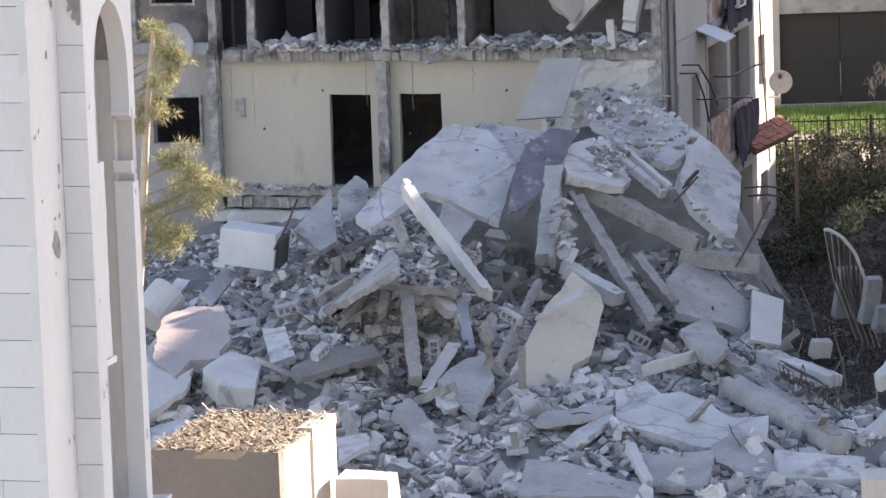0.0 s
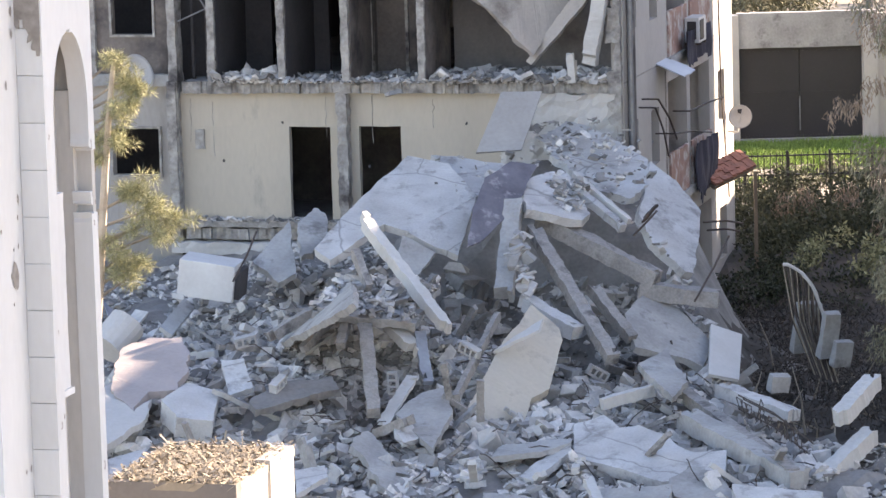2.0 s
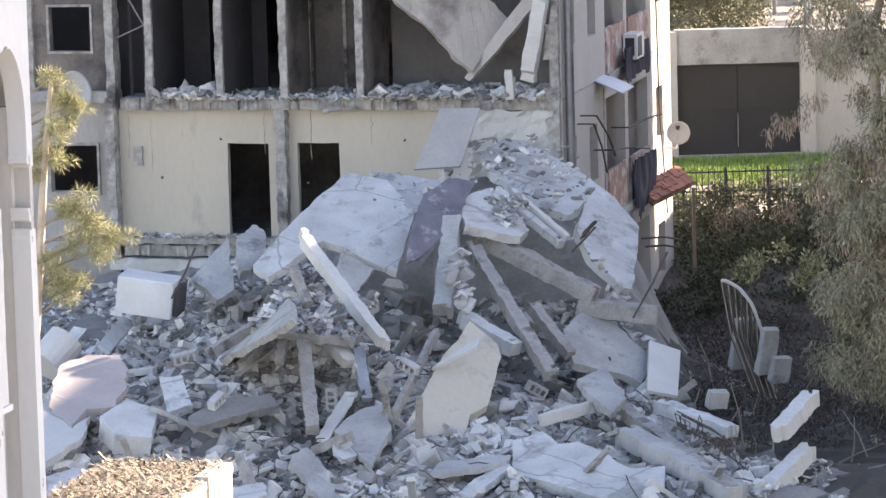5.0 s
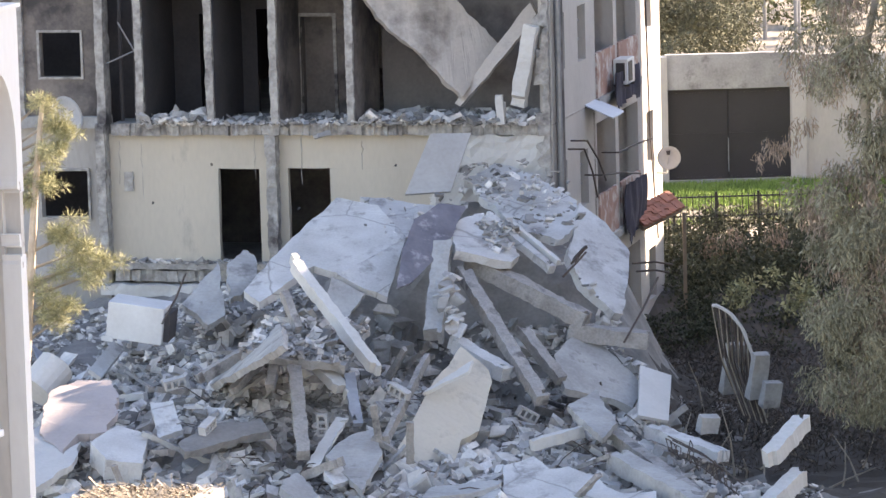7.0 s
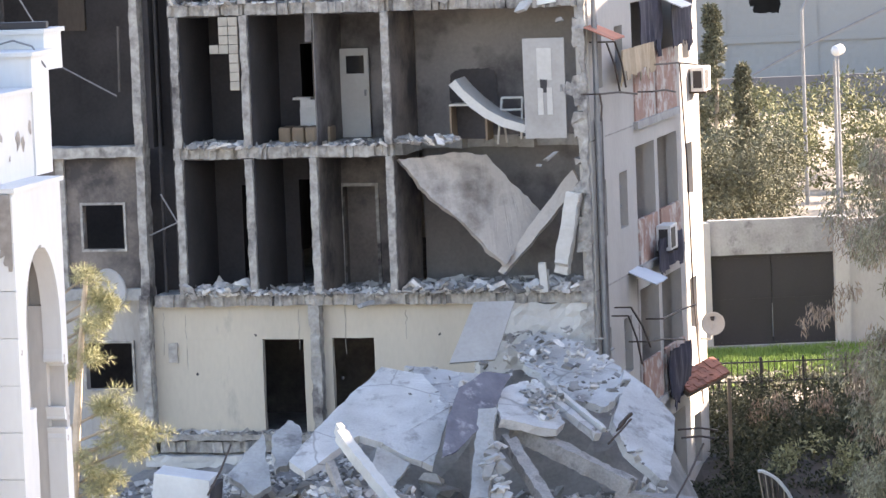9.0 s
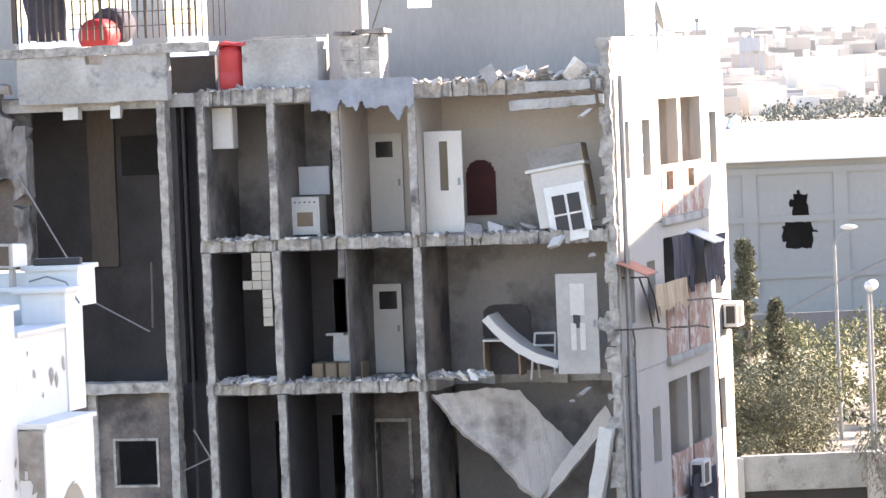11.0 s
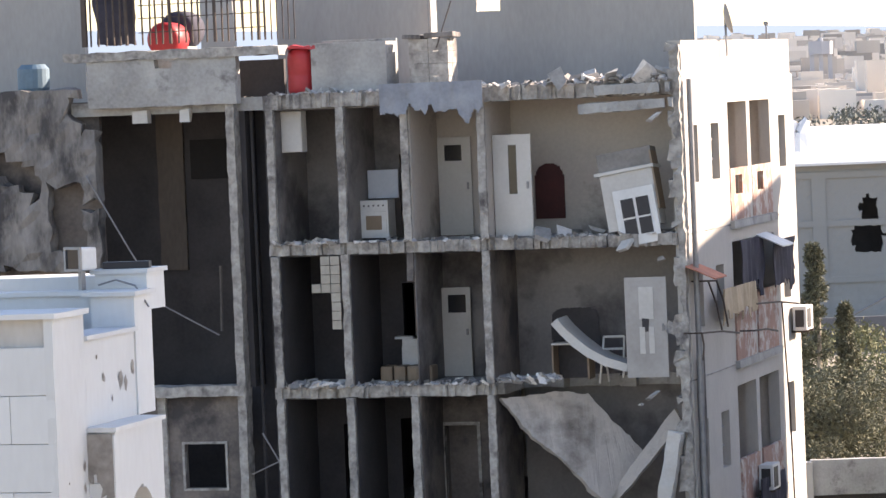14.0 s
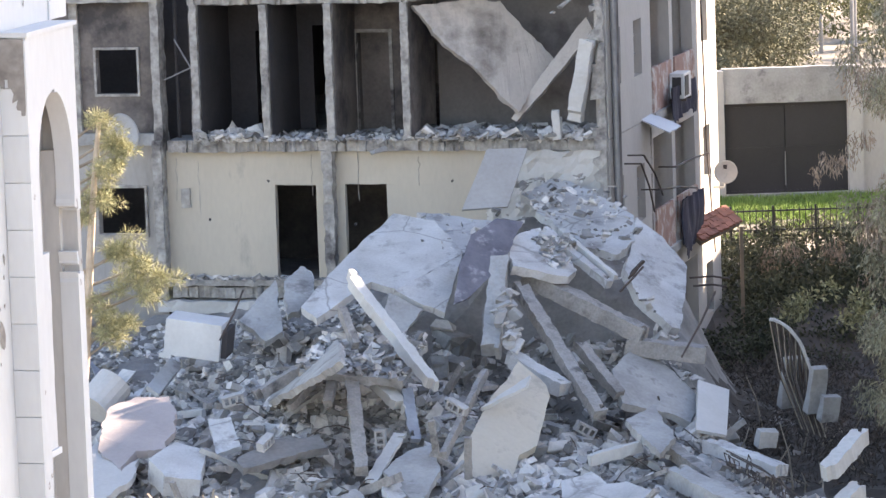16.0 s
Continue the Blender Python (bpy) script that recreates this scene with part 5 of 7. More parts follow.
# splintered planks and thin beams jutting out
brng = random.Random(33)
for k in range(72):
    x, y = brng.uniform(-4.5, 5.8), brng.uniform(70, 79)
    z = heap_z(x, y) + brng.uniform(0.0, 0.25)
    d = Vector((brng.gauss(0, 0.8), brng.gauss(-0.4, 0.5), brng.gauss(0.1, 0.45))).normalized() * brng.uniform(0.6, 1.9)
    p = Vector((x, y, z))
    w = brng.uniform(0.06, 0.17)
    beam("broken_beam", (p - d * 0.4, p + d * 0.6), w, w * brng.uniform(0.5, 1.0), (BEAM, BEAM, PALE, CONCRETE)[k % 4], "thin splintered beam jutting from the rubble", "beam", seed=k)
for k in range(26):
    x, y = brng.uniform(0.6, 4.6), brng.uniform(78.2, 81.6)
    p = Vector((x, y, heap_z(x, y) + brng.uniform(0.2, 0.9)))
    d = Vector((brng.gauss(0.5, 0.6), brng.gauss(-0.3, 0.4), brng.gauss(-0.45, 0.35))).normalized() * brng.uniform(0.8, 2.0)
    w = brng.uniform(0.08, 0.2)
    beam("broken_beam", (p - d * 0.5, p + d * 0.5), w, w * brng.uniform(0.5, 1.0), (BEAM, SCORCH, BEAM)[k % 3], "stained beam wedged under the fallen slabs", "beam", seed=k + 60)
# wires trailing down the heap
for k in range(26):
    x, y = brng.uniform(-4, 5.5), brng.uniform(72, 80)
    p = Vector((x, y, heap_z(x, y) + 0.35))
    q = [p]
    for m in range(5):
        q.append(q[-1] + Vector((brng.gauss(0.05, 0.15), brng.uniform(-0.2, 0.0), brng.uniform(-0.14, 0.06))))
    rods(q, 0.008, "thin tangled wire trailing over the rubble")

# ---- plants ----
def leaf_cloud(name, centres, radii, n, length, width, material, parent, seed=0, droop=0.0, label=""):
    """n small two-triangle leaves spread over soft clumps; droop turns them to hang."""
    r = np.random.default_rng(seed)
    c, rad = np.array(centres, float), np.array(radii, float)
    k = r.choice(len(c), n, p=rad ** 2 / (rad ** 2).sum())
    d = r.normal(0, 1, (n, 3))
    d /= np.linalg.norm(d, axis=1)[:, None]
    p = c[k] + d * (rad[k] * r.random(n) ** 0.5)[:, None] * np.array((1, 1, 0.8 + droop * 0.8))
    u = r.normal(0, 1, (n, 3)) + np.array((0, 0, -3.0 * droop)) + d * (1 - droop)
    u /= np.linalg.norm(u, axis=1)[:, None]
    w = np.cross(u, r.normal(0, 1, (n, 3)))
    w /= np.linalg.norm(w, axis=1)[:, None]
    ln, wd = length * r.uniform(0.6, 1.3, n)[:, None], width * r.uniform(0.7, 1.2, n)[:, None]
    v = np.stack([p, p + u * ln * 0.5 + w * wd * 0.5, p + u * ln, p + u * ln * 0.5 - w * wd * 0.5], 1).reshape(-1, 3)
    f = (np.arange(n) * 4)[:, None] + np.arange(4)[None]
    return fast_mesh(name, v, f, material, parent, label)


def trunk(points, r0, r1):
    bm = bmesh.new()
    m = len(points) - 1
    for k in range(m):
        rod_into(bm, points[k], points[k + 1], r0 + (r1 - r0) * k / m, r0 + (r1 - r0) * (k + 1) / m, 8)
    return bm


# thin pine beside the stone building
PX, PY = -5.59, 68.0
pine = empty("pine_tree", Matrix.Translation((PX, PY, 0)), "thin pine with a sunlit trunk and tufts of needles", "tree")
pts = [Vector((-0.12, 0, 0)), Vector((0.00, 0, 3.73)), Vector((0.16, 0, 5.13)), Vector((0.31, 0, 6.80)), Vector((0.41, 0, 7.82)), Vector((0.51, 0, 8.60))]
# trunk bark paler than the limbs' BARK, sunlight put into its colour
part("trunk", roughen(trunk(pts, 0.1, 0.035), 0.015, 4), SUNLITBARK, pine)
tufts, rads = [], []
prng = random.Random(5)
for (x, z), r, n in (((-5.08, 8.62), 0.14, 4), ((-4.96, 8.29), 0.22, 9), ((-4.75, 8.17), 0.2, 8), ((-4.85, 7.90), 0.24, 9), ((-5.08, 7.72), 0.2, 7), ((-5.20, 7.43), 0.2, 7), ((-5.00, 7.33), 0.16, 5), ((-5.37, 7.01), 0.16, 5), ((-4.90, 6.42), 0.22, 8), ((-4.64, 6.48), 0.22, 8), ((-4.50, 6.20), 0.26, 10), ((-4.27, 6.01), 0.2, 7), ((-4.48, 5.75), 0.26, 9), ((-4.83, 5.86), 0.26, 9), ((-5.05, 5.42), 0.22, 7), ((-4.76, 5.28), 0.22, 8), ((-4.98, 5.04), 0.18, 6), ((-5.19, 5.14), 0.18, 5), ((-5.30, 5.67), 0.18, 4)):
    limb = [Vector((0.05, 0, z - 0.35)), Vector(((x - PX) * 0.6, 0.05, z - 0.15)), Vector((x - PX, 0.1, z))]
    part("limb", trunk(limb, 0.03, 0.01), BARK, pine)
    for _ in range(n):
        tufts.append((x - PX + prng.gauss(0, r * 0.5), prng.gauss(0, r * 0.5), z + prng.gauss(0, r * 0.42)))
        rads.append(prng.uniform(0.06, 0.14))
leaf_cloud("crown", tufts, rads, 16000, 0.15, 0.009, LEAF, pine, 3)

# drooping eucalyptus over the pit
GX, GY = 10.2, 77.0
euc = empty("eucalyptus_tree", Matrix.Translation((GX, GY, 0)), "drooping grey-green eucalyptus with dry hanging leaves", "tree")
for pp, r0 in (([(0, 0, 0), (-0.2, 0, 3), (-0.75, 0.2, 5.6), (-0.85, 0.3, 8.0), (-0.5, 0.3, 9.5)], 0.16), ([(0.3, 0.6, 0), (0.1, 0.6, 4), (-0.45, 0.7, 6.2), (-0.2, 0.8, 9.0)], 0.12), ([(1.2, 0.3, 0), (1.4, 0.3, 6), (1.6, 0.3, 10)], 0.14)):
    part("trunk", roughen(trunk([Vector(p) for p in pp], r0, r0 * 0.4), 0.03, 2), BARK, euc)
green, gr, dry, dr = [], [], [], []
erng = random.Random(9)
for k in range(330):
    z = erng.uniform(1.4, 9.7)
    edge = -1.55 if z < 4.9 else (-1.35 + 0.7 * math.sin(z * 2.1))
    edge += 0.35 * math.sin(z * 5.3)
    x = edge + abs(erng.gauss(0, 1.5))
    y = erng.uniform(-1.2, 1.6)
    if z > 5.2 and erng.random() < 0.35:
        continue
    (dry if erng.random() < 0.3 and x < 0.2 else green).append((x, y, z))
    (dr if len(dry) + len(green) > len(gr) + len(dr) and dry and dry[-1] == (x, y, z) else gr).append(erng.uniform(0.18, 0.42))
for k in range(9):
    dry.append((-1.9 - 0.1 * k + erng.uniform(-0.1, 0.1), 0.3, 7.0 - 0.09 * k + erng.uniform(-0.25, 0.15)))
    dr.append(0.14)
leaf_cloud("crown", green, gr, 64000, 0.13, 0.026, OLIVE, euc, 5, 0.55)
DRYLEAF = mat("dry_leaves", (0.38, 0.29, 0.22), (0.2, 0.15, 0.115), scale=2, bump=0, island=0.35)
leaf_cloud("dry_foliage", dry, dr, 11000, 0.15, 0.024, DRYLEAF, euc, 6, 0.9, "dry brown hanging leaves")
for k in range(26):
    p = Vector(erng.choice(green))
    part("twig", trunk([Vector((-0.3, 0.2, min(9.3, p.z + 0.9))), p + Vector((0.1, 0, 0.35)), p], 0.018, 0.006), BARK, euc)

# overgrown bank with a dark hedge behind the pit
bm = sheet(5.2, 20, 87, 106, -0.6, 0.0, axes="xyz", step=0.5)
for v in bm.verts:
    t = min(1.0, max(0.0, (v.co.y - 89) / 7.0))
    h = 1.0 * t * t * (3 - 2 * t) * min(1.0, max(0.0, (106 - v.co.y) / 4)) * min(1.0, max(0.0, (v.co.x - 5.2) / 1.5))
    if v.co.z > -0.3:
        v.co.z = h + 0.25 * noise.noise(v.co * 0.9) * t - 0.02
# dark soil, with the shade of bank and pit also in its colour
DARKEARTH = mat("dark_shaded_soil", (0.085, 0.072, 0.06), (0.04, 0.034, 0.03), scale=1.2, bump=0.7)
tagged(part("earth_bank", bm, DARKEARTH), "overgrown earth bank, its shade put into the dark soil", "ground", kind="structure")
pit = sheet(5.6, 16, 66, 90, 0, 0.02, axes="xyz", step=0.4)
for v in pit.verts:
    f = min(1.0, max(0.0, (v.co.x - 5.6 - 1.5 * min(1.0, max(0.0, (75.5 - v.co.y) / 3)) + 0.6 * noise.noise(Vector((0, v.co.y * 0.8, 0)))) / 0.9))
    v.co.z = max(heap_z(v.co.x, v.co.y), 0.02) + 0.14 * f - 0.1 + 0.12 * noise.noise(v.co * 1.3)
tagged(part("pit_floor", pit, DARKEARTH), "dark churned soil of the pit, shade included in its colour", "ground", kind="structure")
hrng = random.Random(12)
cs = [(hrng.uniform(6.3, 11.5), hrng.uniform(78, 91), hrng.uniform(0.1, 0.9)) for k in range(150)]
# the brush tone also takes in the pit's shade
tagged(leaf_cloud("pit_brush", cs, [hrng.uniform(0.25, 0.6) for k in cs], 15000, 0.16, 0.03, mat("shaded_dead_brush", (0.12, 0.095, 0.078), (0.055, 0.047, 0.04), scale=2, bump=0, island=0.4), None, 14, 0.3), "dark dead brush filling the pit, partly darkened for shade", "brush", kind="stuff")
cs, rs = [], []
for k in range(260):
    x, y = hrng.uniform(6.6, 15), hrng.uniform(91, 99.5)
    t = min(1.0, max(0.0, (y - 90) / 8))
    cs.append((x, y, 0.1 + 1.15 * t + hrng.uniform(-0.2, 0.35) + 0.35 * noise.noise(Vector((x, y, 0)))))
    rs.append(hrng.uniform(0.25, 0.6))
for k in range(230):
    x, y = hrng.uniform(6.4, 16.5), hrng.uniform(99, 107.4)
    cs.append((x, y, 0.35 + 0.08 * (y - 99) + hrng.uniform(-0.4, 0.4) + 0.5 * noise.noise(Vector((x * 0.9, y * 0.5, 2)))))
    rs.append(hrng.uniform(0.2, 0.5))
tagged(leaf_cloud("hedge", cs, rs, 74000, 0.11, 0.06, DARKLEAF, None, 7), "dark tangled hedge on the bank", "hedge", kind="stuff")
cs = [(hrng.uniform(8.0, 12.5), hrng.uniform(96, 99), hrng.uniform(1.2, 1.9)) for k in range(22)]
tagged(leaf_cloud("dry_brush", cs, [0.3] * 22, 2600, 0.18, 0.03, DRYLEAF, None, 8, 0.8), "dry brown brush caught in the hedge", "brush", kind="stuff")
cs = [(hrng.uniform(8.0, 13), hrng.uniform(92, 95), hrng.uniform(0.7, 1.5)) for k in range(20)]
tagged(leaf_cloud("green_brush", cs, [0.3] * 20, 2500, 0.13, 0.06, LEAF, None, 9), "fresh green leaves low in the hedge", "brush", kind="stuff")

# reed mat and blocks in the pit
RX, RY, RZ = ((6.68, 79.5, 3.19), (6.68, 79.5, 3.19))[0]
mat_ob = empty("reed_mat", Matrix.Translation((RX, RY, 0)), "bent mat of dry reeds with a pale torn edge", "mat")
arc = [Vector((0.85 * math.sin(s * 1.5), 0.1, RZ - 2.0 * (1 - math.cos(s * 1.5)) * 0.95)) for s in np.linspace(0, 1, 40)]
for k, p in enumerate(arc[:38]):
    foot = Vector((0.55 + 0.5 * k / 38, -0.3 + 0.3 * math.sin(k * 2.3), RZ - 2.1 - 0.004 * k))
    midp = p.lerp(foot, 0.5) + Vector((-0.12 - 0.05 * math.sin(k * 1.7), 0, 0.05))
    part("reed", bar([p, midp, foot], 0.014, 4), STRAW if k % 4 == 0 else STEEL, mat_ob)
part("torn_edge", roughen(bar([p + Vector((0, -0.06, 0)) for p in arc[::3]], 0.035, 5), 0.03, 5), PALE, mat_ob, "pale torn edge")
for (a, w, h, lab) in ((((7.44, 79.0, 1.55), (7.44, 79.0, 1.55))[0], 0.32, 0.8, "grey concrete post in the pit"), (((7.67, 78.6, 1.45), (7.67, 78.6, 1.45))[0], 0.35, 0.4, "grey block in the pit"), (((6.23, 75.5, 1.57), (6.23, 75.5, 1.57))[0], 0.36, 0.22, "pale square board in the rubble"), (((7.1, 80.0, 1.5), (7.1, 80.0, 1.5))[0], 0.5, 0.9, "leaning grey slab in the pit")):
    ob = tagged(part("concrete_block", roughen(sheet(-w / 2, w / 2, -0.1, h, -0.1, 0.1, step=0.1), 0.03, 3), CONCRETE), lab, "block")
    ob.matrix_world = pose(*a, 12, 4, 20)
for k in range(40):
    x, y = erng.uniform(6, 10.5), erng.uniform(76, 84)
    z = heap_z(x, y)
    d = Vector((erng.gauss(0, 1), erng.gauss(0, 0.5), erng.uniform(0.2, 1.1))).normalized() * erng.uniform(0.5, 1.5)
    ob = tagged(part("branch", trunk([Vector((0, 0, 0)), d * 0.5 + Vector((0.05, 0, 0.05)), d], 0.025, 0.008), BARK), "dead branch lying in the pit", "branch", "dead branches")
    ob.matrix_world = Matrix.Translation((x, y, z))

# ---- garden: grass, fence, gate, wall ----
GATE_Y = 124.0
grng = np.random.default_rng(3)
n = 90000
x, y = grng.uniform(6, 30, n), grng.uniform(114.5, 123.6, n)
keep = np.array([noise.noise(Vector((a * 0.6, b * 0.6, 0))) > -0.1 - 0.5 * (b > 118.5) for a, b in zip(x, y)])
x, y = x[keep], y[keep]
n = len(x)
hgt = grng.uniform(0.08, 0.3, n) * np.array([0.7 + 0.6 * noise.noise(Vector((a * 1.2, b * 1.2, 4))) for a, b in zip(x, y)])
ang = grng.uniform(0, 6.28, n)
px = np.stack([x, y, np.zeros(n)], 1)
sd = np.stack([np.cos(ang), np.sin(ang), np.zeros(n)], 1) * 0.02
tip = px + np.stack([grng.normal(0, 0.05, n), grng.normal(0, 0.05, n), hgt], 1)
v = np.stack([px - sd, px + sd, tip], 1).reshape(-1, 3)
tagged(fast_mesh("grass", v, (np.arange(n) * 3)[:, None] + np.arange(3)[None], GRASS), "sunlit green grass along the wall", "grass", kind="stuff")
gx = [(9.23, 1.7)[0], (10.99, 1.64)[0], (11.02, 1.64)[0], (12.86, 1.58)[0]]
GH, GT = (11.15, 2.78)[1], (11.17, 3.82)[1]
gate = empty("gateway", Matrix.Translation((0, GATE_Y, 0)), "pale concrete gateway with two dark steel gates", "gate")
part("lintel", roughen(sheet(gx[0] - 0.05, gx[3] + 0.4, GH, GT, 0.0, 0.35, step=0.3), 0.012, 2), CONCRETE, gate)
part("post", sheet(gx[0] - 0.42, gx[0] - 0.02, 0, GT - 0.05, -0.1, 0.4, step=0.3, amp=0.01), SIDE, gate)
part("post", sheet(gx[3] + 0.02, gx[3] + 0.45, 0, GT - 0.02, -0.1, 0.4, step=0.3, amp=0.01), SIDE, gate)
for a, b in ((gx[0], gx[1]), (gx[2], gx[3])):
    leaf = part("gate_leaf", box(a, b, 0.16, 0.2, 0.08, GH), DARKGATE, gate, "dark steel gate leaf")
    for c in (0.0, 0.5, 0.97):
        part("rail", box(a, b, 0.145, 0.16, 0.1 + c * (GH - 0.2), 0.16 + c * (GH - 0.2)), DARKGATE, leaf)
part("meeting_strip", box(gx[1] - 0.03, gx[2] + 0.03, 0.2, 0.22, 0.05, GH), DARKGATE, gate)
part("latch_bar", box(gx[1], gx[2], 0.1, 0.145, 0.3, 1.3), GREYSTEEL, gate, "pale vertical latch bar")
part("sill", box(gx[0], gx[3], -0.1, 0.15, 0, 0.08), CONCRETE, gate)
part("wall", sheet(gx[3] + 0.45, 40, 0, GT - 0.1, 0.05, 0.3, step=0.8, amp=0.01), SIDE, gate, "pale garden wall")
part("wall", sheet(-6, gx[0] - 0.42, 0, GT - 0.1, 0.05, 0.3, step=0.8, amp=0.01), SIDE, gate)
cs = [(hrng.uniform(7.0, 17), hrng.uniform(108.6, 112.5), hrng.uniform(0.1, 0.9)) for k in range(90)]
tagged(leaf_cloud("fence_brush", cs, [hrng.uniform(0.2, 0.45) for k in cs], 9000, 0.14, 0.06, CYPRESS, None, 18), "dusty brush growing through the fence", "brush", kind="stuff")
fence = empty("iron_fence", Matrix.Translation((0, 108.0, 0)), "dark iron fence in front of the garden", "fence")
for k in range(8):
    part("post", box(7.0 + k * 1.1, 7.06 + k * 1.1, 0, 0.06, 0, 1.75), DARKGATE, fence)
for z in (0.5, 1.1, 1.6):
    part("rail", box(6.6, 15.2, 0.01, 0.05, z, z + 0.04), DARKGATE, fence)
for k in range(52):
    part("bar", box(6.7 + k * 0.16, 6.72 + k * 0.16, 0.02, 0.04, 0.3, 1.7), DARKGATE, fence)

# cypresses, shrubs and lamps behind the gate
def tall_tree(x, y, h, r, seed, n, material, label, kind_name="cypress_tree"):
    t = empty(kind_name, Matrix.Translation((x, y, 0)), label, "tree")
    part("trunk", trunk([Vector((0, 0, 0)), Vector((0.1, 0, h * 0.5)), Vector((0.15, 0, h * 0.95))], 0.15, 0.03), BARK, t)
    q = random.Random(seed)
    cs, rs = [], []
    for k in range(int(14 * h)):
        f = q.random()
        w = r * (0.35 + 0.75 * math.sin(math.pi * min(1, f * 0.9 + 0.12))) * (1 - 0.75 * f * f)
        a, d = q.uniform(0, 6.28), w * q.random() ** 0.6
        cs.append((d * math.cos(a), d * math.sin(a), 0.4 + f * (h - 0.5)))
        rs.append(q.uniform(0.15, 0.32))
    leaf_cloud("crown", cs, rs, int(n * 1.6), 0.17, 0.07, material, t, seed)
    return t


CY = 160.0
for xx, top, r, s in ((1275, 10, 0.72, 1), (1340, 125, 0.55, 2), (1245, 110, 0.6, 3)):
    p = {1275: (12.29, 8.68), 1340: (13.5, 6.27), 1245: (11.58, 6.56)}[xx]
    tall_tree(p[0], CY + s, p[1], r, s, 9000, CYPRESS, "tall dusty cypress behind the garden wall")
cs, rs = [], []
for k in range(230):
    x = hrng.uniform((10.63, 3.29)[0] - 4, (13.86, 3.16)[0] + 0.5)
    cs.append((x, hrng.uniform(146, 154), hrng.uniform(0.5, 4.6 - 0.16 * abs(x - 13) + 0.8 * noise.noise(Vector((x * 0.7, 0, 0))))))
    rs.append(hrng.uniform(0.3, 0.65))
tagged(leaf_cloud("shrubbery", cs, rs, 42000, 0.15, 0.07, CYPRESS, None, 21), "thick dusty shrubbery behind the garden wall", "shrub", kind="stuff")
cs = [(hrng.uniform(13.5, 28), hrng.uniform(165, 200), hrng.uniform(0.2, 3.4)) for k in range(240)]
PALEGREEN = mat("pale_scrub", (0.2, 0.2, 0.1), (0.11, 0.11, 0.06), scale=1, bump=0, island=0.4)
tagged(leaf_cloud("scrub", cs, [hrng.uniform(0.4, 0.9) for k in cs], 26000, 0.24, 0.1, PALEGREEN, None, 22), "pale sunlit scrub beyond the wall", "scrub", kind="stuff")
for (x, zt), y, arm in (((16.63, 7.89), 170.0, 1), ((17.37, 6.07), 165.0, 0), ((17.59, 6.06), 166.0, 0)):
    lamp = empty("street_lamp", Matrix.Translation((x, y, 0)), "slim grey street lamp with an arm" if arm else "slim grey lamp post with a round head", "lamp")
    part("pole", rod((0, 0, 0), (0, 0, zt), 0.09, 0.06, 8), GREYSTEEL, lamp)
    part("arm", bar([(0, 0, zt), (0.25, 0, zt + 0.5), (0.5, 0, zt + 0.7)] if arm else [(0, 0, zt), (0.1, 0, zt + 0.3)], 0.05), GREYSTEEL, lamp)
    bm = bmesh.new()
    bmesh.ops.create_uvsphere(bm, u_segments=14, v_segments=8, radius=0.22)
    bmesh.ops.scale(bm, vec=(1.6 if arm else 1, 1, 0.5 if arm else 1), verts=bm.verts)
    bmesh.ops.translate(bm, vec=(0.6, 0, zt + 0.72) if arm else (0.1, 0, zt + 0.4), verts=bm.verts)
    part("lamp_head", bm, WHITE, lamp, "white lamp head", smooth=True)
wire = tagged(part("overhead_cable", bar([Vector(((14.56, 5.34)[0], 170, (14.56, 5.34)[1])), Vector(((16.58, 6.34)[0], 170, (16.58, 6.34)[1])), Vector(((19.73, 7.54)[0] + 2, 170, (19.73, 7.54)[1] + 1))], 0.05), GREYSTEEL), "dark overhead street cable", "cable")

# ---- warehouse ----
WY = 240.0
wx0, wtop = (14.8, 9.97)[0], (19.62, 9.71)[1]
ware = empty("warehouse", Matrix.Translation((0, WY, 0)), "long grey warehouse, white sheet roof, shell holes in its wall", "building")
h1, h2, h3, h4 = (20.54, 4.58), (22.37, 6.18), (21.1, 6.49), (22.18, 7.89)
part("wall", sheet(wx0, 60, 0, wtop, 0, 0.4, step=0.22, amp=0.03, bite=lambda s, q: any(((s - (p[0] + r[0]) / 2) / (r[0] - p[0]) * 2) ** 4 + ((q - (p[1] + r[1]) / 2) / (r[1] - p[1]) * 2) ** 4 < 1 + 0.9 * noise.noise(Vector((s * 1.3, q * 1.3, 5))) for p, r in ((h1, h2), (h3, h4)))), FARWALL, ware, "grey rendered wall with shell holes")
# black sheet behind the shell holes; the shade inside is its colour
part("inner_wall", box(wx0, 60, 6, 6.3, 0, wtop), BLACK, ware)
for k in range(9):
    x = (18.34, 5.96)[0] + (k - 1) * 5.2
    part("pier", box(x, x + 0.8, -0.1, 0, 0, wtop - 0.4), FARWALL, ware)
for z in (wtop - 0.4, (19.49, 6.55)[1], (19.36, 3.34)[1]):
    part("band", box(wx0, 60, -0.13, 0, z - 0.35, z), FARWALL, ware)
bm = sheet(wx0 - 1, 60, 0, 70, 0, 0.15, axes="xyz", step=4)
for v in bm.verts:
    v.co.z += wtop + v.co.y * 0.015
    v.co.y -= 0.8
part("roof", bm, ROOFSHEET, ware, "white sheet roof")
low = tagged(part("low_wall", sheet(wx0 - 4, 60, 0, 1.9, 0, 0.3, step=2), mat("dark_low_wall", (0.16, 0.16, 0.17), (0.1, 0.1, 0.11), scale=0.5)), "dark low wall in front of the warehouse", "wall", kind="structure")
low.matrix_world = Matrix.Translation((0, 225, 0))
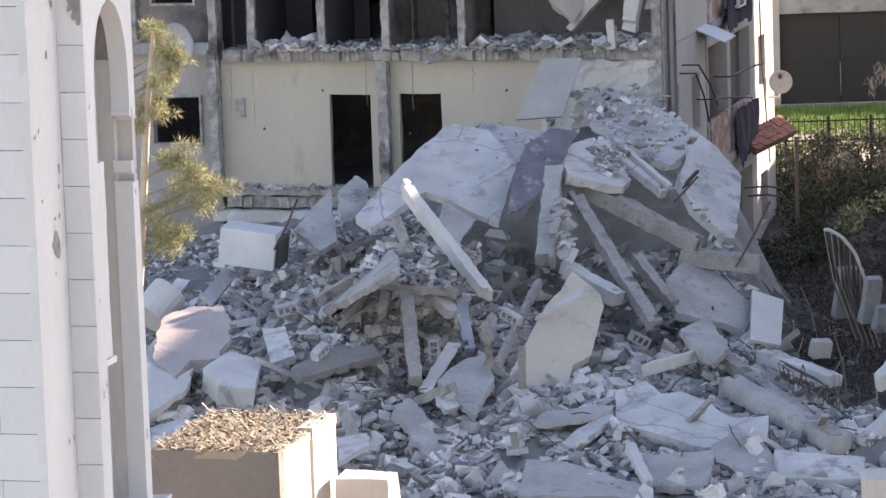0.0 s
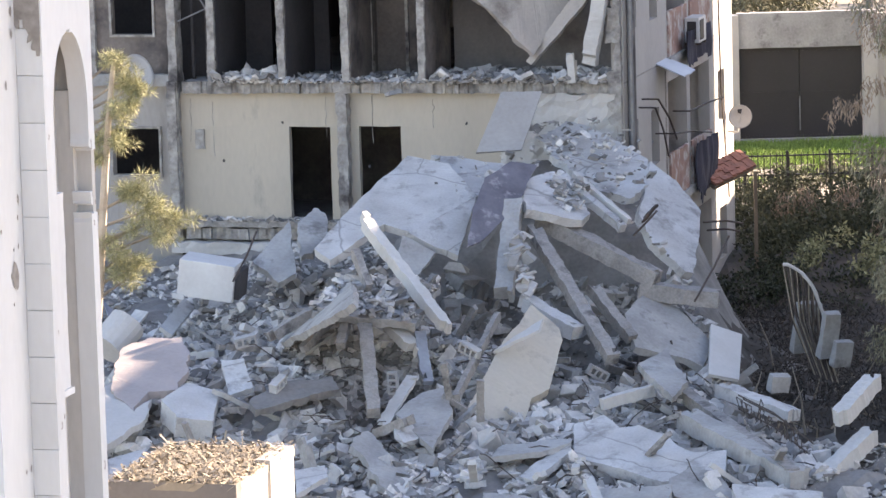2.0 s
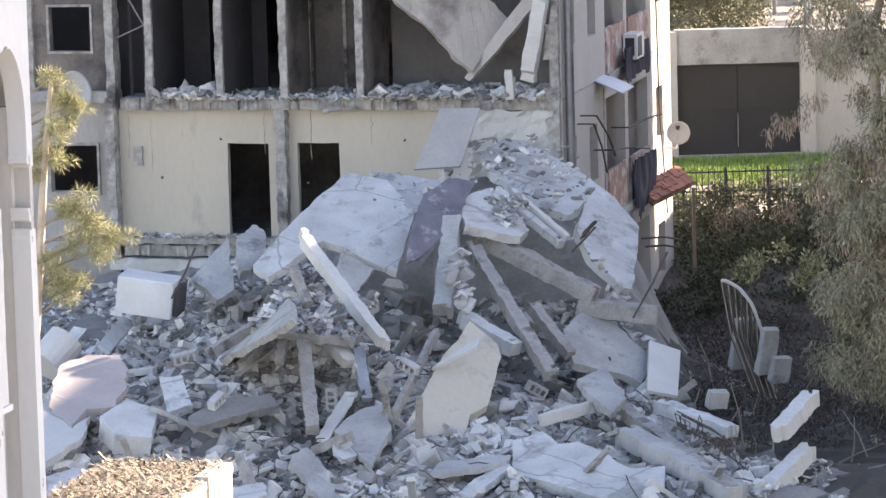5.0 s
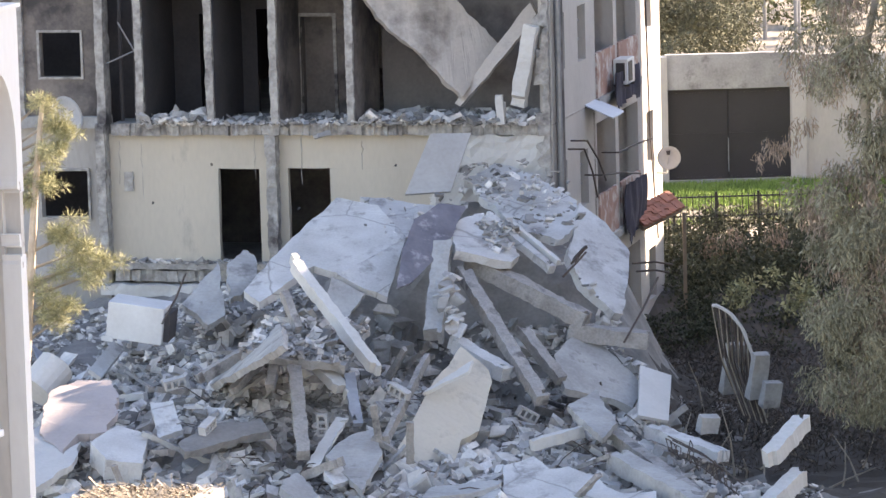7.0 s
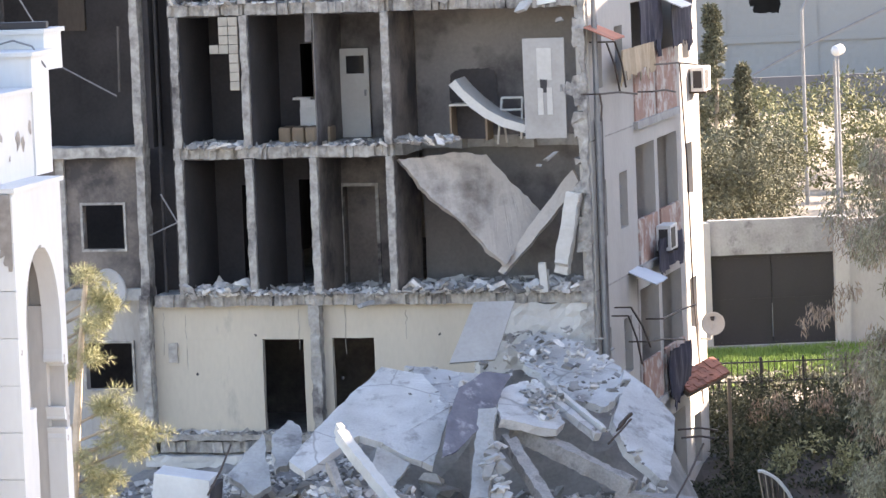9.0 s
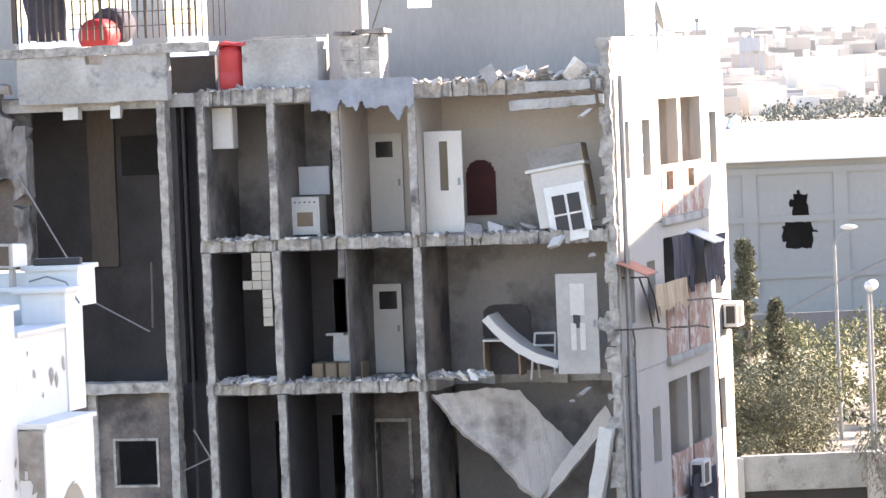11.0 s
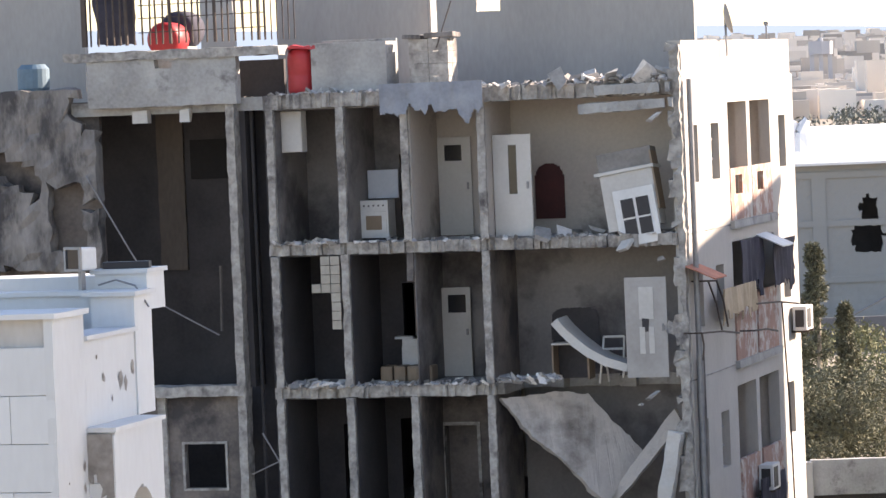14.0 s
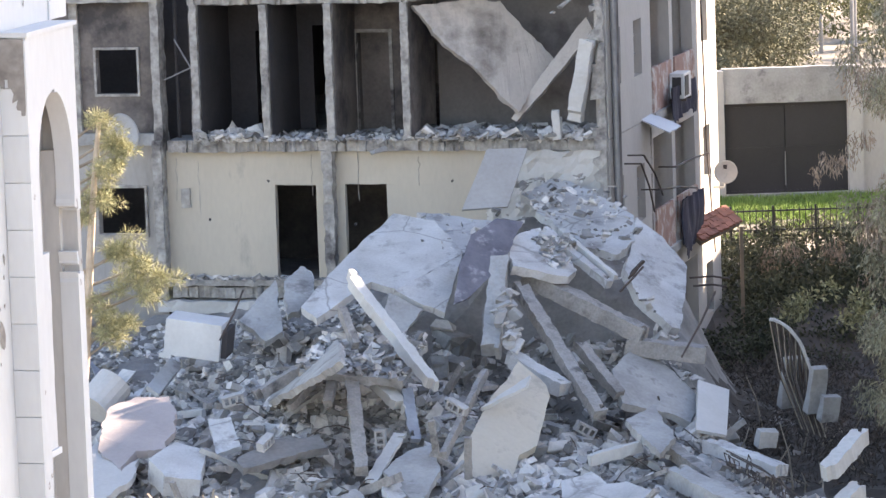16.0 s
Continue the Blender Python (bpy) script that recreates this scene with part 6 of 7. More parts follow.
for (x, z), r in (((17.48, 11.32), 0.9), ((18.2, 11.36), 0.8)):
    vent = tagged(part("roof_cover", roughen(trunk([Vector((0, 0, -0.9)), Vector((0.1, 0, 0.2)), Vector((0.5, 0, 0.9))], r * 0.9, r * 0.3), 0.15, 1.5), ROOFSHEET), "crumpled white cover on the warehouse roof", "cover")
    vent.matrix_world = Matrix.Translation((x, 246, z))
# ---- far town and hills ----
# slope and water tower colours greyed to carry the distance haze
CITYSOIL = mat("hazed_far_soil", (0.3, 0.28, 0.26), (0.2, 0.19, 0.18), scale=0.02, bump=0)
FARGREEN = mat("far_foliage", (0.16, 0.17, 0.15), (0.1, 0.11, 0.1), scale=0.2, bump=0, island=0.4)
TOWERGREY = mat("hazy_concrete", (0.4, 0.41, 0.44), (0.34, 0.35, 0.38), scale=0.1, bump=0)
trng = np.random.default_rng(11)
v, f = chunk_arrays(1, lambda r, n, s: np.zeros((n, 3)), 1, 1.01, trng)
cube = np.array([(a, b, c) for a in (0, 1) for b in (0, 1) for c in (0, 1)], float)
quads = np.array([(0, 1, 3, 2), (4, 6, 7, 5), (0, 4, 5, 1), (2, 3, 7, 6), (0, 2, 6, 4), (1, 5, 7, 3)])
def far_rise(y):
    return np.maximum(0.0, y - 1300) * 0.0118


n = 5200
y = 1150 + 2900 * trng.random(n) ** 0.8
x = trng.uniform(0.04, 0.125, n) * y
dims = np.stack([trng.uniform(5, 15, n), trng.uniform(5, 13, n), trng.uniform(3, 9, n) * (1 + 0.8 * (trng.random(n) < 0.1))], 1)
vv = (cube[None] * dims[:, None] + np.stack([x, y, far_rise(y) - 0.3], 1)[:, None]).reshape(-1, 3)
tagged(fast_mesh("far_town", vv, (quads[None] + (np.arange(n) * 8)[:, None, None]).reshape(-1, 4), CITY), "pale low houses of a distant town", "town", kind="stuff")
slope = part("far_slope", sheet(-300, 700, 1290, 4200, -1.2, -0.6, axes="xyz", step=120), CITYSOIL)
for p in slope.data.vertices:
    p.co.z += max(0.0, p.co.y - 1300) * 0.0118 + 0.5
tagged(slope, "rising ground under the distant town, haze in its colour", "ground", kind="structure")
m = 900
cs = np.stack([trng.uniform(-0.02, 0.14, m), 420 + 2200 * trng.random(m) ** 1.4, trng.uniform(0.5, 3, m)], 1)
cs[:, 2] += far_rise(cs[:, 1])
cs[:, 0] *= cs[:, 1]
tagged(leaf_cloud("far_trees", cs, trng.uniform(1.5, 4.0, m), 42000, 1.2, 0.7, FARGREEN, None, 31), "dusty trees before the distant town", "tree", kind="stuff")
tx, tz = (119.77, 20.97)
tower = empty("water_tower", Matrix.Translation((tx, 1500, 0)), "distant concrete water tower, greyed for haze", "tower")
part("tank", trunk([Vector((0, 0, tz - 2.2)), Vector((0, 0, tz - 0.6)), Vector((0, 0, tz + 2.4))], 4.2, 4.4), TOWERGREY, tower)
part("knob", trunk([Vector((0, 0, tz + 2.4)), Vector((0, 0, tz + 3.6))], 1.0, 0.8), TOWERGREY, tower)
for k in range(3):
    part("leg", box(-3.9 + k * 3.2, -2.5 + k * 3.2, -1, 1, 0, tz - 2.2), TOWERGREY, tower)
# hills emit a flat pale blue that stands in for haze
hillm = bpy.data.materials.new("haze_glow")
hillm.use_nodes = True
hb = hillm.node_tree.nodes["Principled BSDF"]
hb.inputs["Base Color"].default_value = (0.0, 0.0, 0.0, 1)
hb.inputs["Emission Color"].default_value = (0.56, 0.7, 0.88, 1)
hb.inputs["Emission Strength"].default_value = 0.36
HZ = (373.72, 51.42)[1]
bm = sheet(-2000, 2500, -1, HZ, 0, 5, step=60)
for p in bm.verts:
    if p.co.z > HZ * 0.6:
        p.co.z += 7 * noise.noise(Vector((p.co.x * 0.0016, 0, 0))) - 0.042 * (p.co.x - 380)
hills = tagged(part("backdrop", bm, hillm), "blue hills on the horizon, haze given as a glow", "hills", kind="structure")
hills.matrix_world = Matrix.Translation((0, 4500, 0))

# ---- on the roof ----
def at_house(u, v, z, rz=0.0, rx=0.0, ry=0.0):
    return BASE @ pose(u, v, z, rx, ry, rz)


def bowl(radius, depth, rings=7, seg=28, thick=0.02):
    """A shallow dish, open towards +z."""
    bm = bmesh.new()
    sheets = []
    for off in (0.0, -thick):
        grid = []
        for i in range(rings + 1):
            r = radius * i / rings
            grid.append([bm.verts.new((r * math.cos(a), r * math.sin(a), depth * (i / rings) ** 2 + off)) for a in (2 * math.pi * k / seg for k in range(seg))])
        for i in range(rings):
            for k in range(seg):
                q = [grid[i][k], grid[i][(k + 1) % seg], grid[i + 1][(k + 1) % seg], grid[i + 1][k]]
                bm.faces.new(q if i else q)
        sheets.append(grid[-1])
    for k in range(seg):
        bm.faces.new((sheets[0][k], sheets[0][(k + 1) % seg], sheets[1][(k + 1) % seg], sheets[1][k]))
    bmesh.ops.remove_doubles(bm, verts=bm.verts, dist=1e-4)
    return bm


def facing(place, normal):
    return Matrix.Translation(place) @ Vector(normal).to_track_quat("Z", "Y").to_matrix().to_4x4()


def lathe(profile, seg=20):
    bm = bmesh.new()
    rows = [[bm.verts.new((r * math.cos(2 * math.pi * k / seg), r * math.sin(2 * math.pi * k / seg), z)) for k in range(seg)] for r, z in profile]
    for a, b in zip(rows[:-1], rows[1:]):
        for k in range(seg):
            bm.faces.new((a[k], a[(k + 1) % seg], b[(k + 1) % seg], b[k]))
    bm.faces.new(rows[0]), bm.faces.new(rows[-1])
    return bm


DISH = mat("weathered_dish", (0.36, 0.33, 0.29), (0.24, 0.22, 0.2), rough=0.6, scale=1.5, bump=0.05)
TANK = mat("pale_tank_plastic", (0.55, 0.58, 0.62), (0.42, 0.45, 0.5), rough=0.6, scale=1.0, bump=0.05)

# ribbed water tank, and a slimmer one beside it
(u, z), (u2, z2) = (-10.33, 17.96), (-10.28, 19.19)
rad = (-9.69, 18.54)[0] - u
tank = empty("water_tank", at_house(u, 6.5, PH + 0.12), "pale blue-grey ribbed plastic water tank on the roof", "tank")
H = z2 - PH - 0.12
part("body", lathe([(rad * 0.97, 0)] + [(rad * (1.0 if k % 2 else 0.97), H * 0.85 * (k + 0.5) / 10) for k in range(10)] + [(rad * 0.95, H * 0.86), (rad * 0.55, H * 0.95), (rad * 0.3, H * 0.97)]), TANK, tank, smooth=True)
part("lid", lathe([(rad * 0.3, H * 0.97), (rad * 0.3, H), (rad * 0.05, H * 1.02)]), TANK, tank)
(u, z) = (-11.26, 18.49)
tank2 = empty("water_tank", at_house(u, 7.0, PH + 0.12), "narrow grey water tank beside the larger one", "tank")
part("body", lathe([(0.16, 0), (0.17, 0.5), (0.16, 0.95), (0.1, 1.0)]), GREYSTEEL, tank2)
part("pipe", bar([(0, 0, 1.0), (0, 0, 1.12), (0.4, 0, 1.12)], 0.02), GREYSTEEL, tank2)

# large dish on its lattice stand
(u, z) = (-9.26, 19.14)
dish = empty("satellite_dish", at_house(u, 6.2, PH + 0.12), "large weathered satellite dish on a steel lattice stand", "satellite dish")
DZ = z - PH - 0.12
bm = bowl(0.86, 0.22)
bm.transform(facing((0, 0, DZ), (0.42, 0.55, 0.72)))
part("reflector", bm, DISH, dish, smooth=True)
part("mast", rod((-0.22, 0, 0), (-0.22, 0.05, DZ + 0.05), 0.05, seg=8), GREYSTEEL, dish)
part("mast", rod((0.42, 0, 0), (0.3, 0.05, DZ), 0.035, seg=8), STEEL, dish)
for a, b in (((-0.5, -0.3, 0), (0.0, 0, DZ * 0.6)), ((0.0, -0.3, 0), (0.25, 0, DZ * 0.9)), ((0.5, 0.3, 0), (0.1, 0, DZ * 0.8)), ((0.55, -0.2, 0), (0.5, 0, DZ * 0.7)), ((-0.45, 0.3, 0.1), (0.45, 0, DZ * 0.55)), ((0.15, -0.3, 0), (0.05, 0, DZ * 0.7)), ((0.35, -0.3, 0), (0.4, 0, DZ * 0.75))):
    part("strut", rod(a, b, 0.022), STEEL, dish)
part("feed_arm", bar([(0, 0, DZ - 0.1), (0.3, -0.1, DZ - 0.5), (0.52, 0, DZ - 0.48)], 0.03), DISH, dish)

# tank on a tall stand and antenna rods
(u, z) = (-8.66, 19.15)
stand = empty("tank_stand", at_house(u, 7.0, PH + 0.12), "small pale tank on a leaning steel stand", "tank")
SZ = z - PH - 0.12
bm = lathe([(0.2, -0.35), (0.22, -0.3), (0.22, 0.3), (0.2, 0.35)])
bm.transform(Matrix.Translation((0, 0, SZ)) @ Matrix.Rotation(radians(90), 4, "Y"))
part("tank", bm, TANK, stand, smooth=True)
for a, b in (((-0.1, 0, 0), (-0.3, 0, SZ)), ((0.35, 0, 0), (0.3, 0, SZ)), ((0.1, 0.2, 0), (0.3, 0.1, SZ)), ((0.3, 0, 0), (0.05, 0, SZ)), ((0.15, 0, SZ * 0.5), (0.35, 0, SZ * 0.5))):
    part("leg", rod(a, b, 0.03), STEEL, stand)
rods_up = (((-8.29, 17.78), (-8.27, 19.97), 0.04), ((-10.95, 18.13), (-10.93, 19.42), 0.02), ((-10.77, 18.12), (-10.49, 19.43), 0.02), ((-11.84, 17.97), (-11.8, 18.71), 0.015), ((-9.31, 19.23), (-9.3, 19.8), 0.03), ((-13.32, 18.04), (-13.27, 19.87), 0.015), ((-6.85, 17.64), (-6.83, 18.03), 0.05))
for (a, za), (b, zb), r in rods_up:
    ob = tagged(part("antenna_rod", rod((0, 0, -0.3), (b - a, 0, zb - za), r), STEEL), "thin dark antenna rod on the roof", "antenna", "roof antennas")
    ob.matrix_world = at_house(a, 6.0 if za > PH - 0.4 else 3.0, za)
(u, z) = (-6.49, 17.67)
ob = tagged(part("bent_pipe", bar([(0, 0, -1.8), (0, 0, 0.35), (0.45, 0, 0.38)], 0.025), GREYSTEEL), "bent grey pipe rising beside the roof wall", "pipe")
ob.matrix_world = at_house(u, 4.6, z)
for (u, z), v, r, nrm, lab in (((-10.71, 18.38), 4.5, 0.24, (0.75, -0.6, 0.3), "small battered satellite dish on the roof"), ((0.14, 16.51), 4.0, 0.32, (0.92, 0.3, 0.2), "satellite dish seen edge-on at the parapet")):
    d = empty("satellite_dish", at_house(u, v, L5 + (0.83 if u > -2 else 1.9)), lab, "satellite dish")
    h = z - L5 - (0.83 if u > -2 else 1.9)
    bm = bowl(r, r * 0.25)
    bm.transform(facing((0, 0, h), nrm))
    part("reflector", bm, DISH, d, smooth=True)
    part("mast", bar([(0, 0.05, -0.4), (-0.02, 0.05, h)], 0.025), GREYSTEEL, d)
(u, z) = (0.25, 16.4)
sp = empty("roof_lamp", at_house(-0.1, 9.6, L5 + 0.8), "small lamp on a thin post at the parapet", "lamp")
part("post", rod((0, 0, 0), (0, 0, 0.32), 0.02), GREYSTEEL, sp)
part("head", box(-0.05, 0.05, -0.05, 0.05, 0.3, 0.38, 0.01), GREYSTEEL, sp)

# red plastic barrel, concrete trough, capped chimney
(u, z), (ub, zb) = (-8.24, 15.48), (-7.94, 16.59)
br = ub - u
bar_ob = empty("plastic_barrel", at_house(u, 0.9, L5), "bright red plastic barrel with a crumpled lid", "barrel")
part("body", lathe([(br * 0.9, 0), (br, 0.08), (br, 0.35), (br * 0.95, 0.38), (br, 0.42), (br, 0.75), (br * 0.9, 0.9), (br * 0.6, 0.95)]), RED, bar_ob, smooth=True)
part("cover", roughen(sheet(-br, br * 1.3, -br, br, 0.93, 0.99, axes="xyz", step=0.1), 0.08, 4), RED, bar_ob, "crumpled red sheet")
(a, za), (b, zb) = (-7.95, 15.53), (-6.32, 16.33)
tr = empty("concrete_trough", at_house(a, 0.6, L5), "grey concrete trough standing on the roof edge", "trough")
part("front", box(0, b - a, 0, 0.08, 0.02, zb - L5, 0.01), CONCRETE, tr)
part("side", box(b - a - 0.08, b - a, 0.08, 0.8, 0.02, zb - L5, 0.01), CONCRETE, tr)
part("side", box(0, 0.08, 0.08, 0.8, 0.02, zb - L5, 0.01), CONCRETE, tr)
part("back", box(0, b - a, 0.8, 0.88, 0.02, zb - L5 + 0.06, 0.01), CONCRETE, tr)
part("floor", box(0.08, b - a - 0.08, 0.08, 0.8, 0.05, 0.12), CONCRETE, tr)
(a, za), (b, zb) = (-5.92, 15.38), (-5.07, 16.34)
ch = empty("chimney", at_house(a, 0.9, L5), "square block chimney with two stone caps", "chimney")
for r in range(4):
    for c in range(2):
        part("block", roughen(box(c * (b - a) / 2 + 0.004, (c + 1) * (b - a) / 2 - 0.004, 0, 0.7, (zb - L5) * r / 4 + 0.004, (zb - L5) * (r + 1) / 4 - 0.004), 0.012, 5), EDGE, ch)
part("cap", roughen(box(-0.1, 0.3, -0.1, 0.5, zb - L5, zb - L5 + 0.09, 0.02), 0.02, 4), SCORCH, ch)
part("cap", roughen(box(0.36, 0.98, -0.05, 0.55, zb - L5 + 0.02, zb - L5 + 0.12, 0.02), 0.02, 4), SCORCH, ch)
part("rod", rod((0.6, 0, zb - L5 - 0.2), (0.95, 0, zb - L5 + 0.75), 0.014), STEEL, ch)

# barred cage with a dark canopy, red drums inside
(a, za), (b, zb) = (-12.8, 16.46), (-8.81, 17.67)
cage = empty("roof_cage", at_house(a, 0.3, za), "dark steel cage of bars under a sagging dark canopy", "cage")
CW, CH = b - a, zb - za
for k in range(26):
    x = CW * k / 25 + 0.02 * math.sin(k * 5)
    part("bar", rod((x, 0, 0), (x + 0.02 * math.sin(k * 3), 0, CH), 0.022 if k % 6 else 0.04), STEEL, cage)
for z in (0.25, 0.55, 0.82, 1.1):
    if z < CH:
        part("cross_bar", rod((CW * 0.3, 0, z), (CW, 0, z + 0.02), 0.01), STEEL, cage)
for k in range(6):
    part("bar", rod((CW, 0.4 * k, 0), (CW, 0.4 * k, CH), 0.014), STEEL, cage)
part("corner_post", box(-0.05, 0.05, -0.05, 0.05, 0, CH), STEEL, cage)
bm = sheet(0.3, CW + 0.05, -0.1, 1.2, 0, 0.05, axes="xyz", step=0.2, amp=0.05)
for v in bm.verts:
    v.co.z += CH + 0.13 * (v.co.x / CW) - 0.12 + 0.05 * math.sin(v.co.x * 2.1)
part("canopy", bm, DARKCLOTH, cage, "sagging dark canopy")
part("hung_cloth", roughen(sheet(0.05, 0.95, 0.02, CH - 0.05, 0.5, 0.54, step=0.15), 0.08, 2), DARKCLOTH, cage, "dark cloth hung inside the bars")
for (u, z), v, r in (((-11.47, 16.59), 1.8, 0.36), ((-11.42, 16.79), 2.6, 0.4)):
    dr_ = empty("plastic_drum", at_house(u, v, L5 - 0.02), "red plastic drum lying inside the roof cage", "drum")
    bm = lathe([(r * 0.8, -0.4), (r, -0.33), (r, 0.33), (r * 0.8, 0.4)])
    bm.transform(Matrix.Translation((0, 0, z - L5)) @ Matrix.Rotation(radians(90), 4, "X"))
    part("body", bm, RED if v < 2 else DARKCLOTH, dr_, smooth=True)
    part("cradle", box(-0.2, 0.2, -0.3, 0.3, 0, max(0.05, z - L5 - r * 0.9)), CONCRETE, dr_)
(u, z) = (-14.06, 16.25)
ob = tagged(part("blue_drum", lathe([(0.3, 0), (0.34, 0.1), (0.34, 0.5), (0.25, 0.6)]), mat("blue_plastic", (0.12, 0.2, 0.26), (0.08, 0.13, 0.18), rough=0.6, scale=2)), "faded blue drum on the broken wall", "drum")
ob.matrix_world = at_house(u, 0.5, L5 + 0.25)

# torn tarpaulin over the roof edge
(a, za), (b, zb) = (-6.24, 15.34), (-4.07, 15.26)
bm = sheet(a, b, za - 1.0, za + 0.1, -0.27, -0.255, step=0.03, bite=lambda s, t: t < za - 0.5 + 0.5 * noise.noise(Vector((s * 2.6, 3, 0))) + 0.16 * noise.noise(Vector((s * 9, 5, 0))))
for v in bm.verts:
    v.co.y += 0.06 * noise.noise(Vector((v.co.x * 5, v.co.z * 2, 0)))
ob = tagged(part("tarpaulin", bm, CLOTH), "torn grey tarpaulin hanging over the roof edge", "tarpaulin")
ob.matrix_world = BASE
for (a, za), (b, zb), lab in (((-2.1, 14.77), (-0.14, 14.85), "loose concrete strip hanging under the roof edge"), ((-1.75, 15.14), (-0.2, 15.16), "broken strip of roof edge")):
    p, q = BASE @ Vector((a, -0.12, za)), BASE @ Vector((b, -0.1, zb))
    beam("roof_strip", (p, q), 0.13, 0.2, CONCRETE, lab, "strip", 3.0)

# crumbs along the exposed floor edges
def on_floor(u0, u1, v0, v1, z):
    def spots(r, n, size):
        return np.stack([r.uniform(u0, u1, n), v0 + (v1 - v0) * r.random(n) ** 1.6, z + size * 0.15], 1)
    return spots


for u0, u1, v1, z, n, hi in ((LEFT, -0.3, 1.5, L2, 1300, 0.2), (-4, -0.3, 1.8, L2 + 0.05, 620, 0.3), (LEFT, -7.1, 0.9, L2 + 0.05, 130, 0.4), (LEFT, -4.0, 1.0, L3, 300, 0.18), (LEFT, -7.2, 0.8, L3, 140, 0.25), (-4.0, -2.8, 0.5, L3 + 0.05, 120, 0.3), (LEFT, -0.3, 1.2, L4, 260, 0.15), (LEFT, -7.2, 0.8, L4, 70, 0.3), (-3.2, -1.9, 1.5, L4, 60, 0.35), (LEFT, -0.2, 1.3, L5, 420, 0.22), (-3, -0.3, 0.8, L5 + 0.05, 120, 0.4), (-9.2, -5.0, 0.2, L1 + 0.16, 160, 0.2)):
    v, f = chunk_arrays(n, on_floor(u0, u1, -0.12, v1, z), 0.03, hi, rng, 0.35)
    ob = tagged(fast_mesh("floor_debris", v, f, RUBBLE), "plaster crumbs and rubble along a torn floor edge", "rubble", kind="stuff")
    ob.matrix_world = BASE

# ---- top-storey rooms ----
def room_box(name, lo, hi, v, depth, material, label, category, bevel=0.01, lift=None):
    (a, za), (b, zb) = lo, hi
    base = lift if lift is not None else za
    ob = empty(name, at_house(a, v, base), label, category)
    return ob, b - a, zb - base


st, w, h = room_box("gas_stove", (-7.12, 12.28), (-6.5, 13.03), 0.9, 0.5, WHITE, "white gas stove with a raised glass lid", "stove", lift=L4)
part("body", box(0, w, 0, 0.55, 0.05, h, 0.012), WHITE, st)
dr_ = part("oven_door", box(0.04, w - 0.04, -0.02, 0.0, 0.14, h * 0.72, 0.008), WHITE, st)
part("oven_window", box(0.14, w - 0.14, -0.028, -0.021, 0.22, h * 0.62), WOOD, dr_)
part("plinth", box(0.02, w - 0.02, 0.03, 0.5, 0, 0.05), DARKGATE, st)
for k in range(5):
    part("knob", rod((0.1 + k * (w - 0.2) / 4, 0, h * 0.87), (0.1 + k * (w - 0.2) / 4, -0.025, h * 0.87), 0.018, seg=8), DARKGATE, st)
part("lid", box(0.06, w + 0.1, 0.48, 0.5, h + 0.03, h + 0.62), TANK, st, "raised greenish glass lid")

def door(name, lo, hi, v, label, material=DOORWHITE, panes=(), turn=0.0, floor=L4, handle=True):
    (a, za), (b, zb) = lo, hi
    ob = empty(name, at_house(a, v, floor, turn), label, "door")
    w, h = b - a, zb - floor
    part("leaf", sheet(0, w, 0.02, h, 0, 0.045, holes=[(p[0] * w, p[1] * w, p[2] * h, p[3] * h) for p in panes], step=0.5), material, ob)
    for p in panes:
        part("pane", box(p[0] * w, p[1] * w, 0.02, 0.03, p[2] * h, p[3] * h), GLASS, ob, "dark glass pane")
    if handle:
        part("handle", box(w - 0.1, w - 0.06, -0.04, 0, h * 0.47, h * 0.54), GREYSTEEL, ob)
    return ob


door("room_door", (-4.1, 12.24), (-3.3, 14.3), 0.5, "white room door standing open, narrow dark pane", panes=[(0.4, 0.62, 0.42, 0.9)])
door("room_door", (-5.7, 12.26), (-4.98, 14.27), 2.02, "cream room door with a small dark vent", panes=[(0.2, 0.72, 0.76, 0.92)])
door("room_door", (-6.12, 12.27), (-5.72, 14.25), 2.02, "cream door leaf folded against the wall", handle=False)
door("room_door", (-7.62, 12.32), (-7.42, 14.29), 2.02, "narrow cream door edge in the kitchen", handle=False)
cup, w, h = room_box("wall_cupboard", (-8.6, 14.1), (-8.15, 14.85), 0.4, 0.4, PALE, "cream wall cupboard under the ceiling, smoke-stained", "cupboard")
part("body", box(0, w, 0, 0.35, 0, h + 0.1, 0.008), PALE, cup)
part("door", box(0.02, w - 0.02, -0.02, 0, 0.02, h - 0.02, 0.005), PALE, cup)
# smoked hole in the back wall
(a, za), (b, zb) = (-3.63, 12.59), (-3.0, 13.65)
bm = sheet(a, b, L4 + 0.3, zb, 2.06, 2.085, step=0.03, bite=lambda s, t: (s - (a + b) / 2) ** 2 / ((b - a) / 2) ** 2 + max(0, (t - zb + 0.55) / 0.55) ** 4 > 1.0)
house_part("smoke_hole", bm, mat("dark_red_recess", (0.09, 0.03, 0.03), (0.05, 0.02, 0.02), scale=2), "dark red recess in the back wall")
# leaning wardrobe with arched panes
(a, za), (b, zb) = (-1.42, 11.78), (-0.55, 12.72)
wd = empty("wardrobe", at_house(a - 0.1, 0.1, L4 + 0.06, 0, -4, -9), "pale wardrobe tipped at the floor edge, arched glazed doors", "wardrobe")
part("body", box(-0.1, 1.0, 0.0, 0.5, 0.0, 1.15, 0.01), PALE, wd)
part("side", box(1.0, 1.04, 0.0, 0.5, 0.3, 1.5, 0.01), WOOD, wd)
part("top", box(-0.2, 1.06, -0.05, 0.6, 1.15, 1.22, 0.01), DOORWHITE, wd)
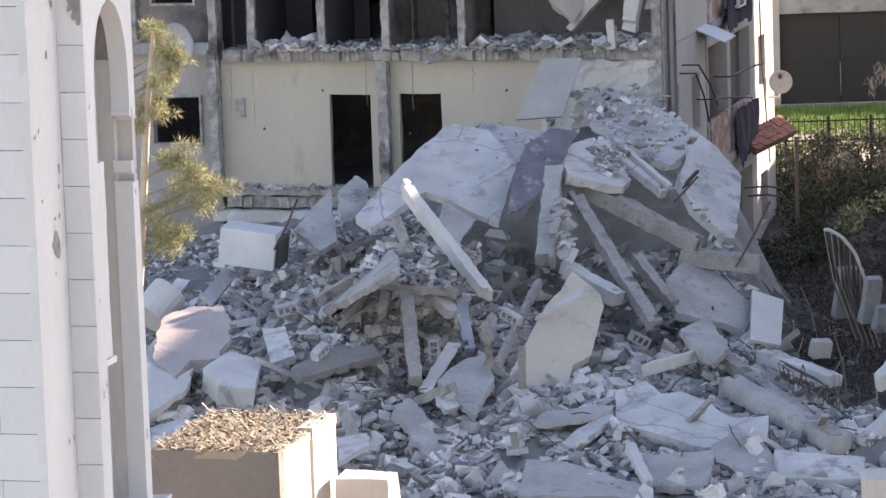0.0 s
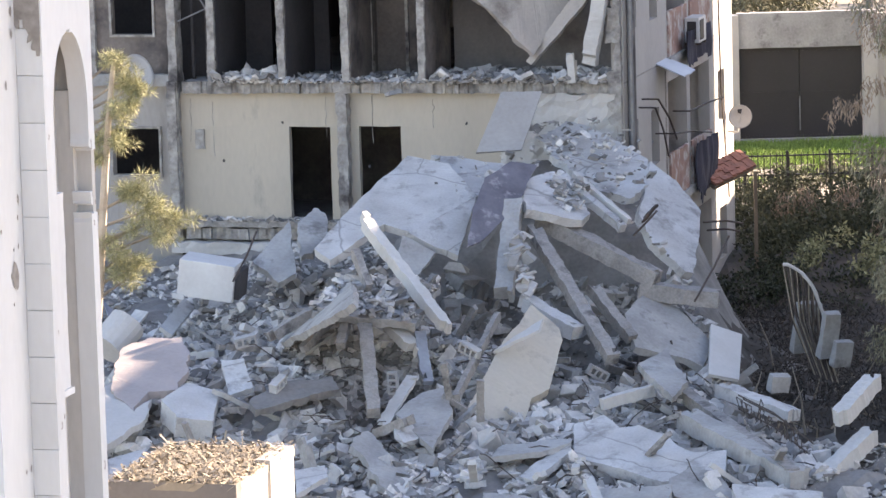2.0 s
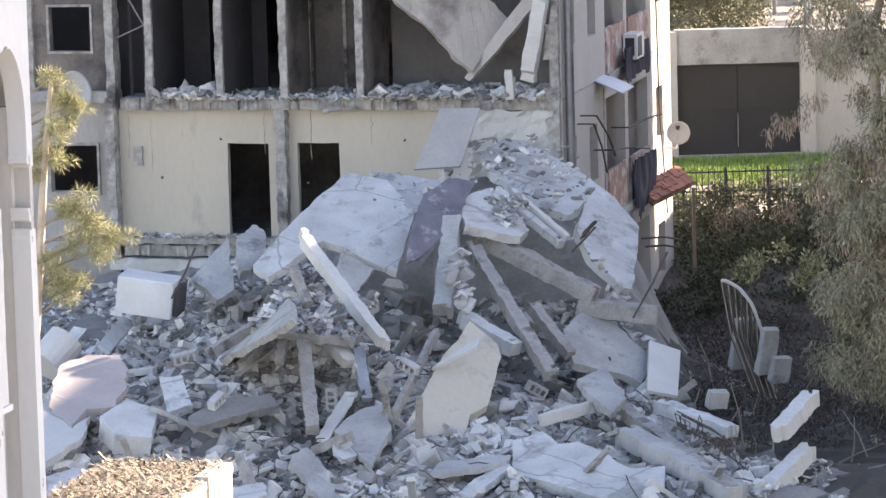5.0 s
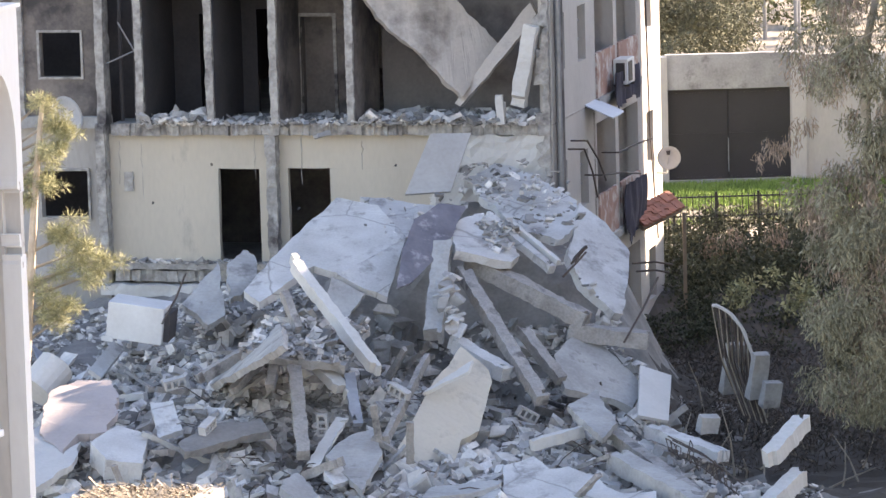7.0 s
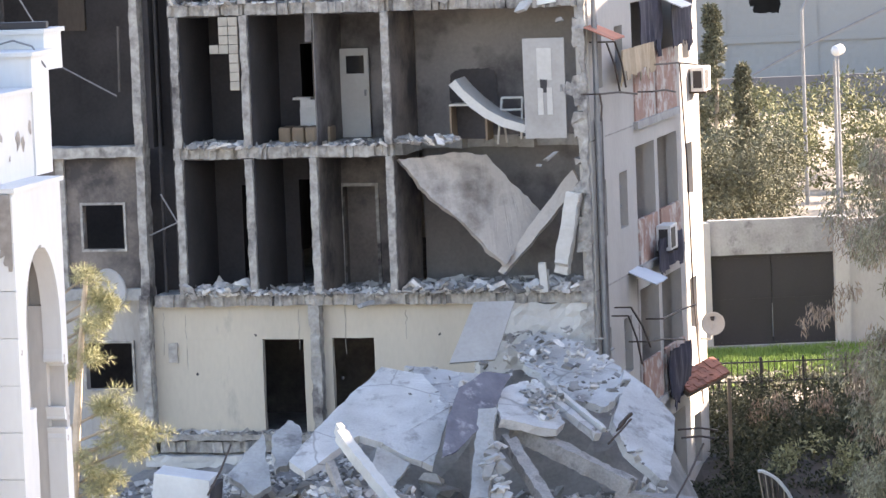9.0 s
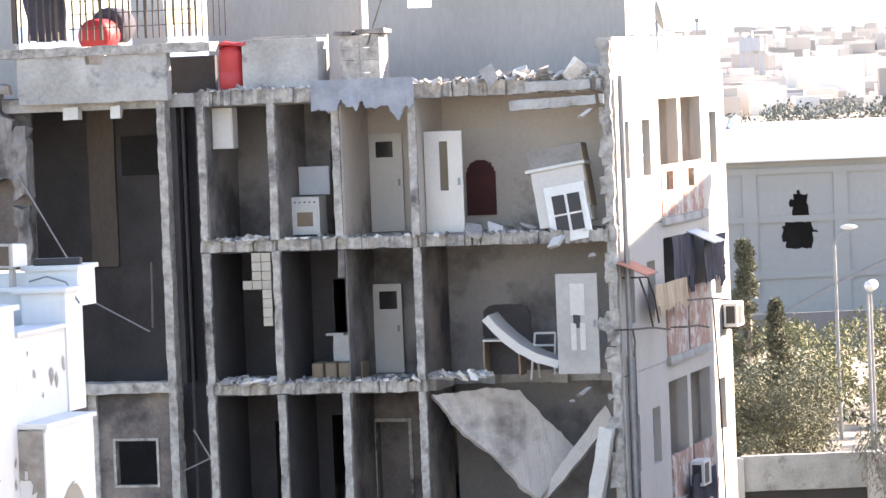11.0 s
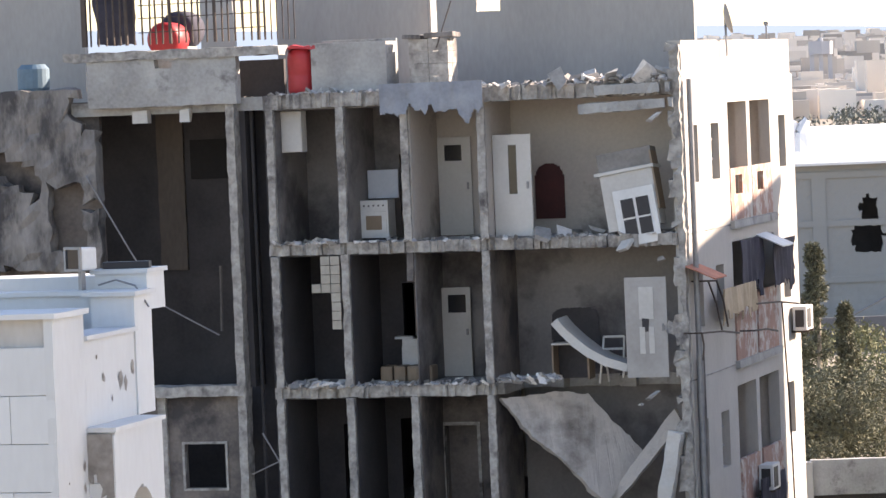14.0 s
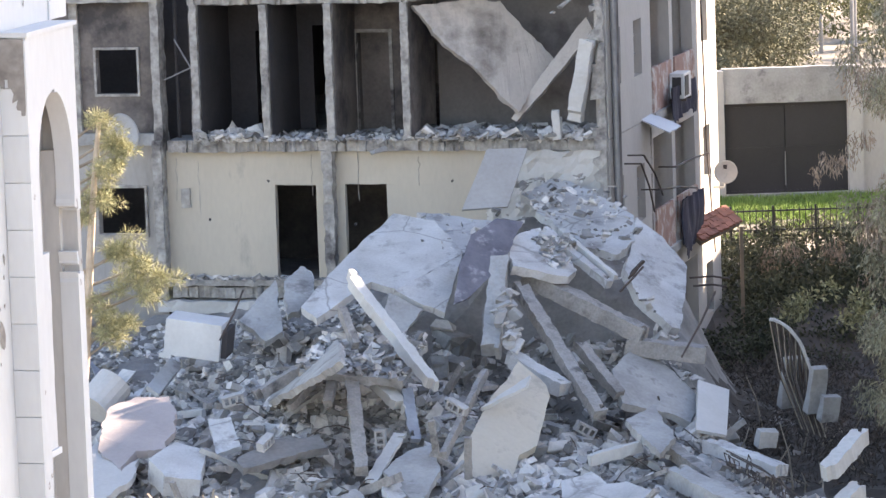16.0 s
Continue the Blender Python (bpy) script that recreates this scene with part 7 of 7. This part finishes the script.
part("top_box", box(-0.12, 1.02, 0.1, 0.6, 1.22, 1.6, 0.01), DUST, wd)
dr_ = part("door", box(0.12, 0.98, -0.06, -0.02, -0.35, 0.8, 0.006), WHITE, wd, "white door leaf")
for x in (0.26, 0.58):
    for z0, z1 in ((-0.15, 0.18), (0.22, 0.6)):
        part("pane", box(x, x + 0.26, -0.075, -0.061, z0, z1), DARKGATE, dr_)
# ---- third-storey rooms ----
fr, w, h = room_box("refrigerator", (-6.52, 9.34), (-6.12, 10.09), 1.6, 0.5, WHITE, "small white refrigerator, smoke-stained", "refrigerator", lift=L3)
part("body", box(0, w, 0, 0.5, 0.0, h, 0.015), WHITE, fr)
part("door", box(0.0, w, -0.04, -0.005, 0.03, h - 0.15, 0.012), WHITE, fr)
part("top_tray", box(-0.15, w * 0.6, -0.02, 0.4, h, h + 0.05), WHITE, fr)
door("wood_panel", (-6.3, 9.26), (-5.8, 11.1), 1.95, "brown wooden panel against the wall", WOOD, floor=L3, handle=False)
door("room_door", (-5.75, 9.25), (-5.1, 11.12), 1.95, "cream room door with a dark pane", panes=[(0.25, 0.85, 0.72, 0.92)], floor=L3)
door("wood_panel", (-4.75, 9.24), (-4.45, 11.19), 1.95, "brown wooden panel against the wall", WOOD, floor=L3, handle=False)
door("room_door", (-7.5, 9.31), (-7.3, 10.9), 1.95, "narrow cream door edge, sooted", floor=L3, handle=False)
# striped sofa back
(a, za), (b, zb) = (-6.8, 9.32), (-5.65, 9.53)
sf = empty("sofa", at_house(a, 0.8, L3), "brown striped sofa back at the floor edge", "sofa")
for k in range(4):
    part("cushion", box(k * (b - a) / 4 + 0.01, (k + 1) * (b - a) / 4 - 0.01, 0, 0.5, 0, 0.34, 0.06), WOOD, sf)
# column of tile blocks left hanging on the partition
(a, za), (b, zb) = (-7.73, 10.42), (-7.31, 11.95)
tl = empty("tile_facing", at_house(a, -0.06, za), "pale tile facing still hanging on a partition", "tiles")
tw = (b - a) / 2
cells = [(1, r) for r in range(8)] + [(0, r) for r in range(4, 8)] + [(-1, 4)]
for c, r in cells:
    ob = part("tile", box(c * tw + 0.006, (c + 1) * tw - 0.006, 0, 0.06, r * 0.19 + 0.005, (r + 1) * 0.19 - 0.005, 0.01), BLOCKBEIGE, tl)
    ob.location.y = random.uniform(-0.01, 0.01)
# curved mattress, cabinet and panelled door in the right room
pts = [Vector((u, 0, z)) for u, z in ((-2.92, 10.42), (-2.75, 10.22), (-2.5, 9.98), (-2.2, 9.74), (-1.85, 9.55), (-1.42, 9.42))]
bm = bmesh.new()
for k in range(5):
    box_into(bm, 0, 1, 0, 1, 0, 1, Matrix.Translation(pts[k] + Vector((0, 0.1, 0))) @ (pts[k + 1] - pts[k]).to_track_quat("X", "Z").to_matrix().to_4x4() @ Matrix.Diagonal(((pts[k + 1] - pts[k]).length + 0.05, 0.9, 0.17, 1)))
ob = tagged(part("mattress", roughen(bm, 0.02, 4), PALE), "bent pale mattress draped over the floor edge", "mattress")
ob.matrix_world = BASE
cb, w, h = room_box("cabinet", (-3.05, 9.26), (-2.3, 9.95), 0.6, 0.5, WOOD, "broken tan wooden cabinet without its front", "cabinet", lift=L3)
for x in (0, w):
    part("side", sheet(x, x + 0.04, 0, h, 0, 0.5, step=0.2, amp=0.01), WOOD, cb)
part("top", box(0, w + 0.05, 0, 0.5, h, h + 0.04, 0.006), PALE, cb)
part("back", box(0, w, 0.46, 0.5, 0, h), BLACK, cb)
dd = door("panelled_door", (-1.32, 9.28), (-0.46, 11.33), -0.02, "grey panelled door hanging at the floor edge, punctured", floor=9.28, material=GREYDOOR)
w = 0.86
for x0, x1, z0, z1 in ((0.3, 0.62, 1.2, 1.85), (0.3, 0.42, 0.5, 1.05), (0.5, 0.62, 0.5, 1.05)):
    part("moulding", box(x0 * w / 0.9, x1 * w / 0.9, -0.015, 0.0, z0, z1, 0.006), PALE, dd)
part("puncture", roughen(box(0.36, 0.48, -0.02, -0.012, 0.95, 1.2), 0.05, 8), BLACK, dd)
ch_ = empty("chair", at_house(-2.1, 0.8, L3 - 0.1), "dark-framed chair tipped against the wall", "chair")
for a, b in (((0, 0, 0), (0.12, 0, 0.95)), ((0.5, 0, 0.1), (0.55, 0, 0.95)), ((0.12, 0, 0.95), (0.55, 0, 0.95)), ((0.1, 0, 0.7), (0.55, 0, 0.7)), ((0.05, 0, 0.45), (0.52, 0, 0.45)), ((0.05, 0.4, 0.45), (0.1, 0.4, 0.0))):
    part("rail", rod(a, b, 0.025), DOORWHITE, ch_)
part("seat", box(0.03, 0.54, 0, 0.42, 0.43, 0.47, 0.01), DARKGATE, ch_)
(a, za), (b, zb) = (-3.4, 9.9), (-2.35, 10.66)
bm = sheet(a, b, za - 0.4, zb, 2.06, 2.08, step=0.03, bite=lambda s, t: ((s - (a + b) / 2) / ((b - a) / 2)) ** 4 + ((t - (za - 0.4 + zb) / 2) / ((zb - za + 0.4) / 2)) ** 4 > 0.9 + 0.3 * noise.noise(Vector((s * 3, t * 3, 0))))
house_part("smoke_hole", bm, BLACK, "scorched black hole in the back wall")

# ---- second storey: fallen ceiling slab and doors ----
broken_slab("ceiling_slab", ((0.07, 86.09, 8.90), (0.53, 86.25, 8.94), (1.18, 86.47, 9.01), (1.87, 86.63, 8.89), (2.93, 86.52, 7.72), (2.72, 86.33, 7.40), (2.15, 85.89, 6.67), (1.90, 85.92, 6.93), (1.52, 85.96, 7.36), (1.12, 85.98, 7.75), (0.47, 86.01, 8.36)), 0.16, ROOM, 0.04, "fallen grey ceiling slab hanging into the room", "slab")
broken_slab("ceiling_slab", ((3.61, 86.02, 8.58), (3.75, 85.88, 8.28), (2.98, 85.97, 7.42), (2.14, 86.07, 6.47), (2.03, 86.14, 6.53), (2.80, 86.10, 7.58)), 0.12, ROOM, 0.02, "broken strip of fallen ceiling", "slab")
a, b = (BASE @ Vector((u, -0.1, z)) for u, z in ((-0.33, 8.2), (-0.66, 6.55)))
beam("wall_stump", (a, b), 0.36, 0.28, PALE, "pale torn wall stump hanging at the corner", "wall stump", 4.0)
a, b = (BASE @ Vector((u, -0.15, z)) for u, z in ((-1.03, 6.78), (-1.0, 6.2)))
beam("wall_stump", (a, b), 0.16, 0.16, PALE, "short pale pipe-like stump at the floor edge", "wall stump", 6.0)
for (u, z), s in (((-0.8, 8.93), 0.3), ((-1.04, 8.76), 0.18), ((-0.56, 14.55), 0.3), ((-0.51, 11.69), 0.22), ((-4.76, 5.98), 0.38), ((-1.26, 11.98), 0.4)):
    ob = new("concrete_block", shapes[int(s * 100) % 10])
    ob.matrix_world = Matrix.LocRotScale(BASE @ Vector((u, -0.12, z)), Euler((0.3, 0.5, s * 9)), (s, s * 0.7, s * 0.8))
    tagged(ob, "pale lump of concrete caught at the floor edge", "block")
(a, za), (b, zb) = (-5.7, 6.26), (-4.98, 8.25)
bm = sheet(-5.73, -4.27, L2, L3 - TH, 1.7, 1.82, holes=[(a, b, L2 - 0.1, zb)], step=0.3, amp=0.02)
house_part("inner_partition", bm, SOOTY, "scorched partition with a doorway")
bm = bmesh.new()
for x in (a - 0.07, b):
    box_into(bm, x, x + 0.07, 1.66, 1.84, L2, zb + 0.07)
box_into(bm, a - 0.07, b + 0.07, 1.662, 1.84, zb, zb + 0.07)
house_part("door_frame", roughen(bm, 0.015, 4), EDGE, "peeling door frame")

# ---- clutter on the side wall ----
def at_side(v, z, out=0.0, rz=0.0):
    return BASE @ pose(out, v, z, 0, 0, rz)


def air_unit(v, z, label):
    ac = empty("air_conditioner", at_side(v, z, 0.05), label, "air conditioner")
    part("casing", box(0, 0.32, 0, 0.8, 0, 0.55, 0.02), WHITE, ac)
    part("grille", box(0.32, 0.33, 0.08, 0.5, 0.06, 0.49), DARKGATE, ac, "dark round fan grille")
    part("bracket", box(-0.05, 0.34, 0.1, 0.14, -0.05, 0), STEEL, ac)
    part("bracket", box(-0.05, 0.34, 0.66, 0.7, -0.05, 0), STEEL, ac)
    part("front_slot", box(0.06, 0.26, -0.008, 0, 0.08, 0.47), DARKGATE, ac)
    return ac


air_unit((6.15, 6.34)[0], (6.15, 6.34)[1], "white air conditioner hanging askew on the wall")
air_unit((10.65, 9.49)[0], (10.65, 9.49)[1], "white air conditioner on a steel bracket")


def cloth(v0, v1, z0, z1, out, material, label, seed):
    bm = sheet(v0, v1, z0, z1, out, out + 0.015, axes="yzx", step=0.09, bite=lambda s, t: t < z0 + 0.35 * (z1 - z0) * (0.5 + noise.noise(Vector((s * 2.5, seed, 0)))) )
    for p in bm.verts:
        p.co.x += 0.09 * noise.noise(Vector((p.co.y * 4, p.co.z * 1.2, seed)))
    ob = tagged(part("hanging_cloth", bm, material), label, "cloth")
    ob.matrix_world = BASE


(va, za), (vb, zb) = (5.45, 5.8), (8.09, 6.64)
cloth(va, vb, za, zb, 0.25, DARKCLOTH, "dark torn cloth hanging below an air conditioner", 3)
(va, za), (vb, zb) = (5.01, 10.52), (7.34, 11.8)
cloth(va, vb, za, zb, 0.08, DARKCLOTH, "dark shredded curtain in the loggia opening", 5)
(va, za), (vb, zb) = (7.38, 10.49), (9.83, 11.68)
cloth(va, vb, za, zb, 0.3, DARKCLOTH, "dark shredded awning cloth", 7)
(va, za), (vb, zb) = (1.83, 10.19), (5.24, 10.93)
TAN = mat("tan_board", (0.55, 0.43, 0.3), (0.4, 0.31, 0.21), scale=2)
cloth(va, vb, za, zb, 0.3, TAN, "tan torn board hanging from the wall", 9)
(va, za), (vb, zb) = (6.67, 2.73), (8.74, 4.09)
cloth(va, vb, za, zb, 0.2, DARKCLOTH, "dark cloth hanging low on the side wall", 11)
for (v, z), w, m_, lab in (((-0.18, 11.32), 1.1, TILE, "small red canopy over a window"), ((3.33, 5.98), 1.2, TANK, "pale sheet canopy over the loggia"), ((7.07, 11.62), 1.2, WHITE, "pale awning sheet torn loose")):
    bm = sheet(0, w, 0, 0.6, 0, 0.03, axes="yxz", step=0.2, amp=0.015)
    for p in bm.verts:
        p.co.z -= 0.45 * p.co.x
    ob = tagged(part("canopy_sheet", bm, m_), lab, "canopy")
    ob.matrix_world = at_side(v, z + 0.2, 0.0)
def rail(points, r, label):
    ob = tagged(part("steel_rail", bar([Vector(p) for p in points], r), STEEL), label, "rail", "bent balcony rails")
    ob.matrix_world = BASE


for (v0, z0), (v1, z1) in (((-0.5, 10.2), (3.19, 9.95)), ((5.15, 10.44), (9.88, 10.15)), ((4.76, 9.89), (7.33, 9.71)), ((5.07, 4.99), (8.86, 4.85)), ((3.23, 4.73), (7.45, 4.24)), ((1.53, 5.48), (2.77, 4.32)), ((1.83, 5.62), (3.69, 4.56)), ((-0.5, 10.2), (-0.47, 9.66)), ((0.3, 11.2), (1.5, 10.09)), ((1.12, 11.16), (2.08, 10.17))):
    rail([(0.35, v0, z0), (0.38, (v0 + v1) / 2, (z0 + z1) / 2 + 0.04), (0.35, v1, z1)], 0.022, "bent dark steel rail on the side wall")
    rail([(-0.02, v0, z0), (0.35, v0, z0)], 0.018, "short steel bracket in the side wall")
# cable down the wall
rail([(0.1, 9.2, L3 + 1.0), (0.16, 9.4, L2 + 1.5), (0.12, 9.8, L1 + 1.8), (0.15, 10.4, 2.4)], 0.02, "slack cable down the side wall")
# satellite dish by the far corner, tiled canopy below it
(v, z) = (11.66, 4.15)
d = empty("satellite_dish", at_side(11.1, z, 0.3), "cream satellite dish pierced by shrapnel on the corner", "satellite dish")
bm = bowl(0.27, 0.06)
bm.transform(facing((0, 0, 0), (0.25, -1, 0.1)))
part("reflector", bm, PALE, d, smooth=True)
part("arm", bar([(0, 0, 0), (-0.05, -0.05, -0.35), (-0.3, 0.05, -0.35)], 0.025), PALE, d)
part("puncture", roughen(box(-0.05, 0.03, -0.045, -0.03, 0.08, 0.16), 0.03, 9), BLACK, d)
place = ((6.97, 94.6, 3.46), (0.35, -0.4, -0.3), (-1.01, -1.7, -0.19))
ca, cx, cy = (Vector(p) for p in place)
can = empty("tile_canopy", Matrix.Translation(ca), "sagging red tiled canopy beside the wall", "canopy")
tile_mesh = None
nrm = cx.cross(cy).normalized()
nrm = nrm if nrm.z > 0 else -nrm
bm = bmesh.new()
vs = [bm.verts.new(p - nrm * o) for o in (0.02, 0.1) for p in (Vector((0, 0, 0)), cx, cx + cy, cy)]
for q in ((0, 1, 2, 3), (4, 5, 6, 7), (0, 1, 5, 4), (1, 2, 6, 5), (2, 3, 7, 6), (3, 0, 4, 7)):
    bm.faces.new([vs[i] for i in q])
part("deck", bm, WOOD, can)
bm = box(-0.5, 0.5, -0.5, 0.5, 0, 0.05)
t0 = part("tile", bm, TILE)
source = t0.data
bpy.data.objects.remove(t0)
rot = Matrix((cx.normalized(), nrm.cross(cx.normalized()), nrm)).transposed().to_4x4()
for i in range(4):
    for j in range(12):
        ob = new("tile", source)
        ob.parent = can
        p = cx * (i + 0.5) / 4 + cy * (j + 0.5) / 12 + nrm * random.uniform(0, 0.03)
        ob.matrix_local = Matrix.Translation(p) @ rot @ pose(0, 0, 0, random.uniform(-4, 4), random.uniform(-4, 4), random.uniform(-5, 5)) @ Matrix.Diagonal((cx.length / 4 * 0.96, cy.length / 12 * 0.98, 1, 1))
# post under the canopy
part("post", box(cx.x - 0.04, cx.x + 0.04, cx.y - 0.04, cx.y + 0.04, -ca.z, cx.z - 0.1), WOOD, can)

# round dish on the left wall behind the pine
(u, z) = (-10.4, 6.36)
d = empty("satellite_dish", at_house(u, -0.3, z), "sunlit cream dish on a stained wall", "satellite dish")
bm = bowl(0.42, 0.12)
bm.transform(facing((0.1, 0, 0), (0.85, -0.45, 0.35)))
part("reflector", bm, PALE, d, smooth=True)
part("arm", bar([(0, 0, 0), (0, 0.3, -0.15), (0, 0.55, -0.15)], 0.03), GREYSTEEL, d)

# loose cables across the stairwell
for pts in ([((-12.78, 13.77)), ((-11.85, 12.14)), ((-11.15, 10.99)), ((-9.99, 10.37))], [((-9.13, 8.31)), ((-8.79, 7.71)), ((-9.39, 7.45))]):
    ob = tagged(part("loose_cable", bar([Vector((u, -0.05, z)) for u, z in pts], 0.018), GREYSTEEL), "pale slack cable across the burnt stairwell", "cable")
    ob.matrix_world = BASE

# ---- dry litter on the low block ----
n = 2600
r = np.random.default_rng(8)
x, y = r.uniform(-1.75, 0.0, n), r.uniform(0.0, 2.4, n)
ang, ln = r.uniform(0, 6.28, n), r.uniform(0.03, 0.16, n)
p = np.stack([x, y, STOP + r.uniform(0.0, 0.07, n)], 1)
d = np.stack([np.cos(ang), np.sin(ang), r.normal(0, 0.35, n)], 1) * ln[:, None]
s = np.stack([-np.sin(ang), np.cos(ang), np.zeros(n)], 1) * (0.004 + 0.012 * r.random(n))[:, None]
v = np.stack([p - s, p + s, p + d + s, p + d - s], 1).reshape(-1, 3)
ob = tagged(fast_mesh("dry_litter", v, (np.arange(n) * 4)[:, None] + np.arange(4)[None], STRAW), "dry straw, twigs and leaves on the block's top", "litter", kind="stuff")
ob.matrix_world = SHED
v, f = chunk_arrays(900, lambda q, m, size: np.stack([q.uniform(-1.72, -0.02, m), q.uniform(0.02, 2.35, m), np.full(m, STOP + 0.01)], 1), 0.02, 0.1, r, 0.6)
ob = tagged(fast_mesh("gravel", v, f, STRAW), "small stones and clods on the block's top", "gravel", kind="stuff")
ob.matrix_world = SHED
